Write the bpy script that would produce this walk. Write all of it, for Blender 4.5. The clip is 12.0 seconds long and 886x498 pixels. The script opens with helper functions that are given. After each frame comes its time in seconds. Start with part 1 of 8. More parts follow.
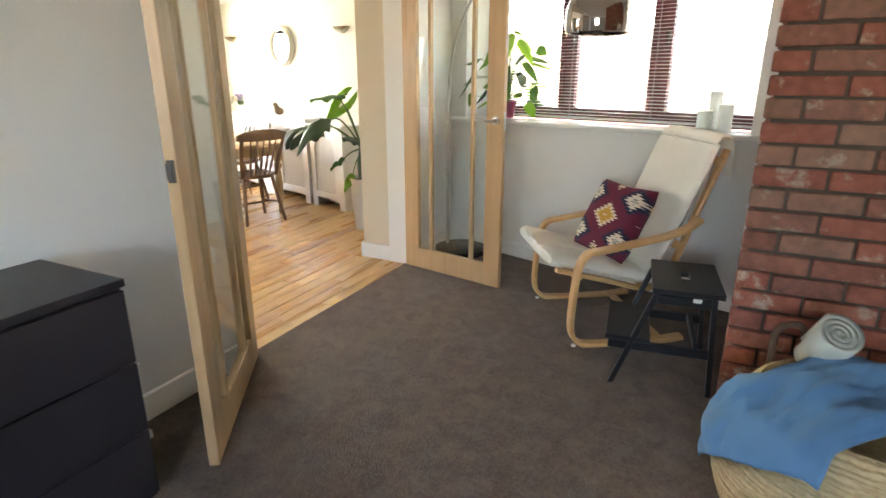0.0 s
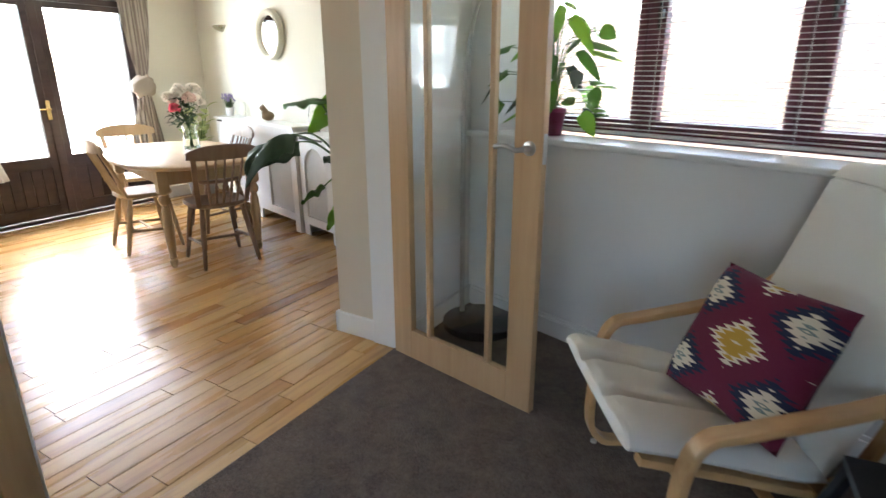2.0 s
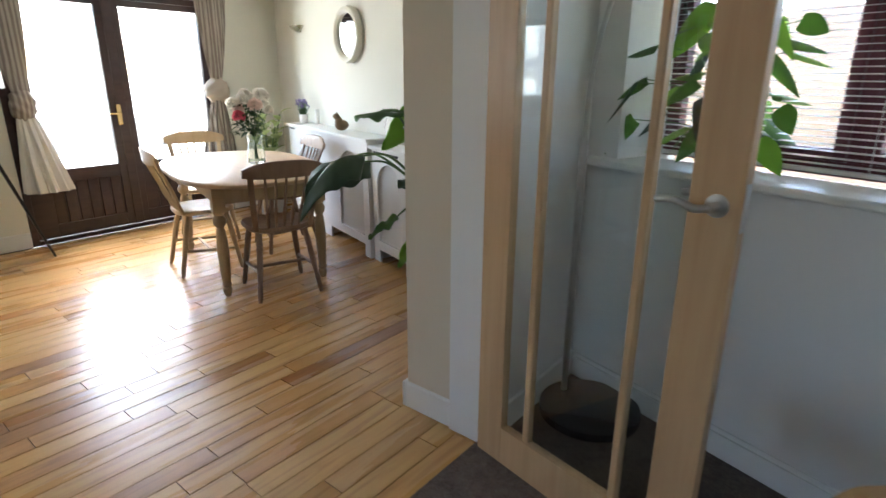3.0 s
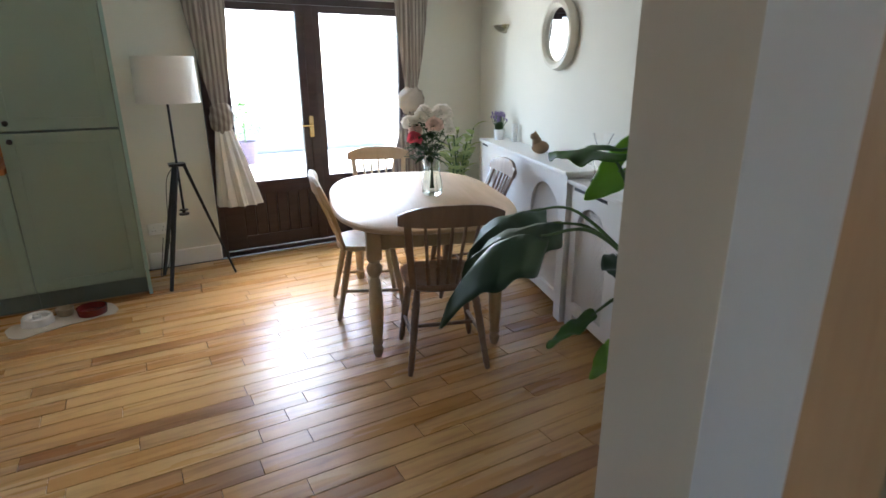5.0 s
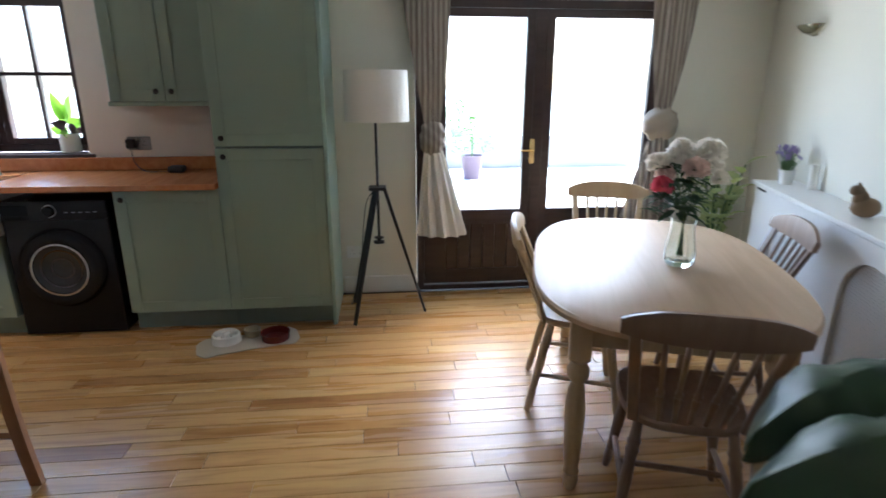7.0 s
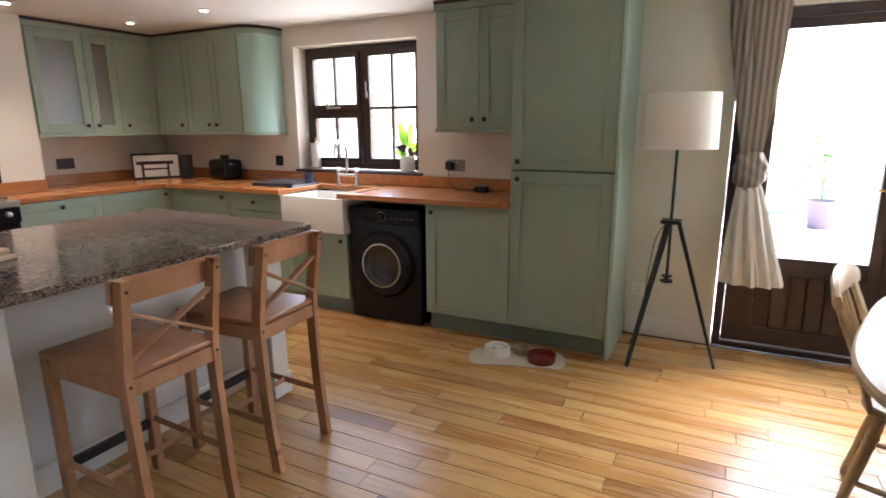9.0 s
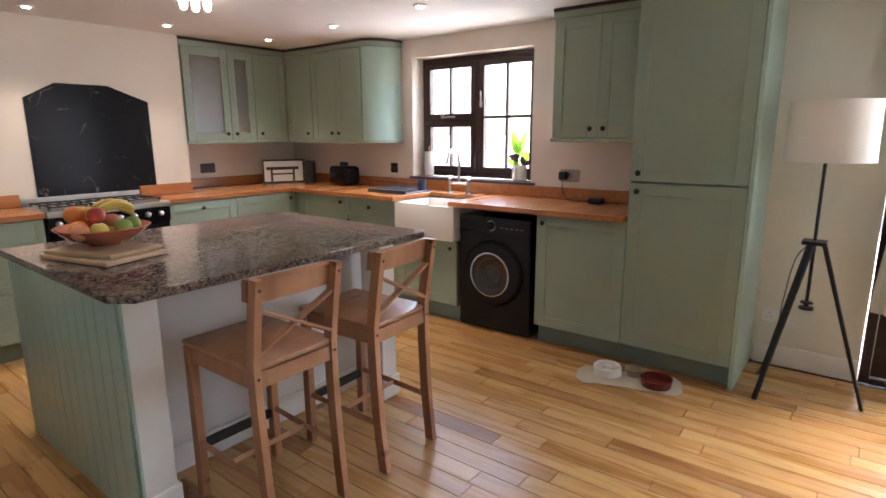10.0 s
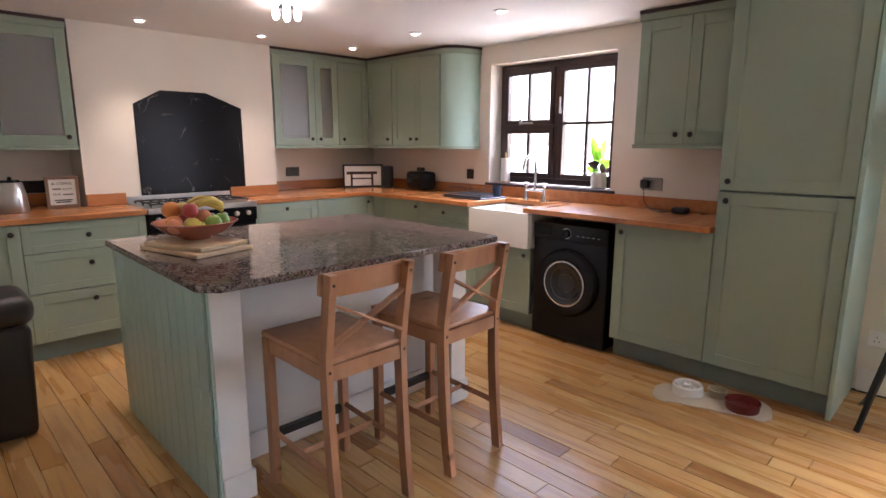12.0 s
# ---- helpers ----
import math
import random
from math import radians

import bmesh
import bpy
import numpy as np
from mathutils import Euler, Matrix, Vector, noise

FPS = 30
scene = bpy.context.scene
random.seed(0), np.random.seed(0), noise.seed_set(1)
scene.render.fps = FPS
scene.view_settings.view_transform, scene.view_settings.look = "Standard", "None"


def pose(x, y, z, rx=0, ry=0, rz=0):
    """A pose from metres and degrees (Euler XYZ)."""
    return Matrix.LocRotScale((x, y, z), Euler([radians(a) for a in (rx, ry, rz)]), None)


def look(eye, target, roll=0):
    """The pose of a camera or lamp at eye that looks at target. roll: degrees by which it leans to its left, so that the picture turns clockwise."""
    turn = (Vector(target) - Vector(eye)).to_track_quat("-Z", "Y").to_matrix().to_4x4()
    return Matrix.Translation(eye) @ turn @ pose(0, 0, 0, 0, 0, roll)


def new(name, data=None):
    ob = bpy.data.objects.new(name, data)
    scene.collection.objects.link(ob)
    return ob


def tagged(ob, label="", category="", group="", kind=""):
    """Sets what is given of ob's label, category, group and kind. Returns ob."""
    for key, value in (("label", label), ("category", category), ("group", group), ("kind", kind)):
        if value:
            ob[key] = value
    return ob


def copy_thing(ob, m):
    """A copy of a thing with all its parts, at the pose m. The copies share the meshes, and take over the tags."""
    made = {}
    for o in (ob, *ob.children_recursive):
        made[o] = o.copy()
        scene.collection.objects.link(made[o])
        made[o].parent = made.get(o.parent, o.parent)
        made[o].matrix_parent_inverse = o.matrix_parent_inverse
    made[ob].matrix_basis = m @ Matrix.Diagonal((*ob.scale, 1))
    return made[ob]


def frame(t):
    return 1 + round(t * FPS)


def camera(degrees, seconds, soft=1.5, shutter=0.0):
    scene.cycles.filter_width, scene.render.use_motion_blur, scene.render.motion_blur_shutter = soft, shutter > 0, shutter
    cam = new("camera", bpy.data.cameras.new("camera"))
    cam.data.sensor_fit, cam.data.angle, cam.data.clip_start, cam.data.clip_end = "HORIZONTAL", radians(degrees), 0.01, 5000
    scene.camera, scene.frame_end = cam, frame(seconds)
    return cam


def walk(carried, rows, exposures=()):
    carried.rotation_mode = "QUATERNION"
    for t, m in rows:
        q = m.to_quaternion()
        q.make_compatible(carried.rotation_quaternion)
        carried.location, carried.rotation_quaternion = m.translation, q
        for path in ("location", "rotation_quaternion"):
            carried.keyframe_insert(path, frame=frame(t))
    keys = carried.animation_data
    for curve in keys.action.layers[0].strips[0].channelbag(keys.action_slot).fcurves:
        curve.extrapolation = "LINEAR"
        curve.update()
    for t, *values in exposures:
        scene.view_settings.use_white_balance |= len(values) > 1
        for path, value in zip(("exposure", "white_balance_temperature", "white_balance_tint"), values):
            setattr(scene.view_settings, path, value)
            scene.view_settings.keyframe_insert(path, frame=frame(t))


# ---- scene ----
cam = camera(77.61, 12.0, shutter=0.3)
# seconds, x, y, z, yaw, pitch, roll
PATH = [
    (0, 0.0000, -0.0000, 1.3650, 25.888, -17.345, -0.101),
    (0.5, -0.1248, 0.3641, 1.3581, 25.664, -17.503, -0.012),
    (1, -0.2119, 0.7251, 1.3671, 25.801, -17.693, -0.059),
    (1.5, -0.3060, 1.1028, 1.3915, 27.100, -17.595, 0.056),
    (2, -0.4655, 1.3843, 1.3733, 30.764, -17.831, 0.149),
    (2.5, -0.7005, 1.6694, 1.3941, 34.978, -17.834, -0.047),
    (3, -0.9473, 1.9383, 1.3850, 38.851, -17.454, -0.289),
    (3.5, -1.1089, 2.1211, 1.4200, 45.272, -17.663, 0.222),
    (5.5, -1.8615, 2.8089, 1.4784, 65.185, -17.749, 0.052),
    (6, -2.0927, 2.9118, 1.4886, 70.818, -17.714, -0.127),
    (6.5, -2.2556, 2.9580, 1.4835, 76.491, -17.172, -0.057),
    (7, -2.4219, 3.0022, 1.4989, 84.020, -16.563, -0.093),
    (7.2, -2.4879, 3.0131, 1.5053, 87.834, -16.162, -0.147),
    (9, -2.5195, 3.1824, 1.4229, 116.597, -12.677, 0.410),
    (9.5, -2.5249, 3.1540, 1.4246, 122.398, -12.284, 0.375),
    (10, -2.5149, 3.1342, 1.4346, 127.550, -11.861, 0.279),
    (10.5, -2.5107, 3.1323, 1.4330, 130.802, -11.508, 0.255),
    (11, -2.5044, 3.1396, 1.4333, 133.036, -11.328, 0.293),
    (11.5, -2.5058, 3.1426, 1.4234, 134.834, -11.137, 0.203),
    (12, -2.5260, 3.1307, 1.4047, 135.433, -10.890, -0.132),
]
SCALE = 0.95
walk(cam, [(t, pose(x * SCALE, y * SCALE, z * SCALE, 90 + p, r, w)) for t, x, y, z, w, p, r in PATH], [(0, 5.3, 7000, 10), (1.0, 5.0, 6600, 10), (2.0, 4.4, 6000, 10), (3.5, 3.8, 5700, 9), (5.5, 3.4, 5300, 10), (7, 3.25, 5200, 10), (9, 3.75, 5900, 15), (12, 3.9, 5800, 23)])

# ---- world and lights ----
world = bpy.data.worlds.new("sky")
scene.world = world
world.use_nodes = True
nt = world.node_tree
nt.nodes.clear()
sky = nt.nodes.new("ShaderNodeTexSky")
sky.sky_type = "NISHITA"
sky.sun_disc = False
sky.sun_elevation, sky.sun_rotation = radians(48), radians(300)
sky.air_density, sky.dust_density = 1.0, 3.0
bg = nt.nodes.new("ShaderNodeBackground")
bg.inputs["Strength"].default_value = 0.15
wo = nt.nodes.new("ShaderNodeOutputWorld")
nt.links.new(sky.outputs[0], bg.inputs[0])
nt.links.new(bg.outputs[0], wo.inputs[0])

sun = new("sun", bpy.data.lights.new("sun", "SUN"))
sun.data.energy, sun.data.angle, sun.data.color = 3.0, radians(1.0), (1, 0.95, 0.88)
sun.matrix_world = look((0, 0, 8), (0.8, -2.5, 3.2))


def daylight(name, eye, target, sx, sy, power, color=(0.93, 0.97, 1.0)):
    lamp = new(name, bpy.data.lights.new(name, "AREA"))
    lamp.data.shape, lamp.data.size, lamp.data.size_y = "RECTANGLE", sx, sy
    lamp.data.energy, lamp.data.color = power, color
    lamp.matrix_world = look(eye, target)
    return lamp


# fill lamp in the opening of an assumed window, unseen behind the walk
daylight("daylight_sitting", (0.2, -2.66, 1.50), (0.2, 0, 1.2), 1.6, 1.0, 0.2)
# daylight through the two patio door panes
daylight("daylight_patio", (-6.05, 4.1, 1.28), (-3.0, 3.9, 0.9), 1.5, 1.3, 1.3)

# daylight through the kitchen window over the sink
daylight("daylight_kitchen", (-6.40, 0.42, 1.56), (-4.0, 0.9, 0.7), 1.0, 0.85, 0.8)

# ---- materials ----
def mat(name, color=(0.8, 0.8, 0.8), rough=0.5, metal=0.0, **kw):
    m = bpy.data.materials.new(name)
    m.use_nodes = True
    b = m.node_tree.nodes["Principled BSDF"]
    b.inputs["Base Color"].default_value = (*color, 1)
    b.inputs["Roughness"].default_value = rough
    b.inputs["Metallic"].default_value = metal
    for k, v in kw.items():
        b.inputs[k.replace("_", " ")].default_value = v
    return m


def nodes(m):
    t = m.node_tree
    return t, t.nodes["Principled BSDF"]


def add(t, kind, **kw):
    n = t.nodes.new(kind)
    for k, v in kw.items():
        n.inputs[k].default_value = v
    return n


def coords(t, scale=(1, 1, 1), kind="Object", rot=(0, 0, 0)):
    c = t.nodes.new("ShaderNodeTexCoord")
    m = add(t, "ShaderNodeMapping", Scale=scale, Rotation=rot)
    t.links.new(c.outputs[kind], m.inputs["Vector"])
    return m.outputs[0]


def ramp(t, fac, stops):
    r = t.nodes.new("ShaderNodeValToRGB")
    e = r.color_ramp.elements
    e[0].position, e[0].color = stops[0][0], (*stops[0][1], 1)
    e[1].position, e[1].color = stops[-1][0], (*stops[-1][1], 1)
    for p, c in stops[1:-1]:
        x = e.new(p)
        x.color = (*c, 1)
    t.links.new(fac, r.inputs[0])
    return r.outputs[0]


def mix(t, fac, a, b, blend="MIX"):
    n = t.nodes.new("ShaderNodeMix")
    n.data_type, n.blend_type = "RGBA", blend
    for sock, v in ((0, fac), (6, a), (7, b)):
        if isinstance(v, (int, float)):
            n.inputs[sock].default_value = v
        elif isinstance(v, tuple):
            n.inputs[sock].default_value = (*v, 1)
        else:
            t.links.new(v, n.inputs[sock])
    return n.outputs[2]


def bump(t, b, height, strength=0.2, dist=0.01):
    n = add(t, "ShaderNodeBump", Strength=strength, Distance=dist)
    t.links.new(height, n.inputs["Height"])
    t.links.new(n.outputs[0], b.inputs["Normal"])


def painted(name, color, rough=0.5, vary=0.04, grain=40.0, strength=0.08, **kw):
    m = mat(name, color, rough, **kw)
    t, b = nodes(m)
    big = add(t, "ShaderNodeTexNoise", Scale=1.7, Detail=4.0)
    fine = add(t, "ShaderNodeTexNoise", Scale=grain, Detail=3.0)
    v = coords(t)
    t.links.new(v, big.inputs["Vector"])
    t.links.new(v, fine.inputs["Vector"])
    lo = tuple(c * (1 - vary) for c in color)
    hi = tuple(min(1, c * (1 + vary)) for c in color)
    t.links.new(ramp(t, big.outputs[0], [(0.3, lo), (0.7, hi)]), b.inputs["Base Color"])
    bump(t, b, fine.outputs[0], strength, 0.003)
    rr = add(t, "ShaderNodeMapRange")
    rr.inputs["To Min"].default_value, rr.inputs["To Max"].default_value = rough * 0.85, min(1, rough * 1.15)
    t.links.new(big.outputs[0], rr.inputs["Value"])
    t.links.new(rr.outputs[0], b.inputs["Roughness"])
    return m


def wood(name, light, dark, rough=0.4, scale=(3, 30, 30), knots=False, per_object=0.0, strength=0.1):
    """Grain along local x."""
    m = mat(name, light, rough)
    t, b = nodes(m)
    v = coords(t, scale)
    info = t.nodes.new("ShaderNodeObjectInfo")
    off = t.nodes.new("ShaderNodeVectorMath")
    off.operation = "MULTIPLY_ADD"
    off.inputs[1].default_value = (1, 1, 1)
    t.links.new(v, off.inputs[0])
    mul = t.nodes.new("ShaderNodeMath")
    mul.operation = "MULTIPLY"
    mul.inputs[1].default_value = 40.0
    t.links.new(info.outputs["Random"], mul.inputs[0])
    t.links.new(mul.outputs[0], off.inputs[2])
    n1 = add(t, "ShaderNodeTexNoise", Scale=1.0, Detail=6.0, Distortion=0.6)
    n2 = add(t, "ShaderNodeTexNoise", Scale=0.25, Detail=2.0)
    t.links.new(off.outputs[0], n1.inputs["Vector"])
    t.links.new(off.outputs[0], n2.inputs["Vector"])
    mid = tuple((a + c) / 2 for a, c in zip(light, dark))
    col = ramp(t, n1.outputs[0], [(0.3, dark), (0.5, mid), (0.72, light)])
    col = mix(t, 0.3, col, ramp(t, n2.outputs[0], [(0.35, dark), (0.65, light)]))
    if per_object:
        shade = ramp(t, info.outputs["Random"], [(0, (1 - per_object,) * 3), (0.5, (1, 1, 1)), (1, (1, 1 - per_object * 0.25, 1 - per_object * 0.5))])
        col = mix(t, 1.0, col, shade, "MULTIPLY")
    if knots:
        vo = add(t, "ShaderNodeTexVoronoi", Scale=0.9)
        w = coords(t, (2.2, 6, 6))
        t.links.new(w, vo.inputs["Vector"])
        k = ramp(t, vo.outputs["Distance"], [(0.05, (0.35, 0.22, 0.12)), (0.12, (1, 1, 1))])
        col = mix(t, 1.0, col, k, "MULTIPLY")
    t.links.new(col, b.inputs["Base Color"])
    bump(t, b, n1.outputs[0], strength, 0.004)
    return m


M_WALL = painted("wall_paint_cream", (0.79, 0.77, 0.72), 0.75, 0.02, 90, 0.12)
M_WALL_DIN = painted("wall_paint_olive_cream", (0.74, 0.72, 0.62), 0.75, 0.02, 90, 0.12)
M_WALL_LIV = painted("wall_paint_white_grey", (0.76, 0.74, 0.715), 0.75, 0.02, 90, 0.12)
M_REVEAL = painted("wall_paint_beige", (0.66, 0.58, 0.45), 0.7, 0.02, 90, 0.12)
M_KWALL = painted("wall_paint_warm_cream", (0.74, 0.68, 0.60), 0.7, 0.03, 60, 0.15)
M_CEIL = painted("ceiling_paint", (0.76, 0.73, 0.70), 0.8, 0.02, 60, 0.1)
M_WHITE = painted("white_gloss_paint", (0.80, 0.79, 0.76), 0.3, 0.02, 20, 0.03)
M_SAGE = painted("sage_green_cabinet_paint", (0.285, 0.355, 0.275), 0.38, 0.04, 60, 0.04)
M_SAGE_DK = painted("sage_green_plinth_and_gap_shade", (0.20, 0.26, 0.23), 0.45, 0.05, 60, 0.04)
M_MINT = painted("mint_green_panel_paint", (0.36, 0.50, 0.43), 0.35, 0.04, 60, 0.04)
M_DARKWOOD = wood("dark_stained_door_wood", (0.055, 0.028, 0.024), (0.028, 0.013, 0.012), 0.35)
M_BROWNFRAME = painted("brown_window_frame", (0.12, 0.028, 0.045), 0.4, 0.08, 30, 0.05)
M_BLACKPAINT = painted("black_stain", (0.012, 0.012, 0.016), 0.35, 0.2, 60, 0.06)
M_CHEST = painted("black_brown_veneer", (0.026, 0.021, 0.023), 0.38, 0.2, 30, 0.04)
M_PINEDOOR = wood("oak_veneer_door", (0.58, 0.38, 0.20), (0.47, 0.29, 0.14), 0.35, (30, 30, 2.0), strength=0.03)
M_BIRCH = wood("birch_bentwood", (0.62, 0.38, 0.17), (0.50, 0.28, 0.11), 0.35, (8, 40, 40), strength=0.03)
M_PINE = wood("limed_pine", (0.58, 0.45, 0.28), (0.46, 0.33, 0.19), 0.4, (20, 20, 3), strength=0.05)
M_TABLETOP = wood("pine_table_top", (0.60, 0.44, 0.29), (0.50, 0.35, 0.21), 0.46, (2, 20, 20), strength=0.03)
M_GREYPINE = wood("dark_waxed_pine", (0.30, 0.20, 0.14), (0.20, 0.12, 0.08), 0.35, (20, 20, 3), strength=0.05)
M_STOOL = wood("antique_pine_stain", (0.46, 0.24, 0.12), (0.33, 0.15, 0.07), 0.4, (14, 14, 3), True, strength=0.06)
M_WORKTOP = wood("oiled_wood_worktop", (0.50, 0.215, 0.075), (0.37, 0.135, 0.042), 0.25, (3, 22, 22), strength=0.03)
M_BLACK = mat("black_plastic", (0.010, 0.010, 0.011), 0.12, Specular_IOR_Level=0.2)
M_BLACKMAT = mat("matt_black", (0.02, 0.02, 0.02), 0.6)
M_CHROME = mat("chrome", (0.75, 0.75, 0.76), 0.08, 1.0)
M_STEEL = mat("brushed_steel", (0.55, 0.54, 0.52), 0.28, 1.0)
M_DKSTEEL = mat("dark_metal", (0.05, 0.045, 0.043), 0.35, 1.0)
M_BRASS = mat("polished_brass", (0.75, 0.55, 0.25), 0.2, 1.0)
M_CERAMIC = mat("white_ceramic", (0.82, 0.80, 0.76), 0.12)
M_GLASS = mat("clear_glass", (1, 1, 1), 0.0, 0.0, Transmission_Weight=1.0, IOR=1.45)


def pane_glass(name, tint=(1, 1, 1), gloss=0.06):
    m = bpy.data.materials.new(name)
    m.use_nodes = True
    t = m.node_tree
    t.nodes.clear()
    tr = add(t, "ShaderNodeBsdfTransparent", Color=(*tint, 1))
    gl = add(t, "ShaderNodeBsdfGlossy", Roughness=0.01)
    lw_ = add(t, "ShaderNodeLayerWeight", Blend=0.5)
    pw = t.nodes.new("ShaderNodeMath")
    pw.operation, pw.inputs[1].default_value = "POWER", 5.0
    fr = t.nodes.new("ShaderNodeMath")
    fr.operation, fr.inputs[1].default_value, fr.inputs[2].default_value = "MULTIPLY_ADD", 0.9, 0.05
    t.links.new(lw_.outputs["Facing"], pw.inputs[0])
    t.links.new(pw.outputs[0], fr.inputs[0])
    mx = t.nodes.new("ShaderNodeMixShader")
    o = t.nodes.new("ShaderNodeOutputMaterial")
    t.links.new(fr.outputs[0], mx.inputs[0])
    t.links.new(tr.outputs[0], mx.inputs[1])
    t.links.new(gl.outputs[0], mx.inputs[2])
    t.links.new(mx.outputs[0], o.inputs[0])
    return m


M_PANE = pane_glass("window_pane_glass", (0.96, 0.98, 0.97))


def carpet_mat():
    m = mat("brown_carpet", (0.10, 0.075, 0.065), 0.95)
    t, b = nodes(m)
    v = coords(t)
    n = add(t, "ShaderNodeTexNoise", Scale=85.0, Detail=5.0, Roughness=0.75)
    n2 = add(t, "ShaderNodeTexNoise", Scale=9.0, Detail=5.0, Distortion=0.8)
    n3 = add(t, "ShaderNodeTexNoise", Scale=120.0, Detail=2.0)
    for k in (n, n2, n3):
        t.links.new(v, k.inputs["Vector"])
    c = ramp(t, n.outputs[0], [(0.38, (0.065, 0.042, 0.030)), (0.62, (0.215, 0.152, 0.115))])
    c = mix(t, 0.5, c, ramp(t, n2.outputs[0], [(0.35, (0.080, 0.054, 0.040)), (0.65, (0.175, 0.125, 0.097))]))
    t.links.new(c, b.inputs["Base Color"])
    h = mix(t, 0.5, n.outputs[0], n3.outputs[0])
    bump(t, b, h, 1.0, 0.014)
    b.inputs["Sheen Weight"].default_value = 0.1
    return m


M_CARPET = carpet_mat()


def plank_mat(name="oak_floorboards", source="Object"):
    m = mat(name, (0.5, 0.33, 0.17), 0.24)
    t, b = nodes(m)
    info = t.nodes.new("ShaderNodeObjectInfo") if source == "Object" else t.nodes.new("ShaderNodeNewGeometry")
    rnd = info.outputs["Random" if source == "Object" else "Random Per Island"]
    v = coords(t, (26, 2.2, 26))
    off = t.nodes.new("ShaderNodeVectorMath")
    off.operation = "ADD"
    mul = t.nodes.new("ShaderNodeMath")
    mul.operation = "MULTIPLY"
    mul.inputs[1].default_value = 60.0
    t.links.new(rnd, mul.inputs[0])
    t.links.new(v, off.inputs[0])
    t.links.new(mul.outputs[0], off.inputs[1])
    n = add(t, "ShaderNodeTexNoise", Scale=1.0, Detail=7.0, Distortion=0.8)
    n2 = add(t, "ShaderNodeTexNoise", Scale=0.35, Detail=3.0)
    t.links.new(off.outputs[0], n.inputs["Vector"])
    t.links.new(off.outputs[0], n2.inputs["Vector"])
    base = ramp(t, rnd, [(0.0, (0.33, 0.165, 0.060)), (0.12, (0.48, 0.265, 0.090)), (0.5, (0.56, 0.330, 0.115)), (0.85, (0.60, 0.375, 0.140)), (1.0, (0.49, 0.30, 0.13))])
    g = ramp(t, n.outputs[0], [(0.28, (0.64, 0.56, 0.48)), (0.5, (0.92, 0.89, 0.86)), (0.75, (1.0, 1.0, 1.0))])
    c = mix(t, 1.0, base, g, "MULTIPLY")
    vo = add(t, "ShaderNodeTexVoronoi", Scale=1.0)
    w = coords(t, (9, 3.6, 9))
    t.links.new(w, vo.inputs["Vector"])
    c = mix(t, 1.0, c, ramp(t, vo.outputs["Distance"], [(0.04, (0.22, 0.13, 0.07)), (0.11, (1, 1, 1))]), "MULTIPLY")
    t.links.new(c, b.inputs["Base Color"])
    rr = add(t, "ShaderNodeMapRange")
    rr.inputs["To Min"].default_value, rr.inputs["To Max"].default_value = 0.17, 0.40
    t.links.new(n2.outputs[0], rr.inputs["Value"])
    t.links.new(rr.outputs[0], b.inputs["Roughness"])
    bump(t, b, n2.outputs[0], 0.12, 0.01)
    return m


M_PLANK = plank_mat()
M_PLANK_J = plank_mat("oak_floorboards_far", "Island")
M_JOINT = mat("floor_joint_dark", (0.025, 0.015, 0.009), 0.8)


def granite():
    m = mat("brown_speckled_granite", (0.2, 0.15, 0.12), 0.1)
    t, b = nodes(m)
    v = coords(t)
    vo = add(t, "ShaderNodeTexVoronoi", Scale=170.0)
    vo2 = add(t, "ShaderNodeTexVoronoi", Scale=75.0)
    n = add(t, "ShaderNodeTexNoise", Scale=25.0, Detail=6.0)
    for k in (vo, vo2, n):
        t.links.new(v, k.inputs["Vector"])
    sep = t.nodes.new("ShaderNodeSeparateColor")
    t.links.new(vo.outputs["Color"], sep.inputs[0])
    c = ramp(t, sep.outputs[0], [(0.0, (0.012, 0.010, 0.010)), (0.3, (0.05, 0.035, 0.03)), (0.5, (0.22, 0.16, 0.135)), (0.8, (0.36, 0.28, 0.24)), (1.0, (0.50, 0.45, 0.41))])
    sep2 = t.nodes.new("ShaderNodeSeparateColor")
    t.links.new(vo2.outputs["Color"], sep2.inputs[0])
    c2 = ramp(t, sep2.outputs[1], [(0.0, (0.015, 0.012, 0.012)), (0.5, (0.18, 0.13, 0.11)), (1.0, (0.38, 0.31, 0.27))])
    c = mix(t, n.outputs[0], c, c2)
    t.links.new(c, b.inputs["Base Color"])
    return m


M_GRANITE = granite()

# ---- mesh helpers ----
def part(name, bm, material, parent=None, label="", smooth=False):
    me = bpy.data.meshes.new(name)
    bmesh.ops.recalc_face_normals(bm, faces=bm.faces)
    bm.to_mesh(me)
    bm.free()
    if smooth:
        me.shade_smooth()
        me.set_sharp_from_angle(angle=radians(38))
    me.materials.append(material)
    ob = new(name, me)
    if parent is not None:
        ob.parent = parent
    if label:
        ob["label"] = label
    return ob


def thing(name, at=(0, 0, 0), turn=0.0, label="", category="", group="", kind=""):
    ob = new(name)
    ob.matrix_world = pose(*at, 0, 0, turn)
    ob.empty_display_size = 0.1
    return tagged(ob, label, category, group, kind)


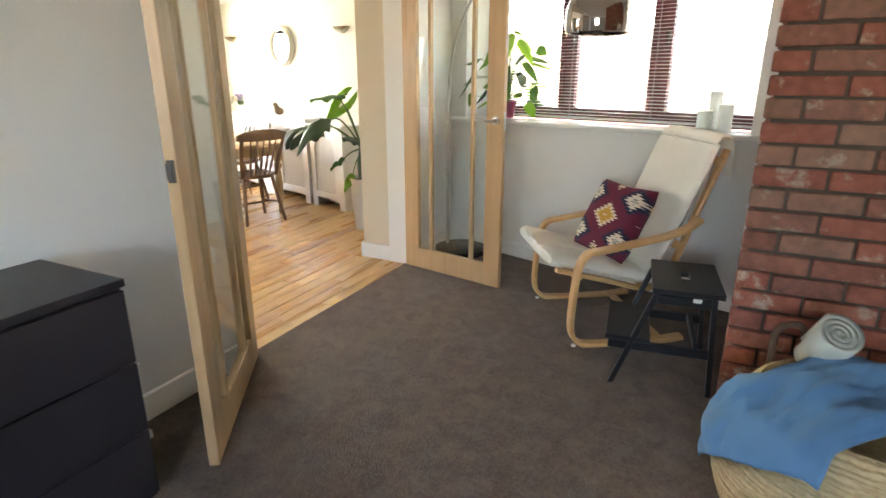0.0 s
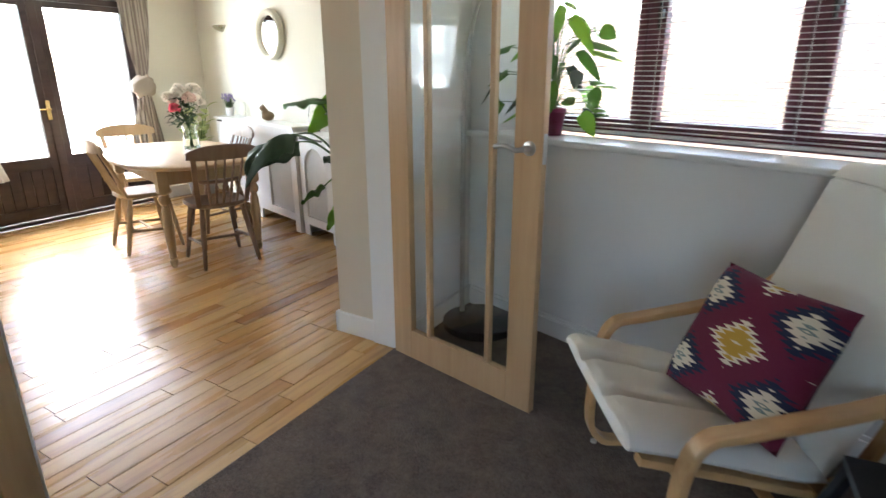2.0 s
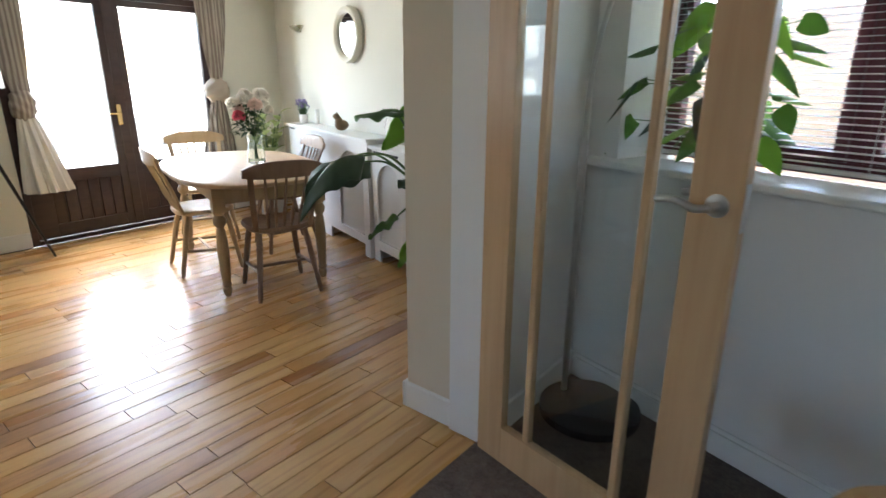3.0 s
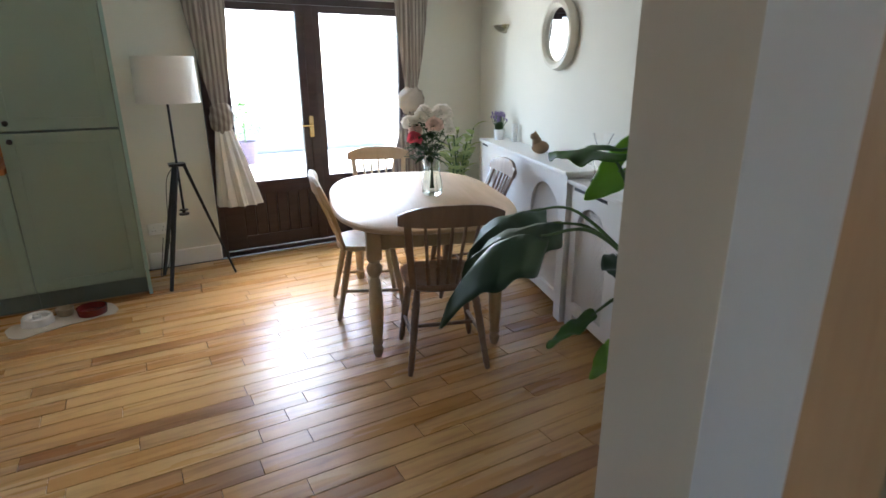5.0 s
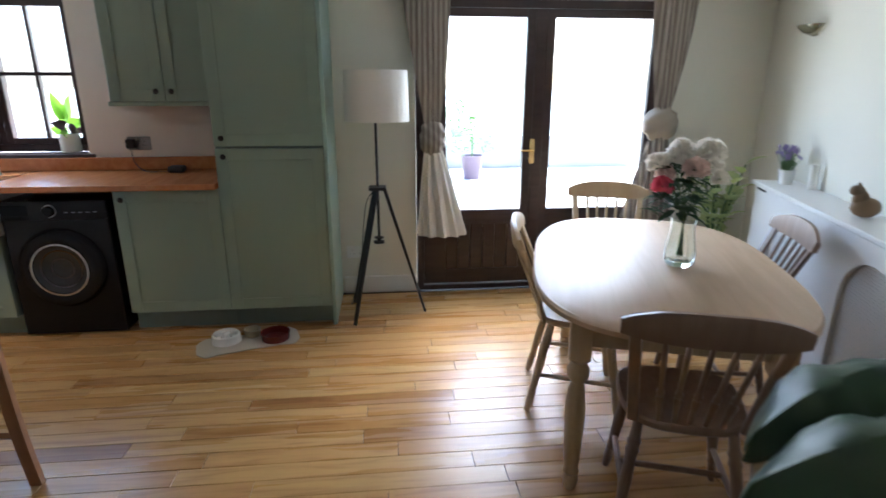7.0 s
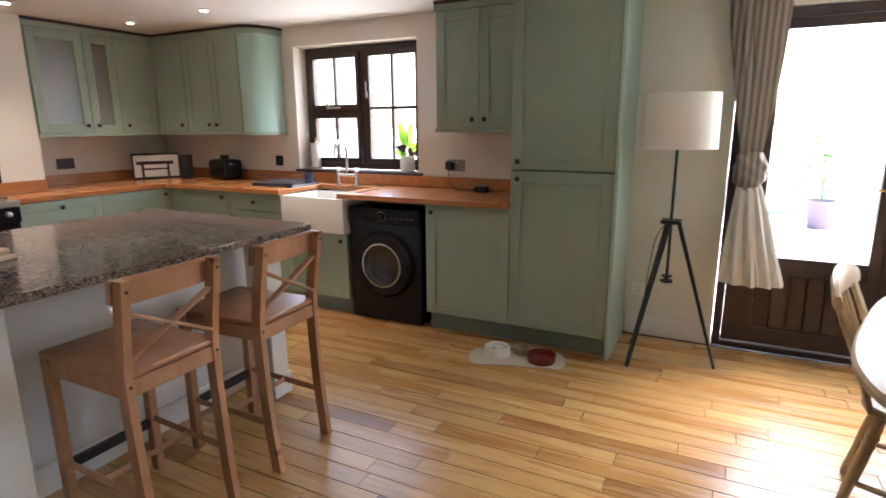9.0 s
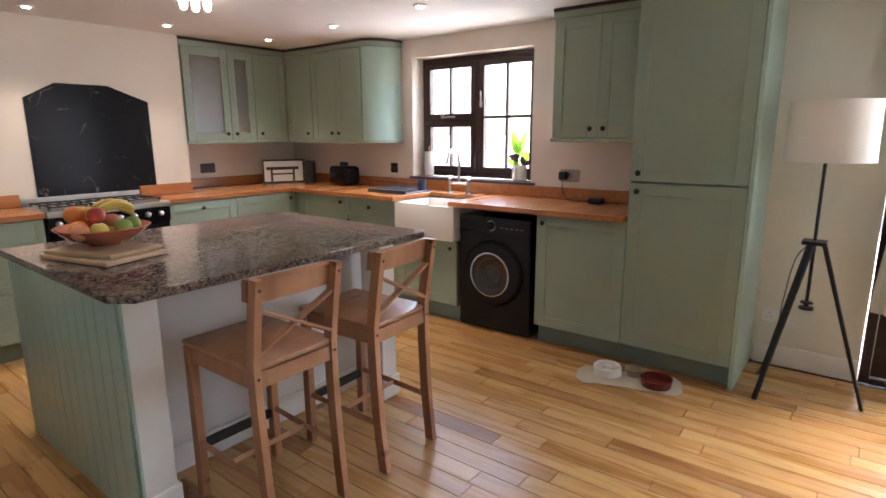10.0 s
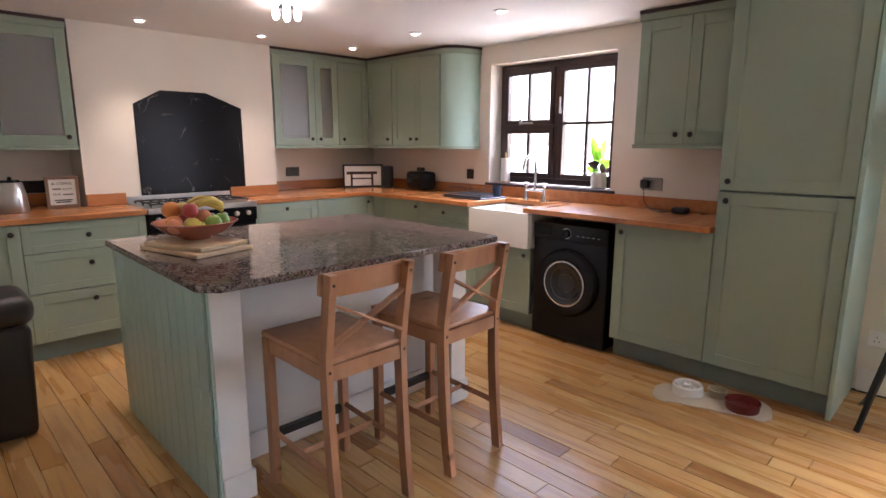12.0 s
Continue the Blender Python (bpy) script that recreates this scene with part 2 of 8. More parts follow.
def box(bm, x0, x1, y0, y1, z0, z1, bevel=0.0, seg=1):
    r = bmesh.ops.create_cube(bm, size=1.0)
    vs = r["verts"]
    m = Matrix.Translation(((x0 + x1) / 2, (y0 + y1) / 2, (z0 + z1) / 2)) @ Matrix.Diagonal((abs(x1 - x0), abs(y1 - y0), abs(z1 - z0), 1))
    bmesh.ops.transform(bm, matrix=m, verts=vs)
    if bevel:
        es = list({e for v in vs for e in v.link_edges})
        bmesh.ops.bevel(bm, geom=es, offset=bevel, segments=seg, affect="EDGES", profile=0.5)
    return vs


def boxm(bm, sx, sy, sz, m, bevel=0.0, seg=1):
    r = bmesh.ops.create_cube(bm, size=1.0)
    vs = r["verts"]
    bmesh.ops.transform(bm, matrix=Matrix.Diagonal((sx, sy, sz, 1)), verts=vs)
    if bevel:
        es = list({e for v in vs for e in v.link_edges})
        out = bmesh.ops.bevel(bm, geom=es, offset=bevel, segments=seg, affect="EDGES", profile=0.5)
        vs = list({v for f in out["faces"] for v in f.verts} | {v for v in vs if v.is_valid})
    bmesh.ops.transform(bm, matrix=m, verts=vs)
    return vs


def rod(bm, a, b, r0, r1=None, seg=12):
    a, b = Vector(a), Vector(b)
    d = b - a
    r1 = r0 if r1 is None else r1
    r = bmesh.ops.create_cone(bm, cap_ends=True, segments=seg, radius1=r0, radius2=r1, depth=d.length)
    m = Matrix.Translation((a + b) / 2) @ d.to_track_quat("Z", "Y").to_matrix().to_4x4()
    bmesh.ops.transform(bm, matrix=m, verts=r["verts"])
    return r["verts"]


def ball(bm, at, r, scale=(1, 1, 1), seg=12, rings=8):
    o = bmesh.ops.create_uvsphere(bm, u_segments=seg, v_segments=rings, radius=r)
    bmesh.ops.transform(bm, matrix=Matrix.Translation(at) @ Matrix.Diagonal((*scale, 1)), verts=o["verts"])
    return o["verts"]


def lathe(bm, profile, at=(0, 0, 0), m=None, seg=20, wave=0.0, waves=0):
    """profile: (radius, height) pairs, turned about z."""
    rings = []
    m = m or Matrix.Identity(4)
    for r, z in profile:
        ring = []
        for i in range(seg):
            a = 2 * math.pi * i / seg
            rr = max(r, 0.0004) * (1 + wave * math.cos(waves * a))
            ring.append(bm.verts.new(m @ (Vector(at) + Vector((rr * math.cos(a), rr * math.sin(a), z)))))
        rings.append(ring)
    for p, q in zip(rings, rings[1:]):
        for i in range(seg):
            j = (i + 1) % seg
            bm.faces.new((p[i], p[j], q[j], q[i]))
    bm.faces.new(rings[0][::-1])
    bm.faces.new(rings[-1])
    return rings


def sweep(bm, pts, radius, seg=8, flat=None, taper=None):
    """A tube, or a flat bar (flat = width, thickness), along points."""
    pts = [Vector(p) for p in pts]
    rings = []
    up = Vector((0, 0, 1))
    for i, p in enumerate(pts):
        d = (pts[min(i + 1, len(pts) - 1)] - pts[max(i - 1, 0)]).normalized()
        side = d.cross(up)
        side = Vector((1, 0, 0)) if side.length < 1e-3 else side.normalized()
        if i and side.dot(last) < 0:
            side = -side
        last = side
        nrm = side.cross(d).normalized()
        k = taper[i] if taper else 1.0
        ring = []
        if flat:
            w, h = flat[0] / 2, flat[1] / 2
            cs = [(-w, -h * 0.6), (-w * 0.85, -h), (w * 0.85, -h), (w, -h * 0.6), (w, h * 0.6), (w * 0.85, h), (-w * 0.85, h), (-w, h * 0.6)]
            for a, c in cs:
                ring.append(bm.verts.new(p + side * a * k + nrm * c * k))
        else:
            for j in range(seg):
                a = 2 * math.pi * j / seg
                ring.append(bm.verts.new(p + (side * math.cos(a) + nrm * math.sin(a)) * radius * k))
        rings.append(ring)
    for p, q in zip(rings, rings[1:]):
        n = len(p)
        for i in range(n):
            j = (i + 1) % n
            bm.faces.new((p[i], p[j], q[j], q[i]))
    bm.faces.new(rings[0][::-1])
    bm.faces.new(rings[-1])


def arc(points, n=10):
    """Smooth curve through points (Catmull-Rom)."""
    ps = [Vector(p) for p in points]
    ps = [ps[0] * 2 - ps[1]] + ps + [ps[-1] * 2 - ps[-2]]
    out = []
    for i in range(1, len(ps) - 2):
        a, b, c, d = ps[i - 1:i + 3]
        for k in range(n):
            t = k / n
            out.append(0.5 * ((2 * b) + (c - a) * t + (2 * a - 5 * b + 4 * c - d) * t * t + (3 * b - a - 3 * c + d) * t ** 3))
    out.append(ps[-2])
    return out


def slab(name, dims, material, bevel=0.0, parent=None, label="", kind="structure"):
    bm = bmesh.new()
    box(bm, *dims, bevel)
    ob = part(name, bm, material, parent, label)
    if kind:
        ob["kind"] = kind
    return ob


def wall_with_hole(name, axis_box, hole, material, parent=None, label=""):
    """A wall in a local frame: runs along x, thick along y. hole: x0, x1, z0, z1."""
    x0, x1, y0, y1, z0, z1 = axis_box
    a, b, c, d = hole
    bm = bmesh.new()
    box(bm, x0, a, y0, y1, z0, z1)
    box(bm, b, x1, y0, y1, z0, z1)
    if c > z0:
        box(bm, a, b, y0, y1, z0, c)
    if d < z1:
        box(bm, a, b, y0, y1, d, z1)
    ob = part(name, bm, material, parent, label)
    ob["kind"] = "structure"
    return ob


H = 2.24          # ceiling height
SKEW = -17.05     # the outer wall runs askew
CW, SW = math.cos(radians(17.05)), math.sin(radians(17.05))


def askew(u, c, z=0.0):
    """Plan point: u along the outer wall, c towards outdoors."""
    return (u * CW + c * SW, -u * SW + c * CW, z)


# ---- structure ----
slab("carpet", (-2.0, 3.2, -2.6, 4.6, -0.05, 0.006), M_CARPET, label="dark brown short-pile carpet of the sitting room")
slab("floor", (-6.64, -2.0, -2.2, 5.95, -0.08, -0.02), M_JOINT, label="dark joints and base under the oak floorboards")
slab("ceiling", (-6.64, 3.2, -2.6, 6.1, H, H + 0.12), M_CEIL, label="plain off-white ceiling")

# wall between the rooms
slab("wall_divider", (-2.44, -1.98, -2.6, 1.84, 0, H), M_WALL_LIV, label="pale painted wall between sitting room and kitchen")
slab("wall_divider_pier", (-2.387, -1.98, 3.495, 4.75, 0, H), M_REVEAL, label="beige painted pier beside the opening")
slab("wall_divider_lintel", (-2.44, -1.98, 1.84, 3.495, 2.04, H), M_REVEAL, label="beige lintel above the double doors")
slab("wall_divider_face", (-1.98, -1.968, 3.54, 4.40, 0.0, H), M_WALL_LIV, label="white grey wall face beside the glazed door")
for y0, y1 in ((1.84, 1.868), (3.467, 3.495)):
    slab("door_frame", (-2.14, -1.962, y0 - (0.02 if y0 < 2 else 0), y1 + (0.02 if y0 > 2 else 0), 0, 2.04), M_WHITE, 0.003, label="white gloss door lining")
slab("door_frame", (-2.14, -1.962, 1.868, 3.467, 2.005, 2.035), M_WHITE, 0.003, label="white gloss door lining head")
for y0, y1 in ((1.77, 1.84), (3.495, 3.565)):
    slab("trim", (-1.966, -1.945, y0, y1, 0, 2.11), M_WHITE, 0.004, label="white architrave")
for y0, y1 in ((-2.6, 1.77), (3.565, 4.27)):
    slab("baseboard", (-1.968, -1.948, y0, y1, 0.0, 0.12), M_WHITE, 0.004, label="white skirting board")
slab("baseboard", (-2.387, -2.145, 3.476, 3.495, 0, 0.12), M_WHITE, 0.004, label="white skirting round the pier")
slab("baseboard", (-2.407, -2.387, 3.476, 4.6, 0, 0.12), M_WHITE, 0.004, label="white skirting on the dining side")

# askew outer walls
ax = thing("wall_outer", (0, 0, 0), SKEW, "outer wall of sitting room and dining area", "", "", "structure")
wall_with_hole("wall_window_side", (-3.16, 0.2, 3.45, 3.85, 0, H), (-2.96, -0.87, 1.03, 2.16), M_WALL_LIV, ax, "white grey wall with the wide window").pop("kind", None)
w = slab("wall_radiator_side", (-8.4, -3.16, 3.66, 3.95, 0, H), M_WALL_DIN, parent=ax, label="cream dining wall")
bm = bmesh.new()
for k, (d, z0, z1) in enumerate(((0.018, 0, 0.10), (0.010, 0.10, 0.12))):
    box(bm, -3.14, -0.5, 3.45 - d, 3.45, z0, z1, 0.002)
part("skirting", bm, M_WHITE, ax, "white moulded skirting board")
bm = bmesh.new()
box(bm, -3.1, -0.80, 3.39, 3.64, 1.03, 1.06, 0.01, 3)
part("window_sill", bm, M_WHITE, ax, "glossy white window board")

# patio and kitchen wall, x = -6.38
slab("wall_patio_north", (-6.64, -6.36, 5.05, 5.95, 0, H), M_WALL_DIN, label="cream wall beside patio doors")
slab("wall_patio_lintel", (-6.64, -6.36, 3.22, 5.05, 2.06, H), M_WALL_DIN, label="cream wall above patio doors")
slab("wall_patio_south", (-6.64, -6.36, 2.64, 3.22, 0, H), M_WALL_DIN, label="cream wall behind the floor lamp")
kw = thing("wall_kitchen_window", (-6.38, 0, 0), 90, "warm cream kitchen window wall", "", "", "structure")
wall_with_hole("wall_face", (-2.2, 2.64, 0, 0.26, 0, H), (-0.18, 1.03, 1.02, 2.08), M_KWALL, kw, "warm cream plaster")
slab("baseboard", (-6.36, -6.342, 2.68, 3.215, 0, 0.13), M_WHITE, 0.004, label="white skirting board")
slab("baseboard", (-6.36, -6.342, 5.06, 5.72, 0, 0.13), M_WHITE, 0.004, label="white skirting board")
slab("wall_south", (-6.64, -2.44, -2.1, -1.9, 0, H), M_KWALL, label="warm cream kitchen wall")
slab("wall_kitchen_east", (-2.46, -2.44, -1.9, 1.82, 0, H), M_KWALL, label="warm cream kitchen side wall")
# sitting room closing walls
# closing wall out of view; its window opening is added to admit light
sw = thing("wall_sitting_south", (0, -2.6, 0), 0, "plain white grey wall with an added window opening, out of view", "", "", "structure")
wall_with_hole("wall_face", (-1.98, 3.2, -0.12, 0, 0, H), (-0.6, 1.0, 0.95, 2.05), M_WALL_LIV, sw, "plain white grey wall")
slab("wall_sitting_east", (3.2, 3.32, -2.72, 4.6, 0, H), M_WALL_LIV, label="plain white grey wall")
slab("wall_sitting_north", (0.20, 3.2, 3.66, 3.85, 0, H), M_WALL_LIV, label="plain white grey wall behind the chimney breast")

# outdoors
slab("ground", (-300, 300, -300, 300, -0.25, -0.15), painted("pale_garden_ground", (0.35, 0.34, 0.28), 0.9, 0.3, 5, 0.2), label="pale garden ground")

# ---- doors and windows ----
def handle(parent, x, z, y, s=1, material=None):
    """Lever handle on a rose; s: which side it sticks out of (local -y or +y); lever points to -x."""
    bm = bmesh.new()
    lathe(bm, [(0.0, 0), (0.027, 0), (0.027, 0.006), (0.012, 0.009), (0.010, 0.045), (0, 0.047)], m=Matrix.Translation((x, y, z)) @ pose(0, 0, 0, 90 if s < 0 else -90, 0, 0), seg=18)
    pts = arc([(x, y + s * 0.042, z), (x - 0.03, y + s * 0.05, z - 0.004), (x - 0.075, y + s * 0.05, z + 0.008), (x - 0.125, y + s * 0.045, z + 0.002)], 6)
    sweep(bm, pts, 0.0095, 10)
    return part("door_handle", bm, material or M_STEEL, parent, "curved satin steel lever handle", True)


def glazed_leaf(name, at, turn, hand, w=0.818, h=1.99):
    t = thing(name, (at[0], at[1], 0.012), turn, "oak double door leaf with three tall clear panes, open", "door")
    bm = bmesh.new()
    box(bm, 0, 0.122, -0.018, 0.018, 0, h, 0.002)
    part("stile", bm, M_PINEDOOR, t)
    bm = bmesh.new()
    box(bm, w - 0.122, w, -0.018, 0.018, 0, h, 0.002)
    part("stile", bm, M_PINEDOOR, t)
    for z0, z1 in ((0, 0.15), (h - 0.11, h)):
        bm = bmesh.new()
        box(bm, 0.122, w - 0.122, -0.018, 0.018, z0, z1, 0.002)
        part("rail", bm, M_PINEDOOR, t)
    for x in (0.222, w - 0.247):
        bm = bmesh.new()
        box(bm, x, x + 0.025, -0.016, 0.016, 0.15, h - 0.11, 0.004)
        part("glazing_bar", bm, M_PINEDOOR, t)
    for a, b in ((0.122, 0.222), (0.247, w - 0.247), (w - 0.222, w - 0.122)):
        bm = bmesh.new()
        box(bm, a, b, -0.003, 0.003, 0.15, h - 0.11)
        p = part("glass_pane", bm, M_PANE, t)
        p.visible_shadow = False
    return t


d1 = glazed_leaf("door_right_leaf", (-1.972, 3.455), -12.0, 1)
handle(d1, 0.765, 1.095, -0.018, -1)
handle(d1, 0.765, 1.095, 0.018, 1)
bm = bmesh.new()
box(bm, 0.8185, 0.8205, -0.011, 0.011, 1.04, 1.15)
part("latch_plate", bm, M_STEEL, d1)
d2 = glazed_leaf("door_left_leaf", (-1.958, 1.845), -55.5, -1, 0.845)
bm = bmesh.new()
box(bm, 0.8455, 0.8485, -0.011, 0.011, 1.04, 1.11)
box(bm, 0.8485, 0.855, -0.014, 0.004, 1.05, 1.10, 0.001)
part("latch_plate", bm, M_DKSTEEL, d2, "steel rebated latch plate")
for z in (0.25, 1.05, 1.75):
    for d, k in ((d1, 1), (d2, -1)):
        bm = bmesh.new()
        rod(bm, (0.0, k * 0.02, z), (0.0, k * 0.02, z + 0.09), 0.006)
        part("hinge", bm, M_STEEL, d, "steel hinge")

# patio doors
pd = thing("patio_doors", (-6.46, 0, 0), 90, "dark-stained wooden patio doors, large panes above boarded panels", "door")
Y0, Y1, YM = 3.225, 5.045, 4.10
for nm, d in (("frame_post", (Y0, Y0 + 0.05, -0.09, 0.0, 0, 2.055)), ("frame_post", (Y1 - 0.05, Y1, -0.09, 0.0, 0, 2.055)), ("frame_head", (Y0 + 0.05, Y1 - 0.05, -0.09, 0, 2.0, 2.055)), ("threshold", (Y0 + 0.05, Y1 - 0.05, -0.10, 0.0, 0, 0.035))):
    bm = bmesh.new()
    box(bm, *d, 0.003)
    part(nm, bm, M_DARKWOOD, pd)


def patio_leaf(a, b, g0, g1):
    l = thing("leaf", (0, 0, 0))
    l.parent = pd
    l.matrix_world = Matrix.Identity(4)
    bm = bmesh.new()
    for d in ((a, g0, 0.04, 1.998), (g1, b, 0.04, 1.998), (g0, g1, 1.945, 1.998), (g0, g1, 0.50, 0.61), (g0, g1, 0.04, 0.15)):
        box(bm, d[0], d[1], -0.07, -0.025, d[2], d[3], 0.002)
    lf = part("leaf", bm, M_DARKWOOD, pd)
    bpy.data.objects.remove(l)
    bm = bmesh.new()
    box(bm, g0, g1, -0.035, -0.028, 0.15, 0.50)
    part("backing_panel", bm, M_DARKWOOD, lf)
    n = 6
    for i in range(n):
        x0 = g0 + (g1 - g0) * i / n
        bm = bmesh.new()
        box(bm, x0 + 0.002, x0 + (g1 - g0) / n - 0.002, -0.06, -0.036, 0.15, 0.50, 0.003)
        part("board", bm, M_DARKWOOD, lf)
    bm = bmesh.new()
    box(bm, g0, g1, -0.05, -0.044, 0.61, 1.945)
    p = part("glass_pane", bm, M_PANE, lf)
    p.visible_shadow = False
    return lf


patio_leaf(Y0 + 0.052, YM - 0.002, 3.44, 4.00)
rl = patio_leaf(YM + 0.002, Y1 - 0.052, 4.20, 4.91)
bm = bmesh.new()
box(bm, 4.045, 4.085, -0.096, -0.072, 0.95, 1.13, 0.004)
rod(bm, (4.065, -0.10, 1.05), (4.065, -0.14, 1.05), 0.008)
sweep(bm, [(4.065, -0.14, 1.05), (4.03, -0.142, 1.05), (3.97, -0.138, 1.052)], 0.008, 8)
part("door_handle", bm, M_BRASS, pd, "brass lever handle on a long plate", True)
bm = bmesh.new()
box(bm, 4.06, 4.14, -0.08, -0.0705, 0.04, 1.998, 0.003)
part("cover_strip", bm, M_DARKWOOD, pd)

# kitchen window, in the reveal
kwn = thing("window_kitchen", (-6.60, 0, 0), 90, "dark-stained timber cottage window with small panes, over the sink", "", "", "structure")
KY0, KY1, KZ0, KZ1 = -0.178, 1.028, 1.055, 2.078
for d in ((KY0, KY0 + 0.05, KZ0, KZ1), (KY1 - 0.05, KY1, KZ0, KZ1), (KY0 + 0.05, KY1 - 0.05, KZ0, KZ0 + 0.05), (KY0 + 0.05, KY1 - 0.05, KZ1 - 0.05, KZ1), (0.40, 0.45, KZ0 + 0.05, KZ1 - 0.05)):
    bm = bmesh.new()
    box(bm, d[0], d[1], -0.07, 0.0, d[2], d[3], 0.003)
    part("window_frame", bm, M_DARKWOOD, kwn)


def sash(a, b, c, d, cols, rows):
    bm = bmesh.new()
    s = 0.042
    for q in ((a, a + s, c, d), (b - s, b, c, d), (a + s, b - s, c, c + s), (a + s, b - s, d - s, d)):
        box(bm, q[0], q[1], -0.085, -0.03, q[2], q[3], 0.003)
    for i in range(1, cols):
        x = a + s + (b - a - 2 * s) * i / cols
        box(bm, x - 0.012, x + 0.012, -0.08, -0.04, c + s, d - s, 0.003)
    for j in range(1, rows):
        z = c + s + (d - c - 2 * s) * j / rows
        box(bm, a + s, b - s, -0.079, -0.041, z - 0.012, z + 0.012, 0.003)
    o = part("sash", bm, M_DARKWOOD, kwn)
    bm = bmesh.new()
    box(bm, a + s, b - s, -0.058, -0.053, c + s, d - s)
    g = part("glass_pane", bm, M_PANE, o)
    g.visible_shadow = False
    return o


sash(KY0 + 0.052, 0.398, 1.56, KZ1 - 0.052, 2, 1)
sash(KY0 + 0.052, 0.398, KZ0 + 0.052, 1.53, 2, 1)
bm = bmesh.new()
box(bm, KY0 + 0.05, 0.40, -0.072, -0.002, 1.525, 1.565, 0.002)
part("transom", bm, M_DARKWOOD, kwn)
sash(0.452, KY1 - 0.052, KZ0 + 0.052, KZ1 - 0.052, 2, 2)
for p0, p1 in (((0.47, -0.10, 1.66), (0.47, -0.10, 1.78)), ((0.06, -0.10, 1.575), (0.20, -0.10, 1.575))):
    bm = bmesh.new()
    sweep(bm, [p0, p1], 0.008, 8)
    box(bm, p0[0] - 0.012, p0[0] + 0.012, -0.10, -0.085, p0[2] - 0.012, p0[2] + 0.04, 0.002)
    part("window_catch", bm, M_STEEL, kwn, "steel casement catch")
bm = bmesh.new()
box(bm, -0.22, 1.07, -0.235, -0.072, 1.03, 1.052, 0.003)
part("window_sill", bm, M_DARKWOOD, kwn, "dark stained inner sill board")

# sitting room window
lw = thing("window_sitting", (0, 0, 0), SKEW, "wide maroon-brown window with three lights", "", "", "structure")
WU0, WU1 = -2.958, -0.872
ed = [WU0, -2.23, -1.55, WU1]
bm = bmesh.new()
for a, b, c, d in ((WU0, WU0 + 0.05, 1.06, 2.158), (WU1 - 0.05, WU1, 1.06, 2.158), (WU0 + 0.05, WU1 - 0.05, 1.06, 1.11), (WU0 + 0.05, WU1 - 0.05, 2.11, 2.158), (-2.255, -2.205, 1.11, 2.11), (-1.575, -1.525, 1.11, 2.11)):
    box(bm, a, b, 3.75, 3.82, c, d, 0.003)
part("window_frame", bm, M_BROWNFRAME, lw)
for a, b in zip(ed, ed[1:]):
    a, b = a + 0.028, b - 0.028
    bm = bmesh.new()
    for q in ((a, a + 0.04, 1.112, 2.108), (b - 0.04, b, 1.112, 2.108), (a + 0.04, b - 0.04, 1.112, 1.152), (a + 0.04, b - 0.04, 2.068, 2.108)):
        box(bm, q[0], q[1], 3.74, 3.79, q[2], q[3], 0.003)
    o = part("sash", bm, M_BROWNFRAME, lw)
    bm = bmesh.new()
    box(bm, a + 0.04, b - 0.04, 3.765, 3.77, 1.152, 2.068)
    g = part("glass_pane", bm, M_PANE, o)
    g.visible_shadow = False
    bm = bmesh.new()
    sweep(bm, [(a + 0.02, 3.715, 1.55), (a + 0.02, 3.715, 1.67)], 0.008, 8)
    box(bm, a + 0.008, a + 0.032, 3.715, 3.741, 1.60, 1.64, 0.002)
    part("window_catch", bm, M_DKSTEEL, o)
M_SLAT = mat("white_blind_slat", (0.82, 0.80, 0.80), 0.4)
bl = thing("venetian_blind", (0, 0, 0), SKEW, "white venetian blind with thin open slats at the window", "blind")
bm = bmesh.new()
boxm(bm, WU1 - WU0 - 0.03, 0.018, 0.001, pose((WU0 + WU1) / 2, 3.70, 0, 13, 0, 0))
slat_mesh = None
for i in range(46):
    z = 1.105 + i * 0.0225
    if slat_mesh is None:
        o = part("slat", bm, M_SLAT, bl)
        slat_mesh = o.data
    else:
        o = new("slat", slat_mesh)
        o.parent = bl
    o.location = (0, 0, z)
for u in (WU0 + 0.2, -2.16, -1.55, WU1 - 0.2):
    bm = bmesh.new()
    rod(bm, (u, 3.686, 1.08), (u, 3.686, 2.14), 0.0015, seg=5)
    part("cord", bm, M_SLAT, bl)
bm = bmesh.new()
box(bm, WU0 + 0.015, WU1 - 0.015, 3.688, 3.712, 1.075, 1.09, 0.002)
part("bottom_rail", bm, M_SLAT, bl)
bm = bmesh.new()
box(bm, WU0 + 0.015, WU1 - 0.015, 3.68, 3.715, 2.13, 2.155, 0.002)
part("head_rail", bm, M_SLAT, bl)


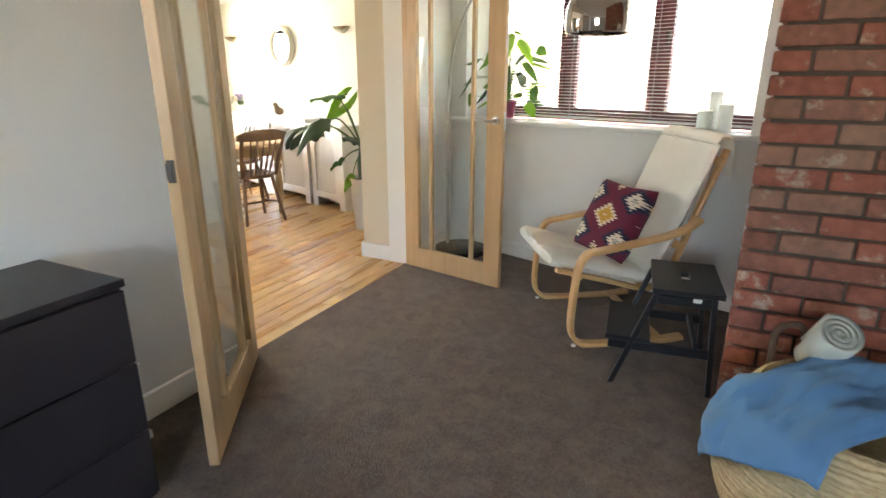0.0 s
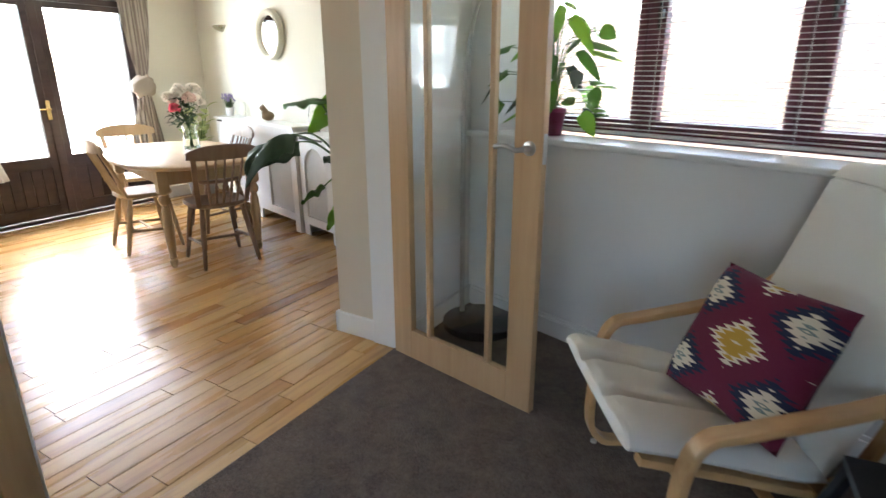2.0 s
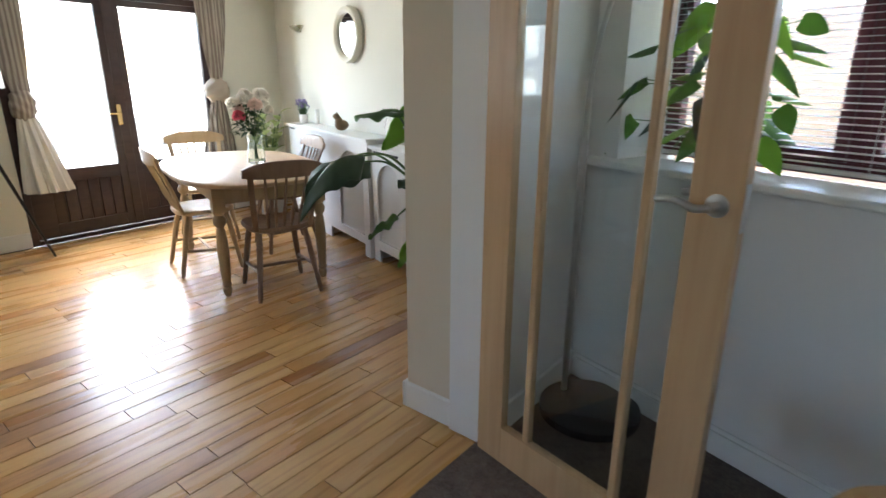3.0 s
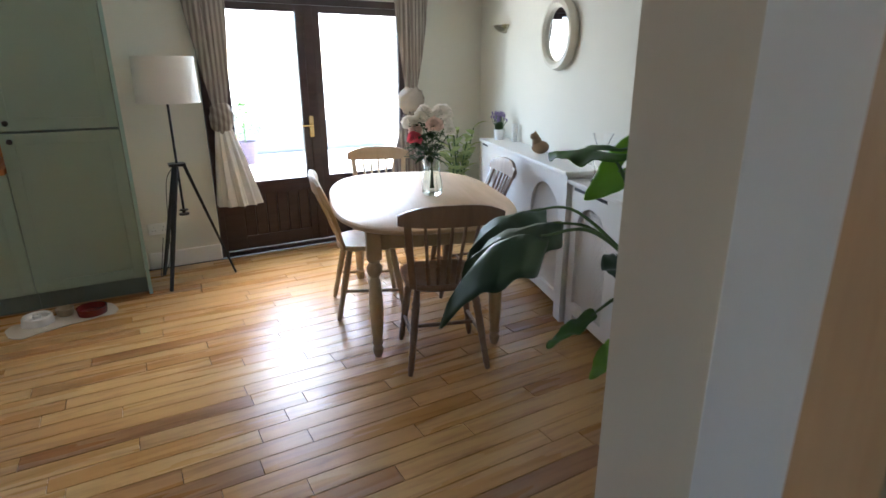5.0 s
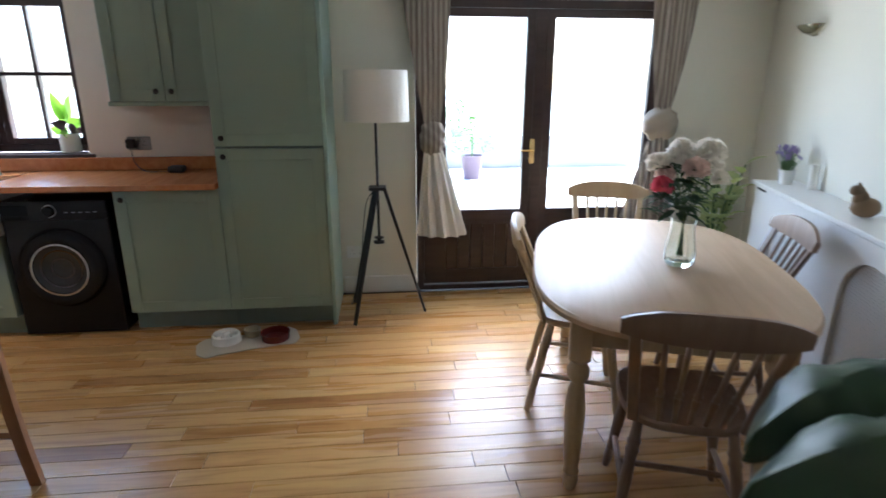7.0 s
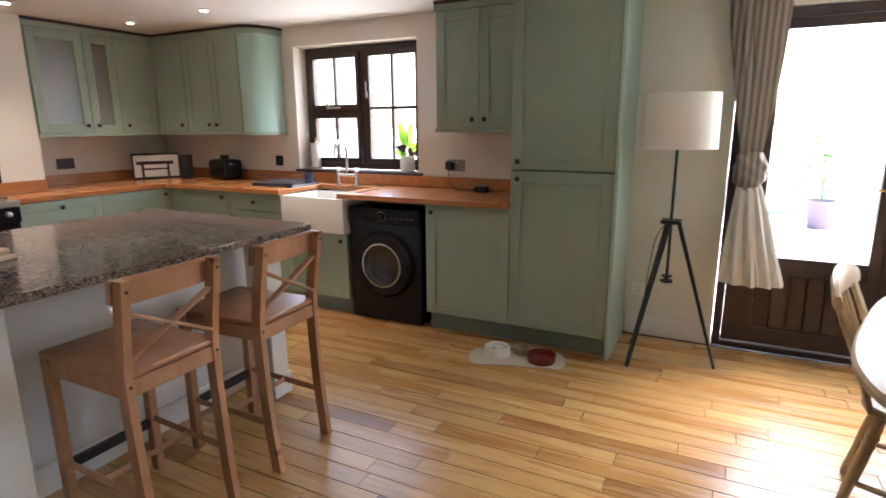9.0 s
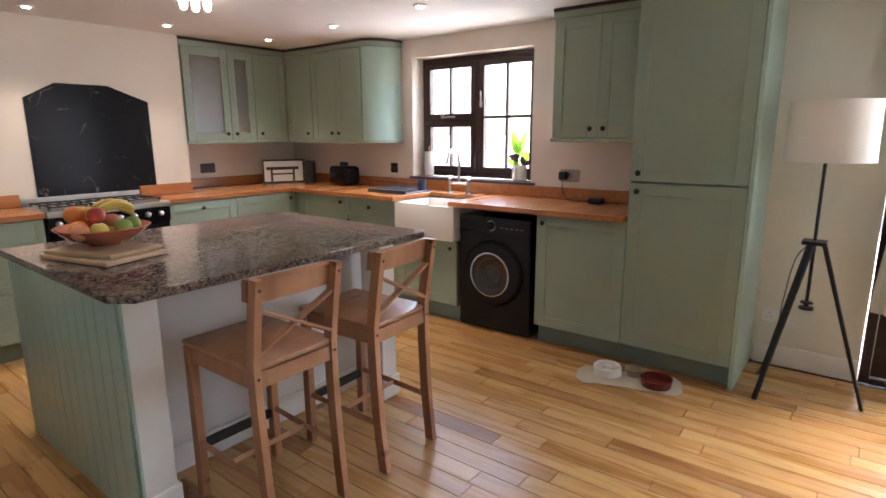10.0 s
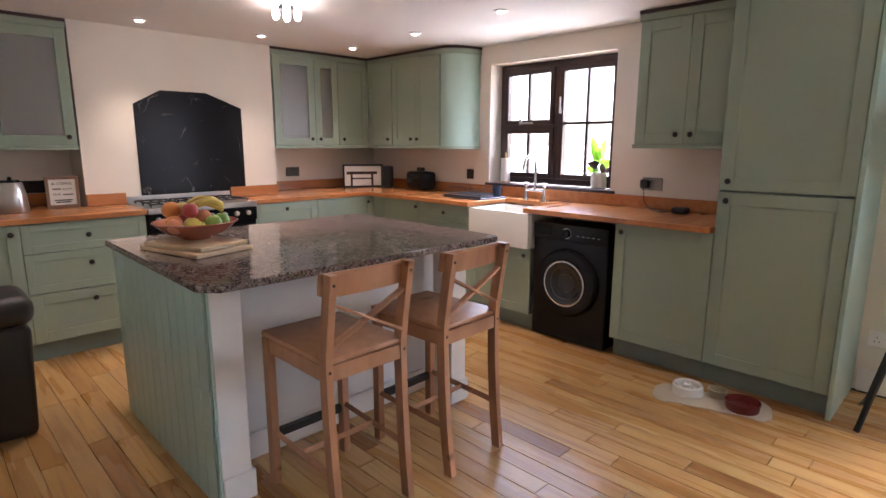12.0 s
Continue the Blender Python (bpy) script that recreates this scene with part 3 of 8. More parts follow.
# ---- kitchen lights ----
M_BULB = mat("warm_spot_lens", (1, 1, 1), 0.3)
t_, b_ = nodes(M_BULB)
b_.inputs["Emission Color"].default_value = (1.0, 0.86, 0.68, 1)
b_.inputs["Emission Strength"].default_value = 2.5
for i, (x, y) in enumerate(((-3.86, -1.22), (-4.72, -1.15), (-5.58, -1.12), (-5.52, -0.22), (-5.42, 0.72), (-3.3, -0.2), (-4.36, 0.0))):
    s = thing("ceiling_spotlight", (x, y, H), 0, "white recessed ceiling spotlight, lit warm", "ceiling light", "kitchen ceiling spotlights")
    bm = bmesh.new()
    lathe(bm, [(0.0, -0.001), (0.046, -0.001), (0.046, -0.008), (0.030, -0.011), (0.0, -0.011)], seg=24)
    part("bezel", bm, M_WHITE, s, "", True)
    bm = bmesh.new()
    lathe(bm, [(0.0, -0.0115), (0.024, -0.0115), (0.022, -0.016), (0.0, -0.017)], seg=18)
    part("lens", bm, M_BULB, s, "glowing lamp lens")
    l = new("spot_lamp", bpy.data.lights.new("spot_lamp", "SPOT"))
    l.data.energy, l.data.color, l.data.spot_size, l.data.spot_blend, l.data.shadow_soft_size = 2.85, (1.0, 0.82, 0.60), radians(84), 1.0, 0.05
    l.matrix_world = pose(x, y, H - 0.03)
# ---- kitchen ----
def shaker(parent, w, h, name="door", flip=False, knob=(0.05, 0.05), thick=0.02, rail=0.075, material=None, handles=1):
    """A shaker door in the plane y=0..-thick, lower left at the origin of the part."""
    bm = bmesh.new()
    box(bm, 0.0015, w - 0.0015, -0.012, 0, 0.0015, h - 0.0015)
    d = part(name, bm, material or M_SAGE, parent)
    for nm, q in (("stile", (0.0015, rail, 0.0015, h - 0.0015)), ("stile", (w - rail, w - 0.0015, 0.0015, h - 0.0015)), ("rail", (rail, w - rail, 0.0015, rail)), ("rail", (rail, w - rail, h - rail, h - 0.0015))):
        bm = bmesh.new()
        box(bm, q[0], q[1], -thick, -0.0122, q[2], q[3], 0.0015)
        part(nm, bm, material or M_SAGE, d)
    if handles:
        kx, kz = knob
        bm = bmesh.new()
        lathe(bm, [(0.006, 0), (0.006, 0.012), (0.014, 0.016), (0.0165, 0.022), (0.012, 0.028), (0.002, 0.03)], m=Matrix.Translation((kx, -thick, kz)) @ pose(0, 0, 0, 90, 0, 0), seg=14)
        part("knob", bm, M_DKSTEEL, d, "dark metal knob", True)
    return d


def cab(name, at, turn, w, d, z0, z1, fronts, label, category="kitchen cabinet", plinth=0.0, group="", material=None):
    """Carcass with fronts facing local -y; at: left front corner seen from the front. fronts: (x, z, w, h, knob x, knob z)"""
    t = thing(name, (at[0], at[1], 0), turn, label, category, group)
    bm = bmesh.new()
    box(bm, 0.001, w - 0.001, 0.003, d, z0, z1, 0.001)
    # darker green puts the shade of the gaps between fronts into the carcass colour
    part("body", bm, M_SAGE_DK, t)
    if plinth:
        bm = bmesh.new()
        box(bm, 0, w, 0.05, 0.07, 0, plinth)
        part("plinth", bm, M_SAGE_DK, t, "darker green plinth")
    for x, z, fw, fh, kx, kz in fronts:
        s = shaker(t, fw, fh, "drawer_front" if fh < 0.35 else "door", knob=(kx, kz), rail=0.07 if fh > 0.3 else 0.05)
        s.location = (x, 0, z)
    return t


# window wall base run: fronts face +x, so local x runs along +y, turn = 90
FX = -5.81
cab("base_cabinet", (FX, 1.405), 90, 0.605, 0.56, 0.13, 0.905, [(0, 0.13, 0.605, 0.772, 0.05, 0.72)], "sage green base cabinet with shaker door beside washing machine", plinth=0.13)
cab("tall_cabinet", (FX, 2.012), 90, 0.628, 0.56, 0.13, H - 0.004, [(0, 0.13, 0.628, 1.012, 0.05, 0.965), (0, 1.152, 0.628, 1.08, 0.05, 0.05)], "tall sage green larder cabinet with two shaker doors", plinth=0.13)
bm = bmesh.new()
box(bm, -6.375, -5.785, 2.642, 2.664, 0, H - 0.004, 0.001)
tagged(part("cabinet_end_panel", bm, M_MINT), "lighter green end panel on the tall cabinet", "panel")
cab("sink_cabinet", (FX, 0.14), 90, 0.60, 0.56, 0.13, 0.63, [(0, 0.13, 0.60, 0.5, 0.55, 0.45)], "sage green cabinet under the white sink", plinth=0.13)
cab("base_cabinet", (FX, -0.46), 90, 0.6, 0.56, 0.13, 0.905, [(0, 0.13, 0.6, 0.62, 0.05, 0.57), (0, 0.753, 0.6, 0.149, 0.3, 0.075)], "sage green base cabinet next to the sink", plinth=0.13)
cab("base_cabinet", (FX, -1.06), 90, 0.6, 0.56, 0.13, 0.905, [(0, 0.13, 0.6, 0.772, 0.55, 0.72)], "sage green corner base cabinet", plinth=0.13)
bm = bmesh.new()
box(bm, -5.84, -5.812, -1.178, -1.062, 0.13, 0.904, 0.001)
tagged(part("corner_filler_panel", bm, M_SAGE), "sage green filler strip in the corner between the base cabinets", "panel")
# range wall, fronts face +y, turn = 180: local x runs along -x
cab("base_cabinet", (-4.56, -1.18), 180, 0.62, 0.6, 0.13, 0.905, [(0, 0.13, 0.62, 0.772, 0.31, 0.72)], "sage green base cabinet beside the range", plinth=0.13)
cab("base_cabinet", (-5.18, -1.18), 180, 0.62, 0.6, 0.13, 0.905, [(0, 0.13, 0.62, 0.772, 0.55, 0.72)], "sage green base cabinet in the corner", plinth=0.13)
cab("drawer_unit", (-3.02, -1.09), 180, 0.715, 0.7, 0.13, 0.905, [(0, 0.715, 0.715, 0.187, 0.357, 0.095), (0, 0.455, 0.715, 0.256, 0.357, 0.17), (0, 0.13, 0.715, 0.321, 0.357, 0.25)], "pale sage green three-drawer unit beside the range", plinth=0.13)
cab("base_cabinet", (-2.47, -1.09), 180, 0.55, 0.7, 0.13, 0.905, [(0, 0.13, 0.55, 0.772, 0.5, 0.72)], "sage green base cabinet by the side wall", plinth=0.13)


def worktop(name, dims, label):
    bm = bmesh.new()
    box(bm, *dims, 0.003)
    return tagged(part(name, bm, M_WORKTOP), label, "worktop")


worktop("worktop", (-3.742, -2.465, -1.895, -1.05, 0.907, 0.943), "oiled reddish wooden worktop to one side of the range")
worktop("worktop", (-6.375, -4.57, -1.895, -1.15, 0.907, 0.943), "oiled reddish wooden worktop in the corner")
worktop("worktop", (-6.375, -5.73, -1.147, 0.155, 0.907, 0.943), "oiled reddish wooden worktop under the wall cabinets")
worktop("worktop", (-6.375, -5.735, 0.70, 2.008, 0.907, 0.943), "oiled reddish wooden worktop over the washing machine")
worktop("worktop", (-6.375, -6.20, 0.158, 0.697, 0.907, 0.943), "wooden worktop strip behind the sink")
for d in ((-6.375, -6.355, -1.85, 2.006, 0.945, 1.03), (-6.35, -5.01, -1.895, -1.875, 0.945, 1.03), (-3.49, -2.465, -1.895, -1.875, 0.945, 1.03), (-5.0, -4.56, -1.55, -1.53, 0.945, 1.03), (-3.748, -3.49, -1.55, -1.53, 0.945, 1.03)):
    bm = bmesh.new()
    box(bm, *d, 0.002)
    tagged(part("worktop_upstand", bm, M_WORKTOP), "wooden upstand at the back of the worktop", "worktop")

# chimney breast with arched black panel
slab("wall_chimney_kitchen", (-5.0, -3.49, -1.90, -1.55, 0.0, H), M_KWALL, label="warm cream chimney breast over the range")
bm = bmesh.new()
prof = [(-3.86, 0.93), (-3.86, 1.69), (-4.06, 1.80), (-4.41, 1.80), (-4.70, 1.69), (-4.70, 0.93)]
f = bm.faces.new([bm.verts.new((x, -1.549, z)) for x, z in prof])
r = bmesh.ops.extrude_face_region(bm, geom=[f])
bmesh.ops.translate(bm, vec=(0, 0.006, 0), verts=[v for v in r["geom"] if isinstance(v, bmesh.types.BMVert)])
M_SLATE = mat("black_marbled_panel", (0.012, 0.012, 0.014), 0.2, Specular_IOR_Level=0.2)
t, b = nodes(M_SLATE)
nz = add(t, "ShaderNodeTexNoise", Scale=1.6, Detail=8.0, Distortion=2.5)
t.links.new(coords(t), nz.inputs["Vector"])
ng = add(t, "ShaderNodeTexNoise", Scale=5.0, Detail=2.0)
t.links.new(coords(t), ng.inputs["Vector"])
veins = ramp(t, nz.outputs[0], [(0.0, (0, 0, 0)), (0.492, (0, 0, 0)), (0.5, (1, 1, 1)), (0.508, (0, 0, 0)), (1.0, (0, 0, 0))])
gate = ramp(t, ng.outputs[0], [(0.50, (0, 0, 0)), (0.60, (1, 1, 1))])
t.links.new(mix(t, mix(t, 1.0, veins, gate, "MULTIPLY"), (0.012, 0.012, 0.014), (0.17, 0.155, 0.14)), b.inputs["Base Color"])
tagged(part("range_splashback", bm, M_SLATE), "black marbled splashback with clipped top corners behind the range", "splashback")

# wall cabinets
cab("wall_cabinet", (-6.075, 1.36), 90, 0.65, 0.295, 1.40, 2.17, [(0, 1.40, 0.325, 0.77, 0.28, 0.06), (0.325, 1.40, 0.325, 0.77, 0.045, 0.06)], "sage green double wall cabinet beside the tall unit")
cab("wall_cabinet", (-6.075, -1.568), 90, 0.40, 0.295, 1.38, 2.17, [(0.02, 1.38, 0.38, 0.79, 0.33, 0.06)], "sage green narrow wall cabinet in the kitchen corner")
cab("wall_cabinet", (-6.075, -1.16), 90, 0.66, 0.295, 1.38, 2.17, [(0, 1.38, 0.33, 0.79, 0.285, 0.06), (0.33, 1.38, 0.33, 0.79, 0.045, 0.06)], "sage green double wall cabinet near the window")


def pelmets(name, pts, label, low=1.352):
    t = thing(name, (0, 0, 0), 0, label, "cabinet trim")
    for z0, z1, nm in ((2.172, 2.215, "cornice"), (low, low + 0.026, "light_rail")):
        bm = bmesh.new()
        for a in pts:
            box(bm, *a, z0, z1, 0.002)
        part(nm, bm, M_SAGE, t)
    # dark wood strip stands in for the shadow gap between cornice and ceiling
    bm = bmesh.new()
    for x0, x1, y0, y1 in pts:
        box(bm, x0, x1 + 0.006, y0, y1 + 0.006, 2.2155, 2.237)
    part("scribe_strip", bm, M_DARKWOOD, t, "thin dark strip for the shaded gap above the cornice")
    return t


pelmets("cabinet_trim_corner", [(-6.37, -6.06, -1.87, -0.50), (-6.056, -5.005, -1.87, -1.55)], "sage green cornice and light rail on corner cabinets")
pelmets("cabinet_trim_larder_side", [(-6.37, -6.06, 1.345, 2.008)], "sage green cornice and light rail on the double wall cabinet", 1.373)
pelmets("cabinet_trim_side_wall", [(-3.485, -2.465, -1.87, -1.55)], "sage green cornice and light rail on the glazed cabinet")
# curved end unit
bm = bmesh.new()
pts = [(-6.373, -0.49)] + [(-6.373 + 0.0 + 0.31 * math.cos(a), -0.49 + 0.19 * math.sin(a)) for a in [math.pi / 2 * i / 8 for i in range(9)]]
lo = [bm.verts.new((x, y, 1.38)) for x, y in pts]
hi = [bm.verts.new((x, y, 2.17)) for x, y in pts]
bm.faces.new(lo[::-1])
bm.faces.new(hi)
for i in range(len(pts)):
    j = (i + 1) % len(pts)
    bm.faces.new((lo[i], lo[j], hi[j], hi[i]))
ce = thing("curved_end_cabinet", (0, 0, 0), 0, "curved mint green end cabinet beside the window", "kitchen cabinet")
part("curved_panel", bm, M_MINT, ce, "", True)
# the curved end gets the same dark strip for the shadow gap
for z0, z1, k, nm, mt_c in ((2.171, 2.214, 0.012, "cornice", M_SAGE), (2.2155, 2.237, 0.018, "scribe_strip", M_DARKWOOD), (1.352, 1.378, 0.006, "light_rail", M_SAGE)):
    bm = bmesh.new()
    ring = [(-6.373, -0.489)] + [(-6.373 + (0.31 + k) * math.cos(a), -0.489 + (0.19 + k) * math.sin(a)) for a in [math.pi / 2 * i / 12 for i in range(13)]]
    lo = [bm.verts.new((x, y, z0)) for x, y in ring]
    hi = [bm.verts.new((x, y, z1)) for x, y in ring]
    bm.faces.new(lo[::-1])
    bm.faces.new(hi)
    for i in range(len(ring)):
        j = (i + 1) % len(ring)
        bm.faces.new((lo[i], lo[j], hi[j], hi[i]))
    part(nm, bm, mt_c, ce, "", True)

M_FROST = mat("frosted_cabinet_glass", (0.82, 0.80, 0.76), 0.28, 0.0, Transmission_Weight=0.85)


def glazed_door(parent, x, z, w, h, kx, kz, rail=0.07):
    bm = bmesh.new()
    box(bm, 0.0015, rail, -0.02, 0, 0, h, 0.0015)
    box(bm, w - rail, w - 0.0015, -0.02, 0, 0, h, 0.0015)
    box(bm, rail, w - rail, -0.02, 0, 0, rail, 0.0015)
    box(bm, rail, w - rail, -0.02, 0, h - rail, h, 0.0015)
    d = part("door", bm, M_SAGE, parent)
    d.location = (x, 0, z)
    bm = bmesh.new()
    box(bm, rail, w - rail, -0.010, -0.006, rail, h - rail)
    part("glass_pane", bm, M_FROST, d, "frosted glass pane")
    bm = bmesh.new()
    lathe(bm, [(0.006, 0), (0.006, 0.012), (0.014, 0.016), (0.0165, 0.022), (0.012, 0.028), (0.002, 0.03)], m=Matrix.Translation((kx, -0.02, kz)) @ pose(0, 0, 0, 90, 0, 0), seg=14)
    part("knob", bm, M_DKSTEEL, d, "dark metal knob", True)


def glazed_cabinet(at, w, doors, label):
    t = thing("glazed_wall_cabinet", (at[0], at[1], 0), 180, label, "kitchen cabinet")
    bm = bmesh.new()
    for d in ((0, w, 0.28, 0.29, 1.38, 2.17), (0, 0.018, 0.0, 0.28, 1.38, 2.17), (w - 0.018, w, 0.0, 0.28, 1.38, 2.17), (0.018, w - 0.018, 0.0, 0.28, 1.38, 1.398), (0.018, w - 0.018, 0.0, 0.28, 2.152, 2.17)):
        box(bm, *d)
    part("body", bm, M_SAGE, t)
    for k in (1.64, 1.89):
        bm = bmesh.new()
        box(bm, 0.02, w - 0.02, 0.02, 0.275, k, k + 0.016)
        part("shelf", bm, M_SAGE, t)
    for d in doors:
        glazed_door(t, *d)
    return t


glazed_cabinet((-5.02, -1.575), 0.68, [(0, 1.38, 0.42, 0.79, 0.37, 0.06), (0.42, 1.38, 0.26, 0.79, 0.04, 0.06)], "sage green wall cabinet with frosted glass doors in the corner")
cab("wall_cabinet", (-5.70, -1.575), 180, 0.37, 0.29, 1.38, 2.17, [(0, 1.38, 0.355, 0.79, 0.05, 0.06)], "sage green corner wall cabinet")
glazed_cabinet((-2.99, -1.575), 0.49, [(0, 1.38, 0.49, 0.79, 0.44, 0.06)], "sage green glazed wall cabinet with crockery behind frosted glass")
glazed_cabinet((-2.47, -1.575), 0.51, [(0, 1.38, 0.51, 0.79, 0.05, 0.06)], "sage green glazed wall cabinet next to the side wall")

# island
isl = thing("kitchen_island", (0, 0, 0), 0, "kitchen island with mint green boarded side, white posts and granite top", "kitchen island")
bm = bmesh.new()
box(bm, -4.66, -3.27, 0.02, 0.90, 0.0, 0.876)
part("body", bm, painted("island_white_paint", (0.70, 0.69, 0.68), 0.5, 0.03), isl)
bm = bmesh.new()
box(bm, -3.268, -3.259, 0.02, 1.170, 0.0, 0.876)
bp = part("boarded_panel", bm, M_MINT, isl, "mint green tongue-and-groove panel")
y = 0.02
while y < 1.16:
    bm = bmesh.new()
    box(bm, -3.2585, -3.251, y + 0.003, min(y + 0.092, 1.170), 0.0, 0.876, 0.002)
    part("board", bm, M_MINT, bp)
    y += 0.095
for x0, x1 in ((-3.39, -3.27), (-4.64, -4.53)):
    bm = bmesh.new()
    box(bm, x0, x1, 1.02, 1.165, 0.0, 0.876, 0.003)
    box(bm, x0 - 0.012, x1 + (0.0 if x1 > -4 else 0.012), 1.008, 1.179 if x1 < -4 else 1.177, 0.0, 0.12, 0.004)
    part("post", bm, M_WHITE, isl, "white square post with plinth block")
bm = bmesh.new()
box(bm, -4.66, -3.27, 0.90, 0.918, 0.0, 0.12, 0.003)
part("skirting", bm, M_WHITE, isl)
bm = bmesh.new()
prof = [(-3.245, -0.08), (-3.225, 1.16), (-3.29, 1.235), (-4.80, 1.245), (-4.83, 1.215), (-4.85, -0.09)]
f = bm.faces.new([bm.verts.new((x, y, 0.878)) for x, y in prof])
r = bmesh.ops.extrude_face_region(bm, geom=[f])
bmesh.ops.translate(bm, vec=(0, 0, 0.032), verts=[v for v in r["geom"] if isinstance(v, bmesh.types.BMVert)])
bmesh.ops.bevel(bm, geom=list(bm.edges), offset=0.005, segments=2, affect="EDGES")
part("granite_top", bm, M_GRANITE, isl, "polished brown speckled granite slab", True)
# washing machine
wm = thing("washing_machine", (-5.80, 0.755, 0), 90, "glossy black front-loading washing machine under the worktop", "washing machine")
bm = bmesh.new()
box(bm, 0.01, 0.605, 0, 0.55, 0.01, 0.85, 0.008, 2)
part("body", bm, M_BLACK, wm)
bm = bmesh.new()
box(bm, 0.012, 0.603, -0.012, -0.001, 0.735, 0.848, 0.004)
part("control_panel", bm, mat("satin_black_panel", (0.012, 0.012, 0.013), 0.35, Specular_IOR_Level=0.2), wm)
bm = bmesh.new()
lathe(bm, [(0.0, 0), (0.032, 0), (0.032, 0.012), (0.025, 0.022), (0, 0.022)], m=Matrix.Translation((0.29, -0.012, 0.79)) @ pose(0, 0, 0, 90, 0, 0), seg=28)
part("programme_dial", bm, M_BLACK, wm, "black programme dial", True)
bm = bmesh.new()
ring_lathe_m = Matrix.Translation((0.29, -0.012, 0.79)) @ pose(0, 0, 0, 90, 0, 0)
lathe(bm, [(0.0, 0), (0.037, 0), (0.037, 0.003), (0, 0.003)], m=ring_lathe_m, seg=28)
part("dial_ring", bm, M_STEEL, wm, "steel ring behind the dial", True)
bm = bmesh.new()
box(bm, 0.03, 0.17, -0.016, -0.012, 0.765, 0.825, 0.002)
part("detergent_drawer", bm, M_BLACK, wm)
M_PRINT = mat("grey_print", (0.4, 0.4, 0.4), 0.5)
for i in range(5):
    bm = bmesh.new()
    box(bm, 0.37 + i * 0.04, 0.39 + i * 0.04, -0.0145, -0.012, 0.778, 0.783)
    part("panel_marking", bm, M_PRINT, wm, "small grey printed mark")
mm = Matrix.Translation((0.307, 0.0, 0.44)) @ pose(0, 0, 0, 90, 0, 0)
bm = bmesh.new()
rings = [(0.150, 0.0), (0.245, 0.0), (0.245, 0.018), (0.225, 0.045), (0.185, 0.055), (0.150, 0.04), (0.150, 0.002)]
def ring_lathe(bm, prof, m, seg=40):
    rs = []
    for r_, z_ in prof:
        rs.append([bm.verts.new(m @ Vector((r_ * math.cos(2 * math.pi * i / seg), r_ * math.sin(2 * math.pi * i / seg), z_))) for i in range(seg)])
    for p, q in zip(rs, rs[1:] + rs[:1]):
        for i in range(seg):
            bm.faces.new((p[i], p[(i + 1) % seg], q[(i + 1) % seg], q[i]))
ring_lathe(bm, rings, mm)
dr = part("door", bm, M_BLACK, wm, "", True)
bm = bmesh.new()
ring_lathe(bm, [(0.150, 0.0), (0.163, 0.0), (0.163, 0.056), (0.152, 0.056)], mm)
part("chrome_rim", bm, mat("dark_chrome", (0.42, 0.41, 0.40), 0.12, 1.0), dr, "steel door rim", True)
bm = bmesh.new()
lathe(bm, [(0.0, -0.02), (0.06, -0.018), (0.12, -0.01), (0.151, 0.048), (0.140, 0.046), (0.10, 0.020), (0.05, 0.012), (0, 0.010)], m=mm, seg=36)
drum = bmesh.new()
ring_lathe(drum, [(0.112, 0.018), (0.119, 0.018), (0.119, 0.036), (0.112, 0.034)], mm)
ring_lathe(drum, [(0.060, 0.008), (0.064, 0.008), (0.064, 0.0185), (0.060, 0.0185)], mm)
part("drum_ring", drum, mat("dark_drum_steel", (0.12, 0.11, 0.11), 0.25, 1.0), dr, "dim steel drum rings", True)
part("door_glass", bm, mat("smoked_bowl_glass", (0.03, 0.028, 0.028), 0.05, 0.0), dr, "dark domed door glass", True)

# belfast sink
sk = thing("belfast_sink", (-5.745, 0.158, 0), 90, "white ceramic belfast sink with square front", "sink")
bm = bmesh.new()
for d in ((0, 0.585, 0, 0.022, 0.64, 0.90), (0, 0.022, 0.022, 0.44, 0.64, 0.90), (0.563, 0.585, 0.022, 0.44, 0.64, 0.90), (0.022, 0.563, 0.418, 0.44, 0.64, 0.90), (0.022, 0.563, 0.022, 0.418, 0.64, 0.66)):
    box(bm, *d, 0.004, 2)
part("basin", bm, M_CERAMIC, sk, "", True)
# tap
tap = thing("kitchen_tap", (-6.22, 0.45, 0.943), 90, "chrome bridge tap with swan neck and cross handles", "tap")
bm = bmesh.new()
sweep(bm, arc([(0, 0, 0.09), (0, 0, 0.28), (0, -0.05, 0.36), (0, -0.13, 0.34), (0, -0.165, 0.25)], 8), 0.013, 10)
part("spout", bm, M_CHROME, tap, "", True)
bm = bmesh.new()
rod(bm, (-0.09, 0, 0.085), (0.09, 0, 0.085), 0.012)
for s in (-1, 1):
    lathe(bm, [(0.024, 0), (0.02, 0.01), (0.013, 0.02), (0.013, 0.10), (0.018, 0.105), (0.018, 0.12), (0.008, 0.13)], (s * 0.09, 0, 0), seg=14)
part("bridge", bm, M_CHROME, tap, "", True)
for s in (-1, 1):
    bm = bmesh.new()
    rod(bm, (s * 0.09 - 0.03, 0, 0.14), (s * 0.09 + 0.03, 0, 0.14), 0.006)
    rod(bm, (s * 0.09, -0.03, 0.14), (s * 0.09, 0.03, 0.14), 0.006)
    ball(bm, (s * 0.09, 0, 0.14), 0.01)
    part("cross_handle", bm, M_CERAMIC, tap, "white cross handle", True)

# ---- dining area (frame of the askew wall: u along it, c towards it) ----
def at_w(u, c, z=0.0):
    return (u * CW + c * SW, -u * SW + c * CW, z)


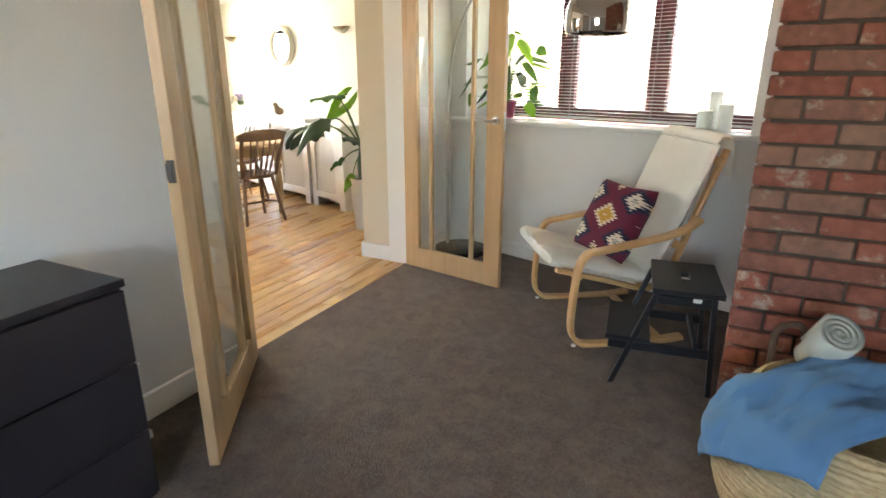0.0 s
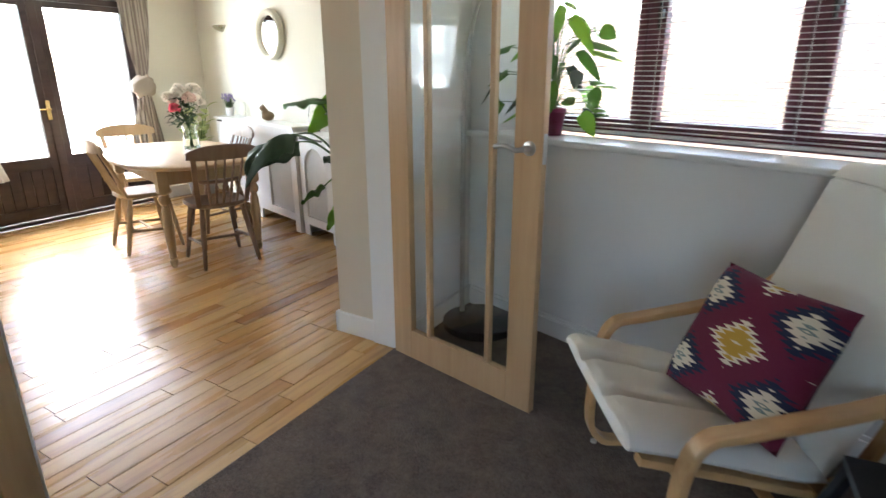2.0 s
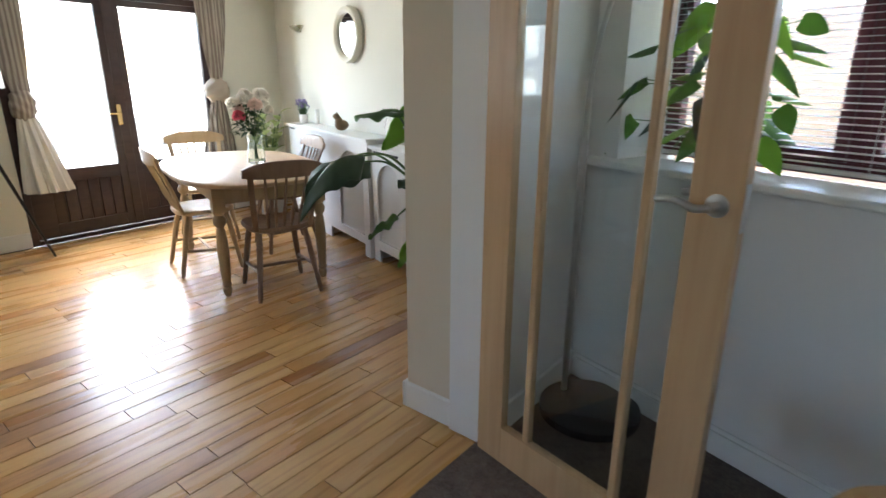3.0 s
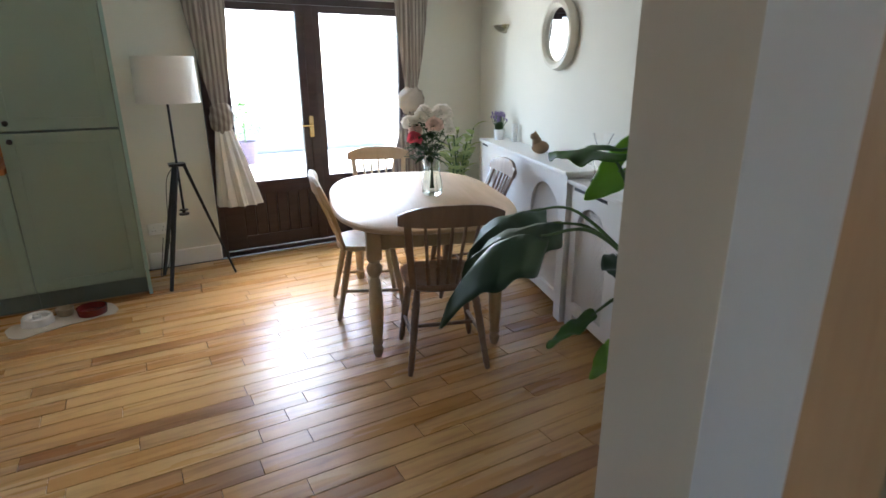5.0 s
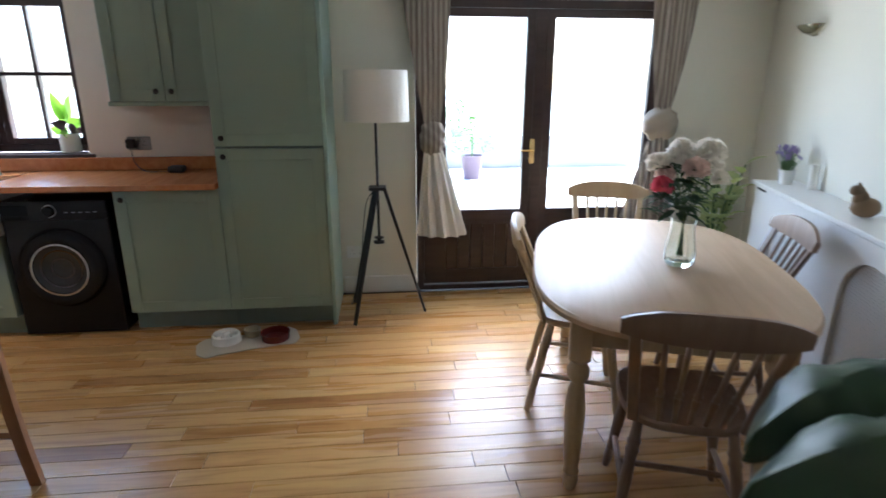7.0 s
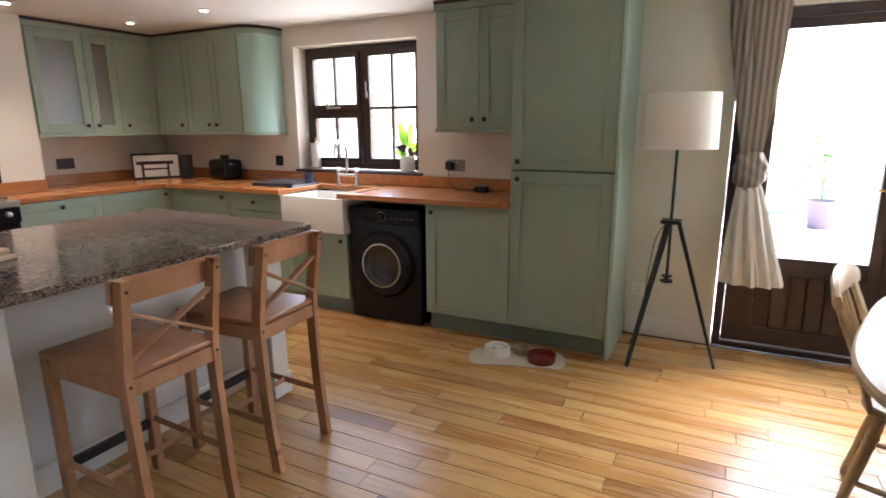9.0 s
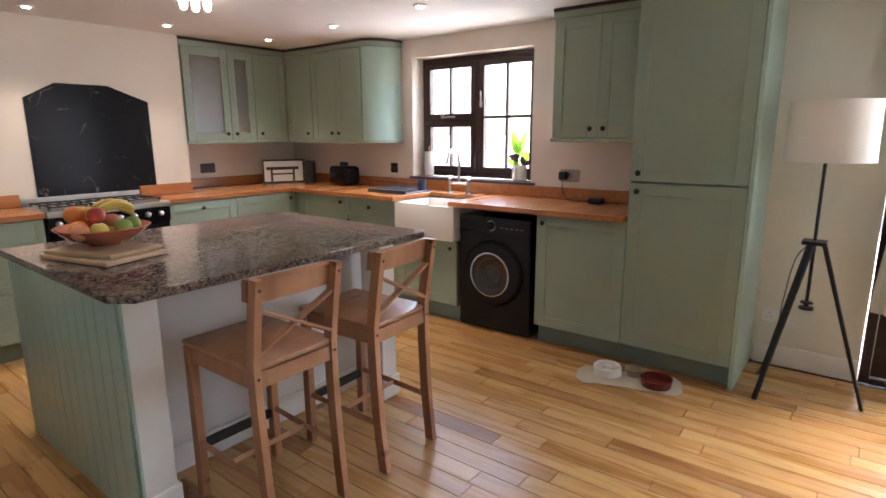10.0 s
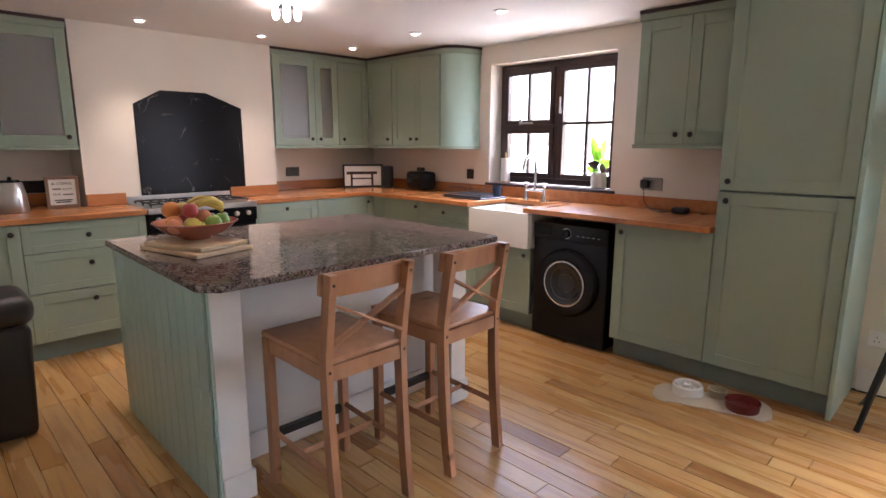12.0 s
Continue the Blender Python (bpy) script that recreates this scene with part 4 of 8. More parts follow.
def turned(bm, x, y, z0, z1, prof, seg=14):
    """prof: (height 0..1, radius)"""
    lathe(bm, [(r, z0 + (z1 - z0) * h) for h, r in prof], (x, y, 0), seg=seg)


TABLE_LEG = [(0, 0.018), (0.03, 0.026), (0.07, 0.03), (0.09, 0.020), (0.11, 0.032), (0.13, 0.024), (0.2, 0.030), (0.45, 0.038), (0.60, 0.030), (0.64, 0.022), (0.67, 0.038), (0.71, 0.042), (0.75, 0.026), (0.77, 0.038), (0.80, 0.036)]
tb = thing("dining_table", at_w(-5.66, 2.63), SKEW, "oval pine dining table with cream turned legs and honey-coloured top", "table")
bm = bmesh.new()
ring = []
n = 56
for i in range(n):
    a = 2 * math.pi * i / n
    ca, sa = math.cos(a), math.sin(a)
    ring.append((0.815 * math.copysign(abs(ca) ** 0.68, ca), 0.525 * math.copysign(abs(sa) ** 0.68, sa)))
layers = [(0.975, 0.722), (1.0, 0.732), (1.0, 0.748), (0.985, 0.757)]
vs = [[bm.verts.new((x * k, y * k, z)) for x, y in ring] for k, z in layers]
for p, q in zip(vs, vs[1:]):
    for i in range(n):
        bm.faces.new((p[i], p[(i + 1) % n], q[(i + 1) % n], q[i]))
bm.faces.new(vs[0][::-1])
bm.faces.new(vs[-1])
part("tabletop", bm, M_TABLETOP, tb, "", True)
for sx in (-1, 1):
    for sy in (-1, 1):
        bm = bmesh.new()
        turned(bm, sx * 0.61, sy * 0.33, 0.0, 0.722, TABLE_LEG)
        box(bm, sx * 0.61 - 0.038, sx * 0.61 + 0.038, sy * 0.33 - 0.038, sy * 0.33 + 0.038, 0.56, 0.722, 0.003)
        part("leg", bm, M_PINE, tb, "cream turned leg", True)
for d in ((-0.57, 0.57, -0.345, -0.322), (-0.57, 0.57, 0.322, 0.345), (-0.625, -0.602, -0.29, 0.29), (0.602, 0.625, -0.29, 0.29)):
    bm = bmesh.new()
    box(bm, *d, 0.61, 0.722, 0.002)
    part("apron", bm, M_PINE, tb)


def dining_chair(at, turn, material, label):
    """Faces local +y. Seat height 0.45, back rises behind (-y)."""
    t = thing("dining_chair", at, turn, label, "chair", "farmhouse chairs round the dining table")
    bm = bmesh.new()
    prof = []
    for i in range(28):
        a = 2 * math.pi * i / 28
        ca, sa = math.cos(a), math.sin(a)
        w = 0.205 + 0.02 * sa
        prof.append((w * math.copysign(abs(ca) ** 0.6, ca), 0.20 * math.copysign(abs(sa) ** 0.6, sa)))
    vv = [[bm.verts.new((x * k, y * k, z)) for x, y in prof] for k, z in ((0.94, 0.435), (1.0, 0.445), (1.0, 0.462), (0.97, 0.470), (0.7, 0.462))]
    for p, q in zip(vv, vv[1:]):
        for i in range(28):
            bm.faces.new((p[i], p[(i + 1) % 28], q[(i + 1) % 28], q[i]))
    bm.faces.new(vv[0][::-1])
    bm.faces.new(vv[-1])
    part("seat", bm, material, t, "", True)
    legp = [(0, 0.012), (0.1, 0.017), (0.2, 0.015), (0.22, 0.019), (0.25, 0.015), (0.5, 0.020), (0.72, 0.019), (0.75, 0.023), (0.78, 0.018), (0.82, 0.023), (0.85, 0.018), (1.0, 0.016)]
    feet = {}
    for sx in (-1, 1):
        for sy in (-1, 1):
            top, foot = Vector((sx * 0.145, sy * 0.13, 0.44)), Vector((sx * 0.202, sy * (0.195 if sy > 0 else 0.225), 0.0))
            feet[sx, sy] = (top, foot)
            bm = bmesh.new()
            d = top - foot
            m = Matrix.Translation(foot) @ d.to_track_quat("Z", "Y").to_matrix().to_4x4()
            lathe(bm, [(r, h * d.length) for h, r in legp], m=m, seg=12)
            part("leg", bm, material, t, "", True)

    def on(sx, sy, k):
        a, b = feet[sx, sy]
        return b.lerp(a, k)

    for sx in (-1, 1):
        bm = bmesh.new()
        rod(bm, on(sx, -1, 0.42), on(sx, 1, 0.36), 0.011)
        part("stretcher", bm, material, t, "", True)
    bm = bmesh.new()
    rod(bm, (on(-1, -1, 0.42) + on(-1, 1, 0.36)) / 2, (on(1, -1, 0.42) + on(1, 1, 0.36)) / 2, 0.011)
    part("stretcher", bm, material, t, "", True)
    # back: two outer posts, five spindles, curved crest rail
    def crest(x):
        return Vector((x, -0.285 - 0.035 * (1 - (x / 0.25) ** 2), 0.80))
    for x in (-0.205, 0.205):
        bm = bmesh.new()
        b0, b1 = Vector((x * 0.83, -0.165, 0.455)), crest(x) + Vector((0, 0.004, 0.01))
        sweep(bm, arc([b0, b0.lerp(b1, 0.5) + Vector((0, 0.01, 0)), b1], 5), 0.0, flat=(0.036, 0.018))
        part("back_post", bm, material, t, "", True)
    for x in (-0.126, -0.063, 0, 0.063, 0.126):
        b0, b1 = Vector((x * 0.75, -0.172, 0.455)), crest(x) + Vector((0, 0.0, 0.01))
        d = b1 - b0
        m = Matrix.Translation(b0) @ d.to_track_quat("Z", "Y").to_matrix().to_4x4()
        bm = bmesh.new()
        lathe(bm, [(r, h * d.length) for h, r in ((0, 0.008), (0.2, 0.010), (0.33, 0.014), (0.36, 0.009), (0.4, 0.014), (0.45, 0.008), (0.8, 0.009), (1, 0.007))], m=m, seg=9)
        part("spindle", bm, material, t, "", True)
    bm = bmesh.new()
    k = 14
    rows_ = []
    for i in range(k + 1):
        x = -0.25 + 0.50 * i / k
        c = crest(x)
        e = abs(x) / 0.25
        top = 0.105 - 0.045 * e ** 3
        low = 0.0 + 0.012 * e ** 4
        rows_.append([bm.verts.new((x, c.y + 0.010, 0.80 + low)), bm.verts.new((x, c.y - 0.010, 0.80 + low)), bm.verts.new((x, c.y - 0.022, 0.80 + top * 0.8)), bm.verts.new((x, c.y - 0.018, 0.80 + top)), bm.verts.new((x, c.y - 0.002, 0.80 + top)), bm.verts.new((x, c.y + 0.006, 0.80 + top * 0.7))])
    for p, q in zip(rows_, rows_[1:]):
        for i in range(6):
            bm.faces.new((p[i], p[(i + 1) % 6], q[(i + 1) % 6], q[i]))
    bm.faces.new(rows_[0][::-1])
    bm.faces.new(rows_[-1])
    part("crest_rail", bm, material, t, "", True)
    return t


dining_chair(at_w(-5.015, 2.645), SKEW + 88, M_GREYPINE, "dark waxed pine spindle-back chair at the table end")
dining_chair(at_w(-5.76, 2.33), SKEW + 2, M_PINE, "pale pine spindle-back chair on the table's kitchen side")
dining_chair(at_w(-6.55, 2.52), SKEW - 92, M_PINE, "pale pine spindle-back chair beside the patio doors")
dining_chair(at_w(-5.96, 3.0), SKEW + 180, M_GREYPINE, "dark pine spindle-back chair beside the radiator cover")


# radiator covers
def arch_panel(bm, x0, x1, z0, z1, ax0, ax1, az0, az1, y0, y1, seg=12):
    """Panel with an arched opening, thick from y0 to y1."""
    r = (ax1 - ax0) / 2
    cx = (ax0 + ax1) / 2
    zs = az1 - r * 0.9
    inner = [(ax0, az0)] + [(cx - r * math.cos(math.pi * i / seg), zs + r * 0.9 * math.sin(math.pi * i / seg)) for i in range(seg + 1)] + [(ax1, az0)]
    outer = [(x0, z0)] + [(x0 + (x1 - x0) * i / seg, z1) for i in range(seg + 1)] + [(x1, z0)]
    vi = [[bm.verts.new((x, y, z)) for x, z in inner] for y in (y0, y1)]
    vo = [[bm.verts.new((x, y, z)) for x, z in outer] for y in (y0, y1)]
    m = len(inner)
    for i in range(m):
        j = (i + 1) % m
        bm.faces.new((vi[0][i], vi[0][j], vo[0][j], vo[0][i]))
        bm.faces.new((vi[1][i], vo[1][i], vo[1][j], vi[1][j]))
        bm.faces.new((vi[0][i], vi[1][i], vi[1][j], vi[0][j]))
        bm.faces.new((vo[0][i], vo[0][j], vo[1][j], vo[1][i]))


def lattice(bm, x0, x1, z0, z1, y, pitch=0.030, w=0.0115, t=0.004):
    """Punched sheet with square holes set diagonally, clipped to the rectangle."""
    L = (x1 - x0) + (z1 - z0)
    n = int(L / pitch)
    for s in (1, -1):
        for i in range(n + 1):
            k = i * pitch
            # line x - x0 + z - z0 = k (s=1), or mirrored
            a = [max(0, k - (z1 - z0)), min(k, x1 - x0)]
            if a[1] - a[0] < 0.01:
                continue
            p = []
            for dx in a:
                dz = k - dx
                x = x0 + dx if s > 0 else x1 - dx
                p.append(Vector((x, y + (0 if s > 0 else t), z0 + dz)))
            d = (p[1] - p[0]).normalized()
            q = Vector((-d.z, 0, d.x)) * w / 2
            v = [bm.verts.new(p[0] - q), bm.verts.new(p[1] - q), bm.verts.new(p[1] + q), bm.verts.new(p[0] + q)]
            v2 = [bm.verts.new(c.co + Vector((0, t, 0))) for c in v]
            bm.faces.new(v)
            bm.faces.new(v2[::-1])
            for i2 in range(4):
                j2 = (i2 + 1) % 4
                bm.faces.new((v[i2], v[j2], v2[j2], v2[i2]))


# dark grey puts the deep shade behind the lattice into the radiator's colour
M_RAD_SHADE = painted("radiator_shade_grey", (0.20, 0.19, 0.175), 0.6, 0.1)


def cover(name, u0, u1, c0, ztop, arches, label, zfoot=0.10, over=0.03):
    t = thing(name, (0, 0, 0), SKEW, label, "radiator cover")
    bm = bmesh.new()
    box(bm, u0 - over, u1 + over, c0 - 0.02, 3.655, ztop - 0.025, ztop, 0.004)
    part("top_board", bm, M_WHITE, t)
    for a, b in ((u0, u0 + 0.018), (u1 - 0.018, u1)):
        bm = bmesh.new()
        box(bm, a, b, c0 + 0.02, 3.655, 0.0, ztop - 0.027)
        part("side", bm, M_WHITE, t)
    n = len(arches)
    for i, (a, b) in enumerate(arches):
        x0, x1 = u0 + (u1 - u0) * i / n, u0 + (u1 - u0) * (i + 1) / n
        bm = bmesh.new()
        arch_panel(bm, x0 + (0 if i else 0.0), x1, zfoot, ztop - 0.027, a, b, 0.17, ztop - 0.12, c0, c0 + 0.018)
        part("front_panel", bm, M_WHITE, t)
        bm = bmesh.new()
        lattice(bm, a - 0.02, b + 0.02, 0.15, ztop - 0.10, c0 + 0.020)
        part("lattice", bm, M_WHITE, t, "white pierced lattice")
        for e0, e1 in ((x0, x0 + 0.09), (x1 - 0.09, x1)):
            bm = bmesh.new()
            box(bm, e0, e1, c0, c0 + 0.018, 0.0, zfoot, 0.001)
            part("foot", bm, M_WHITE, t)
    bm = bmesh.new()
    box(bm, u0 + 0.03, u1 - 0.03, 3.58, 3.63, 0.12, ztop - 0.15, 0.01)
    part("radiator", bm, M_RAD_SHADE, t, "radiator coloured dark grey for the deep shade behind the lattice")
    return t


cover("radiator_cover", -6.93, -5.22, 3.43, 0.935, [(-6.62, -6.17), (-5.76, -5.31)], "white radiator cover with arched lattice panels and deep shelf", over=0.02)
cover("radiator_cover", -5.195, -4.62, 3.455, 0.89, [(-5.12, -4.77)], "narrow lower white cabinet with an arched lattice front")

# black strips on the covers stand in for shaded gaps under the shelves
bm = bmesh.new()
box(bm, -5.17, -4.80, 3.4535, 3.456, 0.835, 0.852)
sl_ = part("shadow_slot", bm, M_BLACKMAT, bpy.data.objects["radiator_cover.001"], "flat black strip for the shaded slot under the shelf")
bm = bmesh.new()
box(bm, -6.90, -6.76, 3.4285, 3.431, 0.885, 0.898)
part("shadow_slot", bm, M_BLACKMAT, bpy.data.objects["radiator_cover"], "flat black strip for the shaded slot under the shelf")

# things on the cover
mi = thing("round_mirror", at_w(-5.875, 3.645, 1.70), SKEW + 3, "round wall mirror in a thick pale grey-green frame", "mirror")
bm = bmesh.new()
mmat = pose(0, 0, 0, 90, 0, 0)
ringp = [(0.165, 0.0), (0.215, 0.0), (0.222, 0.02), (0.21, 0.055), (0.185, 0.06), (0.165, 0.045)]
seg = 40
rs = [[bm.verts.new(mmat @ Vector((r_ * math.cos(2 * math.pi * i / seg), r_ * math.sin(2 * math.pi * i / seg), z_))) for i in range(seg)] for r_, z_ in ringp]
for p, q in zip(rs, rs[1:] + rs[:1]):
    for i in range(seg):
        bm.faces.new((p[i], p[(i + 1) % seg], q[(i + 1) % seg], q[i]))
part("frame", bm, painted("pale_frame_paint", (0.60, 0.57, 0.46), 0.4, 0.05), mi, "", True)
bm = bmesh.new()
lathe(bm, [(0.0, 0.02), (0.166, 0.02), (0.166, 0.03), (0.0, 0.03)], m=mmat, seg=40)
part("glass", bm, mat("mirror_silver", (0.92, 0.92, 0.92), 0.01, 1.0), mi)


def sconce(u):
    t = thing("wall_uplighter", at_w(u, 3.655, 1.83), SKEW, "unlit pewter boat-shaped wall uplighter", "wall light", "wall uplighters in the dining area")
    bm = bmesh.new()
    n = 16
    rows_ = []
    for j, (k, z) in enumerate(((0.25, -0.045), (0.6, -0.03), (0.9, -0.005), (1.0, 0.012), (0.95, 0.012), (0.55, -0.015))):
        rows_.append([bm.verts.new((0.13 * k * math.cos(math.pi * i / n), -0.015 - 0.085 * k * math.sin(math.pi * i / n), z)) for i in range(n + 1)])
    for p, q in zip(rows_, rows_[1:]):
        for i in range(n):
            bm.faces.new((p[i], p[i + 1], q[i + 1], q[i]))
    bm.faces.new(rows_[0])
    part("bowl", bm, mat("pewter", (0.45, 0.42, 0.33), 0.25, 1.0) if "pewter" not in bpy.data.materials else bpy.data.materials["pewter"], t, "", True)
    bm = bmesh.new()
    box(bm, -0.03, 0.03, -0.018, 0, -0.05, 0.01, 0.004)
    part("bracket", bm, bpy.data.materials["pewter"], t)


sconce(-7.03)
sconce(-4.76)



def thin(m, color, share):
    """Light passes through a petal or a leaf."""
    t, b = nodes(m)
    tl = add(t, "ShaderNodeBsdfTranslucent", Color=(*color, 1))
    mx = t.nodes.new("ShaderNodeMixShader")
    mx.inputs[0].default_value = share
    out = t.nodes["Material Output"]
    t.links.new(b.outputs[0], mx.inputs[1])
    t.links.new(tl.outputs[0], mx.inputs[2])
    t.links.new(mx.outputs[0], out.inputs[0])


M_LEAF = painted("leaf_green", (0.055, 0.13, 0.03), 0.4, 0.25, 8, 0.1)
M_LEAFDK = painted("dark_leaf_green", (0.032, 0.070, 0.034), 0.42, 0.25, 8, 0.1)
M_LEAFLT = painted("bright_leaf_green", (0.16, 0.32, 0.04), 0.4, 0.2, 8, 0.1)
M_STEM = painted("plant_stem_green", (0.09, 0.16, 0.05), 0.45, 0.2, 20, 0.1)
M_VARI = painted("variegated_leaf", (0.42, 0.47, 0.22), 0.5, 0.45, 14, 0.1)
for m_, c_ in ((M_LEAF, (0.14, 0.30, 0.03)), (M_LEAFLT, (0.34, 0.62, 0.05)), (M_VARI, (0.50, 0.60, 0.20))):
    thin(m_, c_, 0.35)
M_SOIL = painted("potting_soil", (0.03, 0.02, 0.015), 0.9, 0.3, 60, 0.4)


def leaf(bm, base, tip, width, up=(0, 0, 1), cup=0.15, droop=0.2, heart=0.0, n=8, ripple=0.0, thick=0.0015):
    """A leaf blade from base to tip."""
    base, tip = Vector(base), Vector(tip)
    d = tip - base
    L = d.length
    side = d.cross(Vector(up))
    side = Vector((1, 0, 0)) if side.length < 1e-4 else side.normalized()
    nrm = side.cross(d).normalized()
    rows_ = []
    for i in range(n + 1):
        t = i / n
        w = width * 0.5 * (math.sin(math.pi * min(1, (t * (1 - heart) + heart)) ** 0.75) ** 0.8 if t < 1 else 0.02)
        w = max(w, 0.002)
        c = base + d * t - Vector((0, 0, 1)) * droop * L * t * t + nrm * cup * L * math.sin(math.pi * t) * 0.3
        rip = ripple * width * math.sin(t * 17)
        back = d.normalized() * (-heart * width * 0.45 if i == 0 else 0)
        rows_.append([bm.verts.new(c - side * w + nrm * (w * cup * 1.6 + rip) + back), bm.verts.new(c - side * w * 0.5 + nrm * w * cup * 0.5 + back * 0.4), bm.verts.new(c), bm.verts.new(c + side * w * 0.5 + nrm * w * cup * 0.5 + back * 0.4), bm.verts.new(c + side * w + nrm * (w * cup * 1.6 - rip) + back)])
    for p, q in zip(rows_, rows_[1:]):
        for j in range(4):
            bm.faces.new((p[j], p[j + 1], q[j + 1], q[j]))
    return rows_


def vase_glass(name, at, prof, label, wave=0.0, waves=0, tint=(0.93, 0.98, 0.95), seg=32):
    t = thing(name, at, 0, label, "vase")
    bm = bmesh.new()
    lathe(bm, prof, seg=seg, wave=wave, waves=waves)
    mname = "vase_glass_%d" % int(tint[0] * 100)
    g = bpy.data.materials.get(mname) or mat(mname, tint, 0.02, 0.0, Transmission_Weight=1.0, IOR=1.45)
    part("body", bm, g, t, "", True)
    return t


VA = at_w(-5.62, 2.725, 0.757)
fv = vase_glass("flower_vase", VA, [(0.0, 0), (0.048, 0), (0.060, 0.015), (0.064, 0.06), (0.050, 0.14), (0.047, 0.17), (0.058, 0.21), (0.055, 0.21), (0.044, 0.17), (0.047, 0.14), (0.060, 0.06), (0.055, 0.022), (0.0, 0.015)], "ribbed clear green-tinted glass vase on the dining table", 0.05, 8)
bq = thing("peony_bouquet", (VA[0], VA[1], VA[2] + 0.04), 0, "white and pink peonies with dark leaves in the glass vase", "flowers")
rnd = random.Random(4)
BR = Vector((0.420, 0.908, 0))
BF = Vector((BR.y, -BR.x, 0))
BLOOMS = ((0.075, 0.0, 0.40, 0.060, 0), (-0.03, -0.02, 0.41, 0.044, 0), (-0.12, 0.02, 0.345, 0.050, 0), (0.02, 0.06, 0.335, 0.054, 1), (-0.095, 0.08, 0.265, 0.042, 2), (-0.085, 0.03, 0.31, 0.040, 1), (0.0, -0.08, 0.38, 0.052, 0), (0.10, -0.08, 0.33, 0.050, 0), (-0.09, -0.08, 0.34, 0.046, 0), (0.12, 0.05, 0.30, 0.036, 0), (-0.055, 0.0, 0.375, 0.046, 0))
bm = bmesh.new()
heads = []
for r, f_, z, R, kind in BLOOMS:
    R *= 1.04
    r, z = r - 0.01, z + 0.045
    top = BR * r + BF * f_ + Vector((0, 0, z))
    heads.append((top, R, kind))
    sweep(bm, arc([(-top.x * 0.1, -top.y * 0.1, 0.0), (top.x * 0.1, top.y * 0.1, 0.18), top], 5), 0.0025, 5)
part("stalk", bm, M_STEM, bq)
M_PETW = painted("white_petal", (0.90, 0.86, 0.78), 0.6, 0.05, 40, 0.1)
M_PETP = painted("pale_pink_petal", (0.84, 0.66, 0.60), 0.6, 0.1, 40, 0.1)
M_PETR = painted("bright_pink_petal", (0.75, 0.14, 0.20), 0.55, 0.15, 40, 0.1)
for m_, c_ in ((M_PETW, (0.95, 0.90, 0.82)), (M_PETP, (0.92, 0.72, 0.62)), (M_PETR, (0.85, 0.15, 0.20))):
    thin(m_, c_, 0.5)
for h, R, kind in heads:
    bm = bmesh.new()
    for k in range(34):
        th, ph = k * 2.4, math.acos(1 - 1.6 * (k + 0.5) / 34)
        d = Vector((math.sin(ph) * math.cos(th), math.sin(ph) * math.sin(th), math.cos(ph)))
        leaf(bm, h + d * R * 0.25, h + d * R * rnd.uniform(0.85, 1.15), R * 1.0, up=(d.y + 0.3, -d.x, 0.4), cup=0.5, droop=0.1, n=3)
    part("bloom", bm, (M_PETW, M_PETP, M_PETR)[kind], bq, ("white bloom", "pale pink bloom", "bright pink bloom")[kind], True)
bm = bmesh.new()
M_FOLI = painted("matt_dark_foliage", (0.035, 0.085, 0.028), 0.7, 0.25, 8, 0.1)
for i in range(150):
    a, r, z = rnd.uniform(0, 6.28), rnd.uniform(0.01, 0.13), rnd.uniform(0.17, 0.38)
    b0 = Vector((r * 0.6 * math.cos(a), r * 0.6 * math.sin(a), z)) - BR * 0.03
    leaf(bm, b0, b0 + Vector((rnd.uniform(0.04, 0.09) * math.cos(a), rnd.uniform(0.04, 0.09) * math.sin(a), rnd.uniform(-0.03, 0.05))), rnd.uniform(0.02, 0.035), n=4)
part("foliage", bm, M_FOLI, bq, "", True)

# elephant ear plant by the pier
PX, PY = -2.86, 4.22
ee = thing("elephant_ear_plant", (PX, PY, 0), 0, "big elephant ear plant with broad drooping leaves beside the pier", "plant")
bm = bmesh.new()
lathe(bm, [(0.0, 0.0), (0.09, 0.0), (0.125, 0.46), (0.13, 0.48), (0.12, 0.48), (0.115, 0.44), (0.0, 0.44)], seg=32)
part("pot", bm, painted("pale_pot", (0.55, 0.54, 0.50), 0.4, 0.05), ee, "tall pale round pot", True)
bm = bmesh.new()
lathe(bm, [(0.0, 0.442), (0.114, 0.442), (0.114, 0.452), (0.0, 0.46)], seg=20)
part("soil", bm, M_SOIL, ee)
bm = bmesh.new()
sweep(bm, arc([(0, 0, 0.43), (-0.01, -0.02, 0.60), (0.0, 0.0, 0.78)], 6), 0.036, 10, taper=[1.1 - 0.03 * i for i in range(13)])
part("trunk", bm, M_LEAFDK, ee, "thick green trunk", True)
CRN = Vector((0, 0, 0.75))


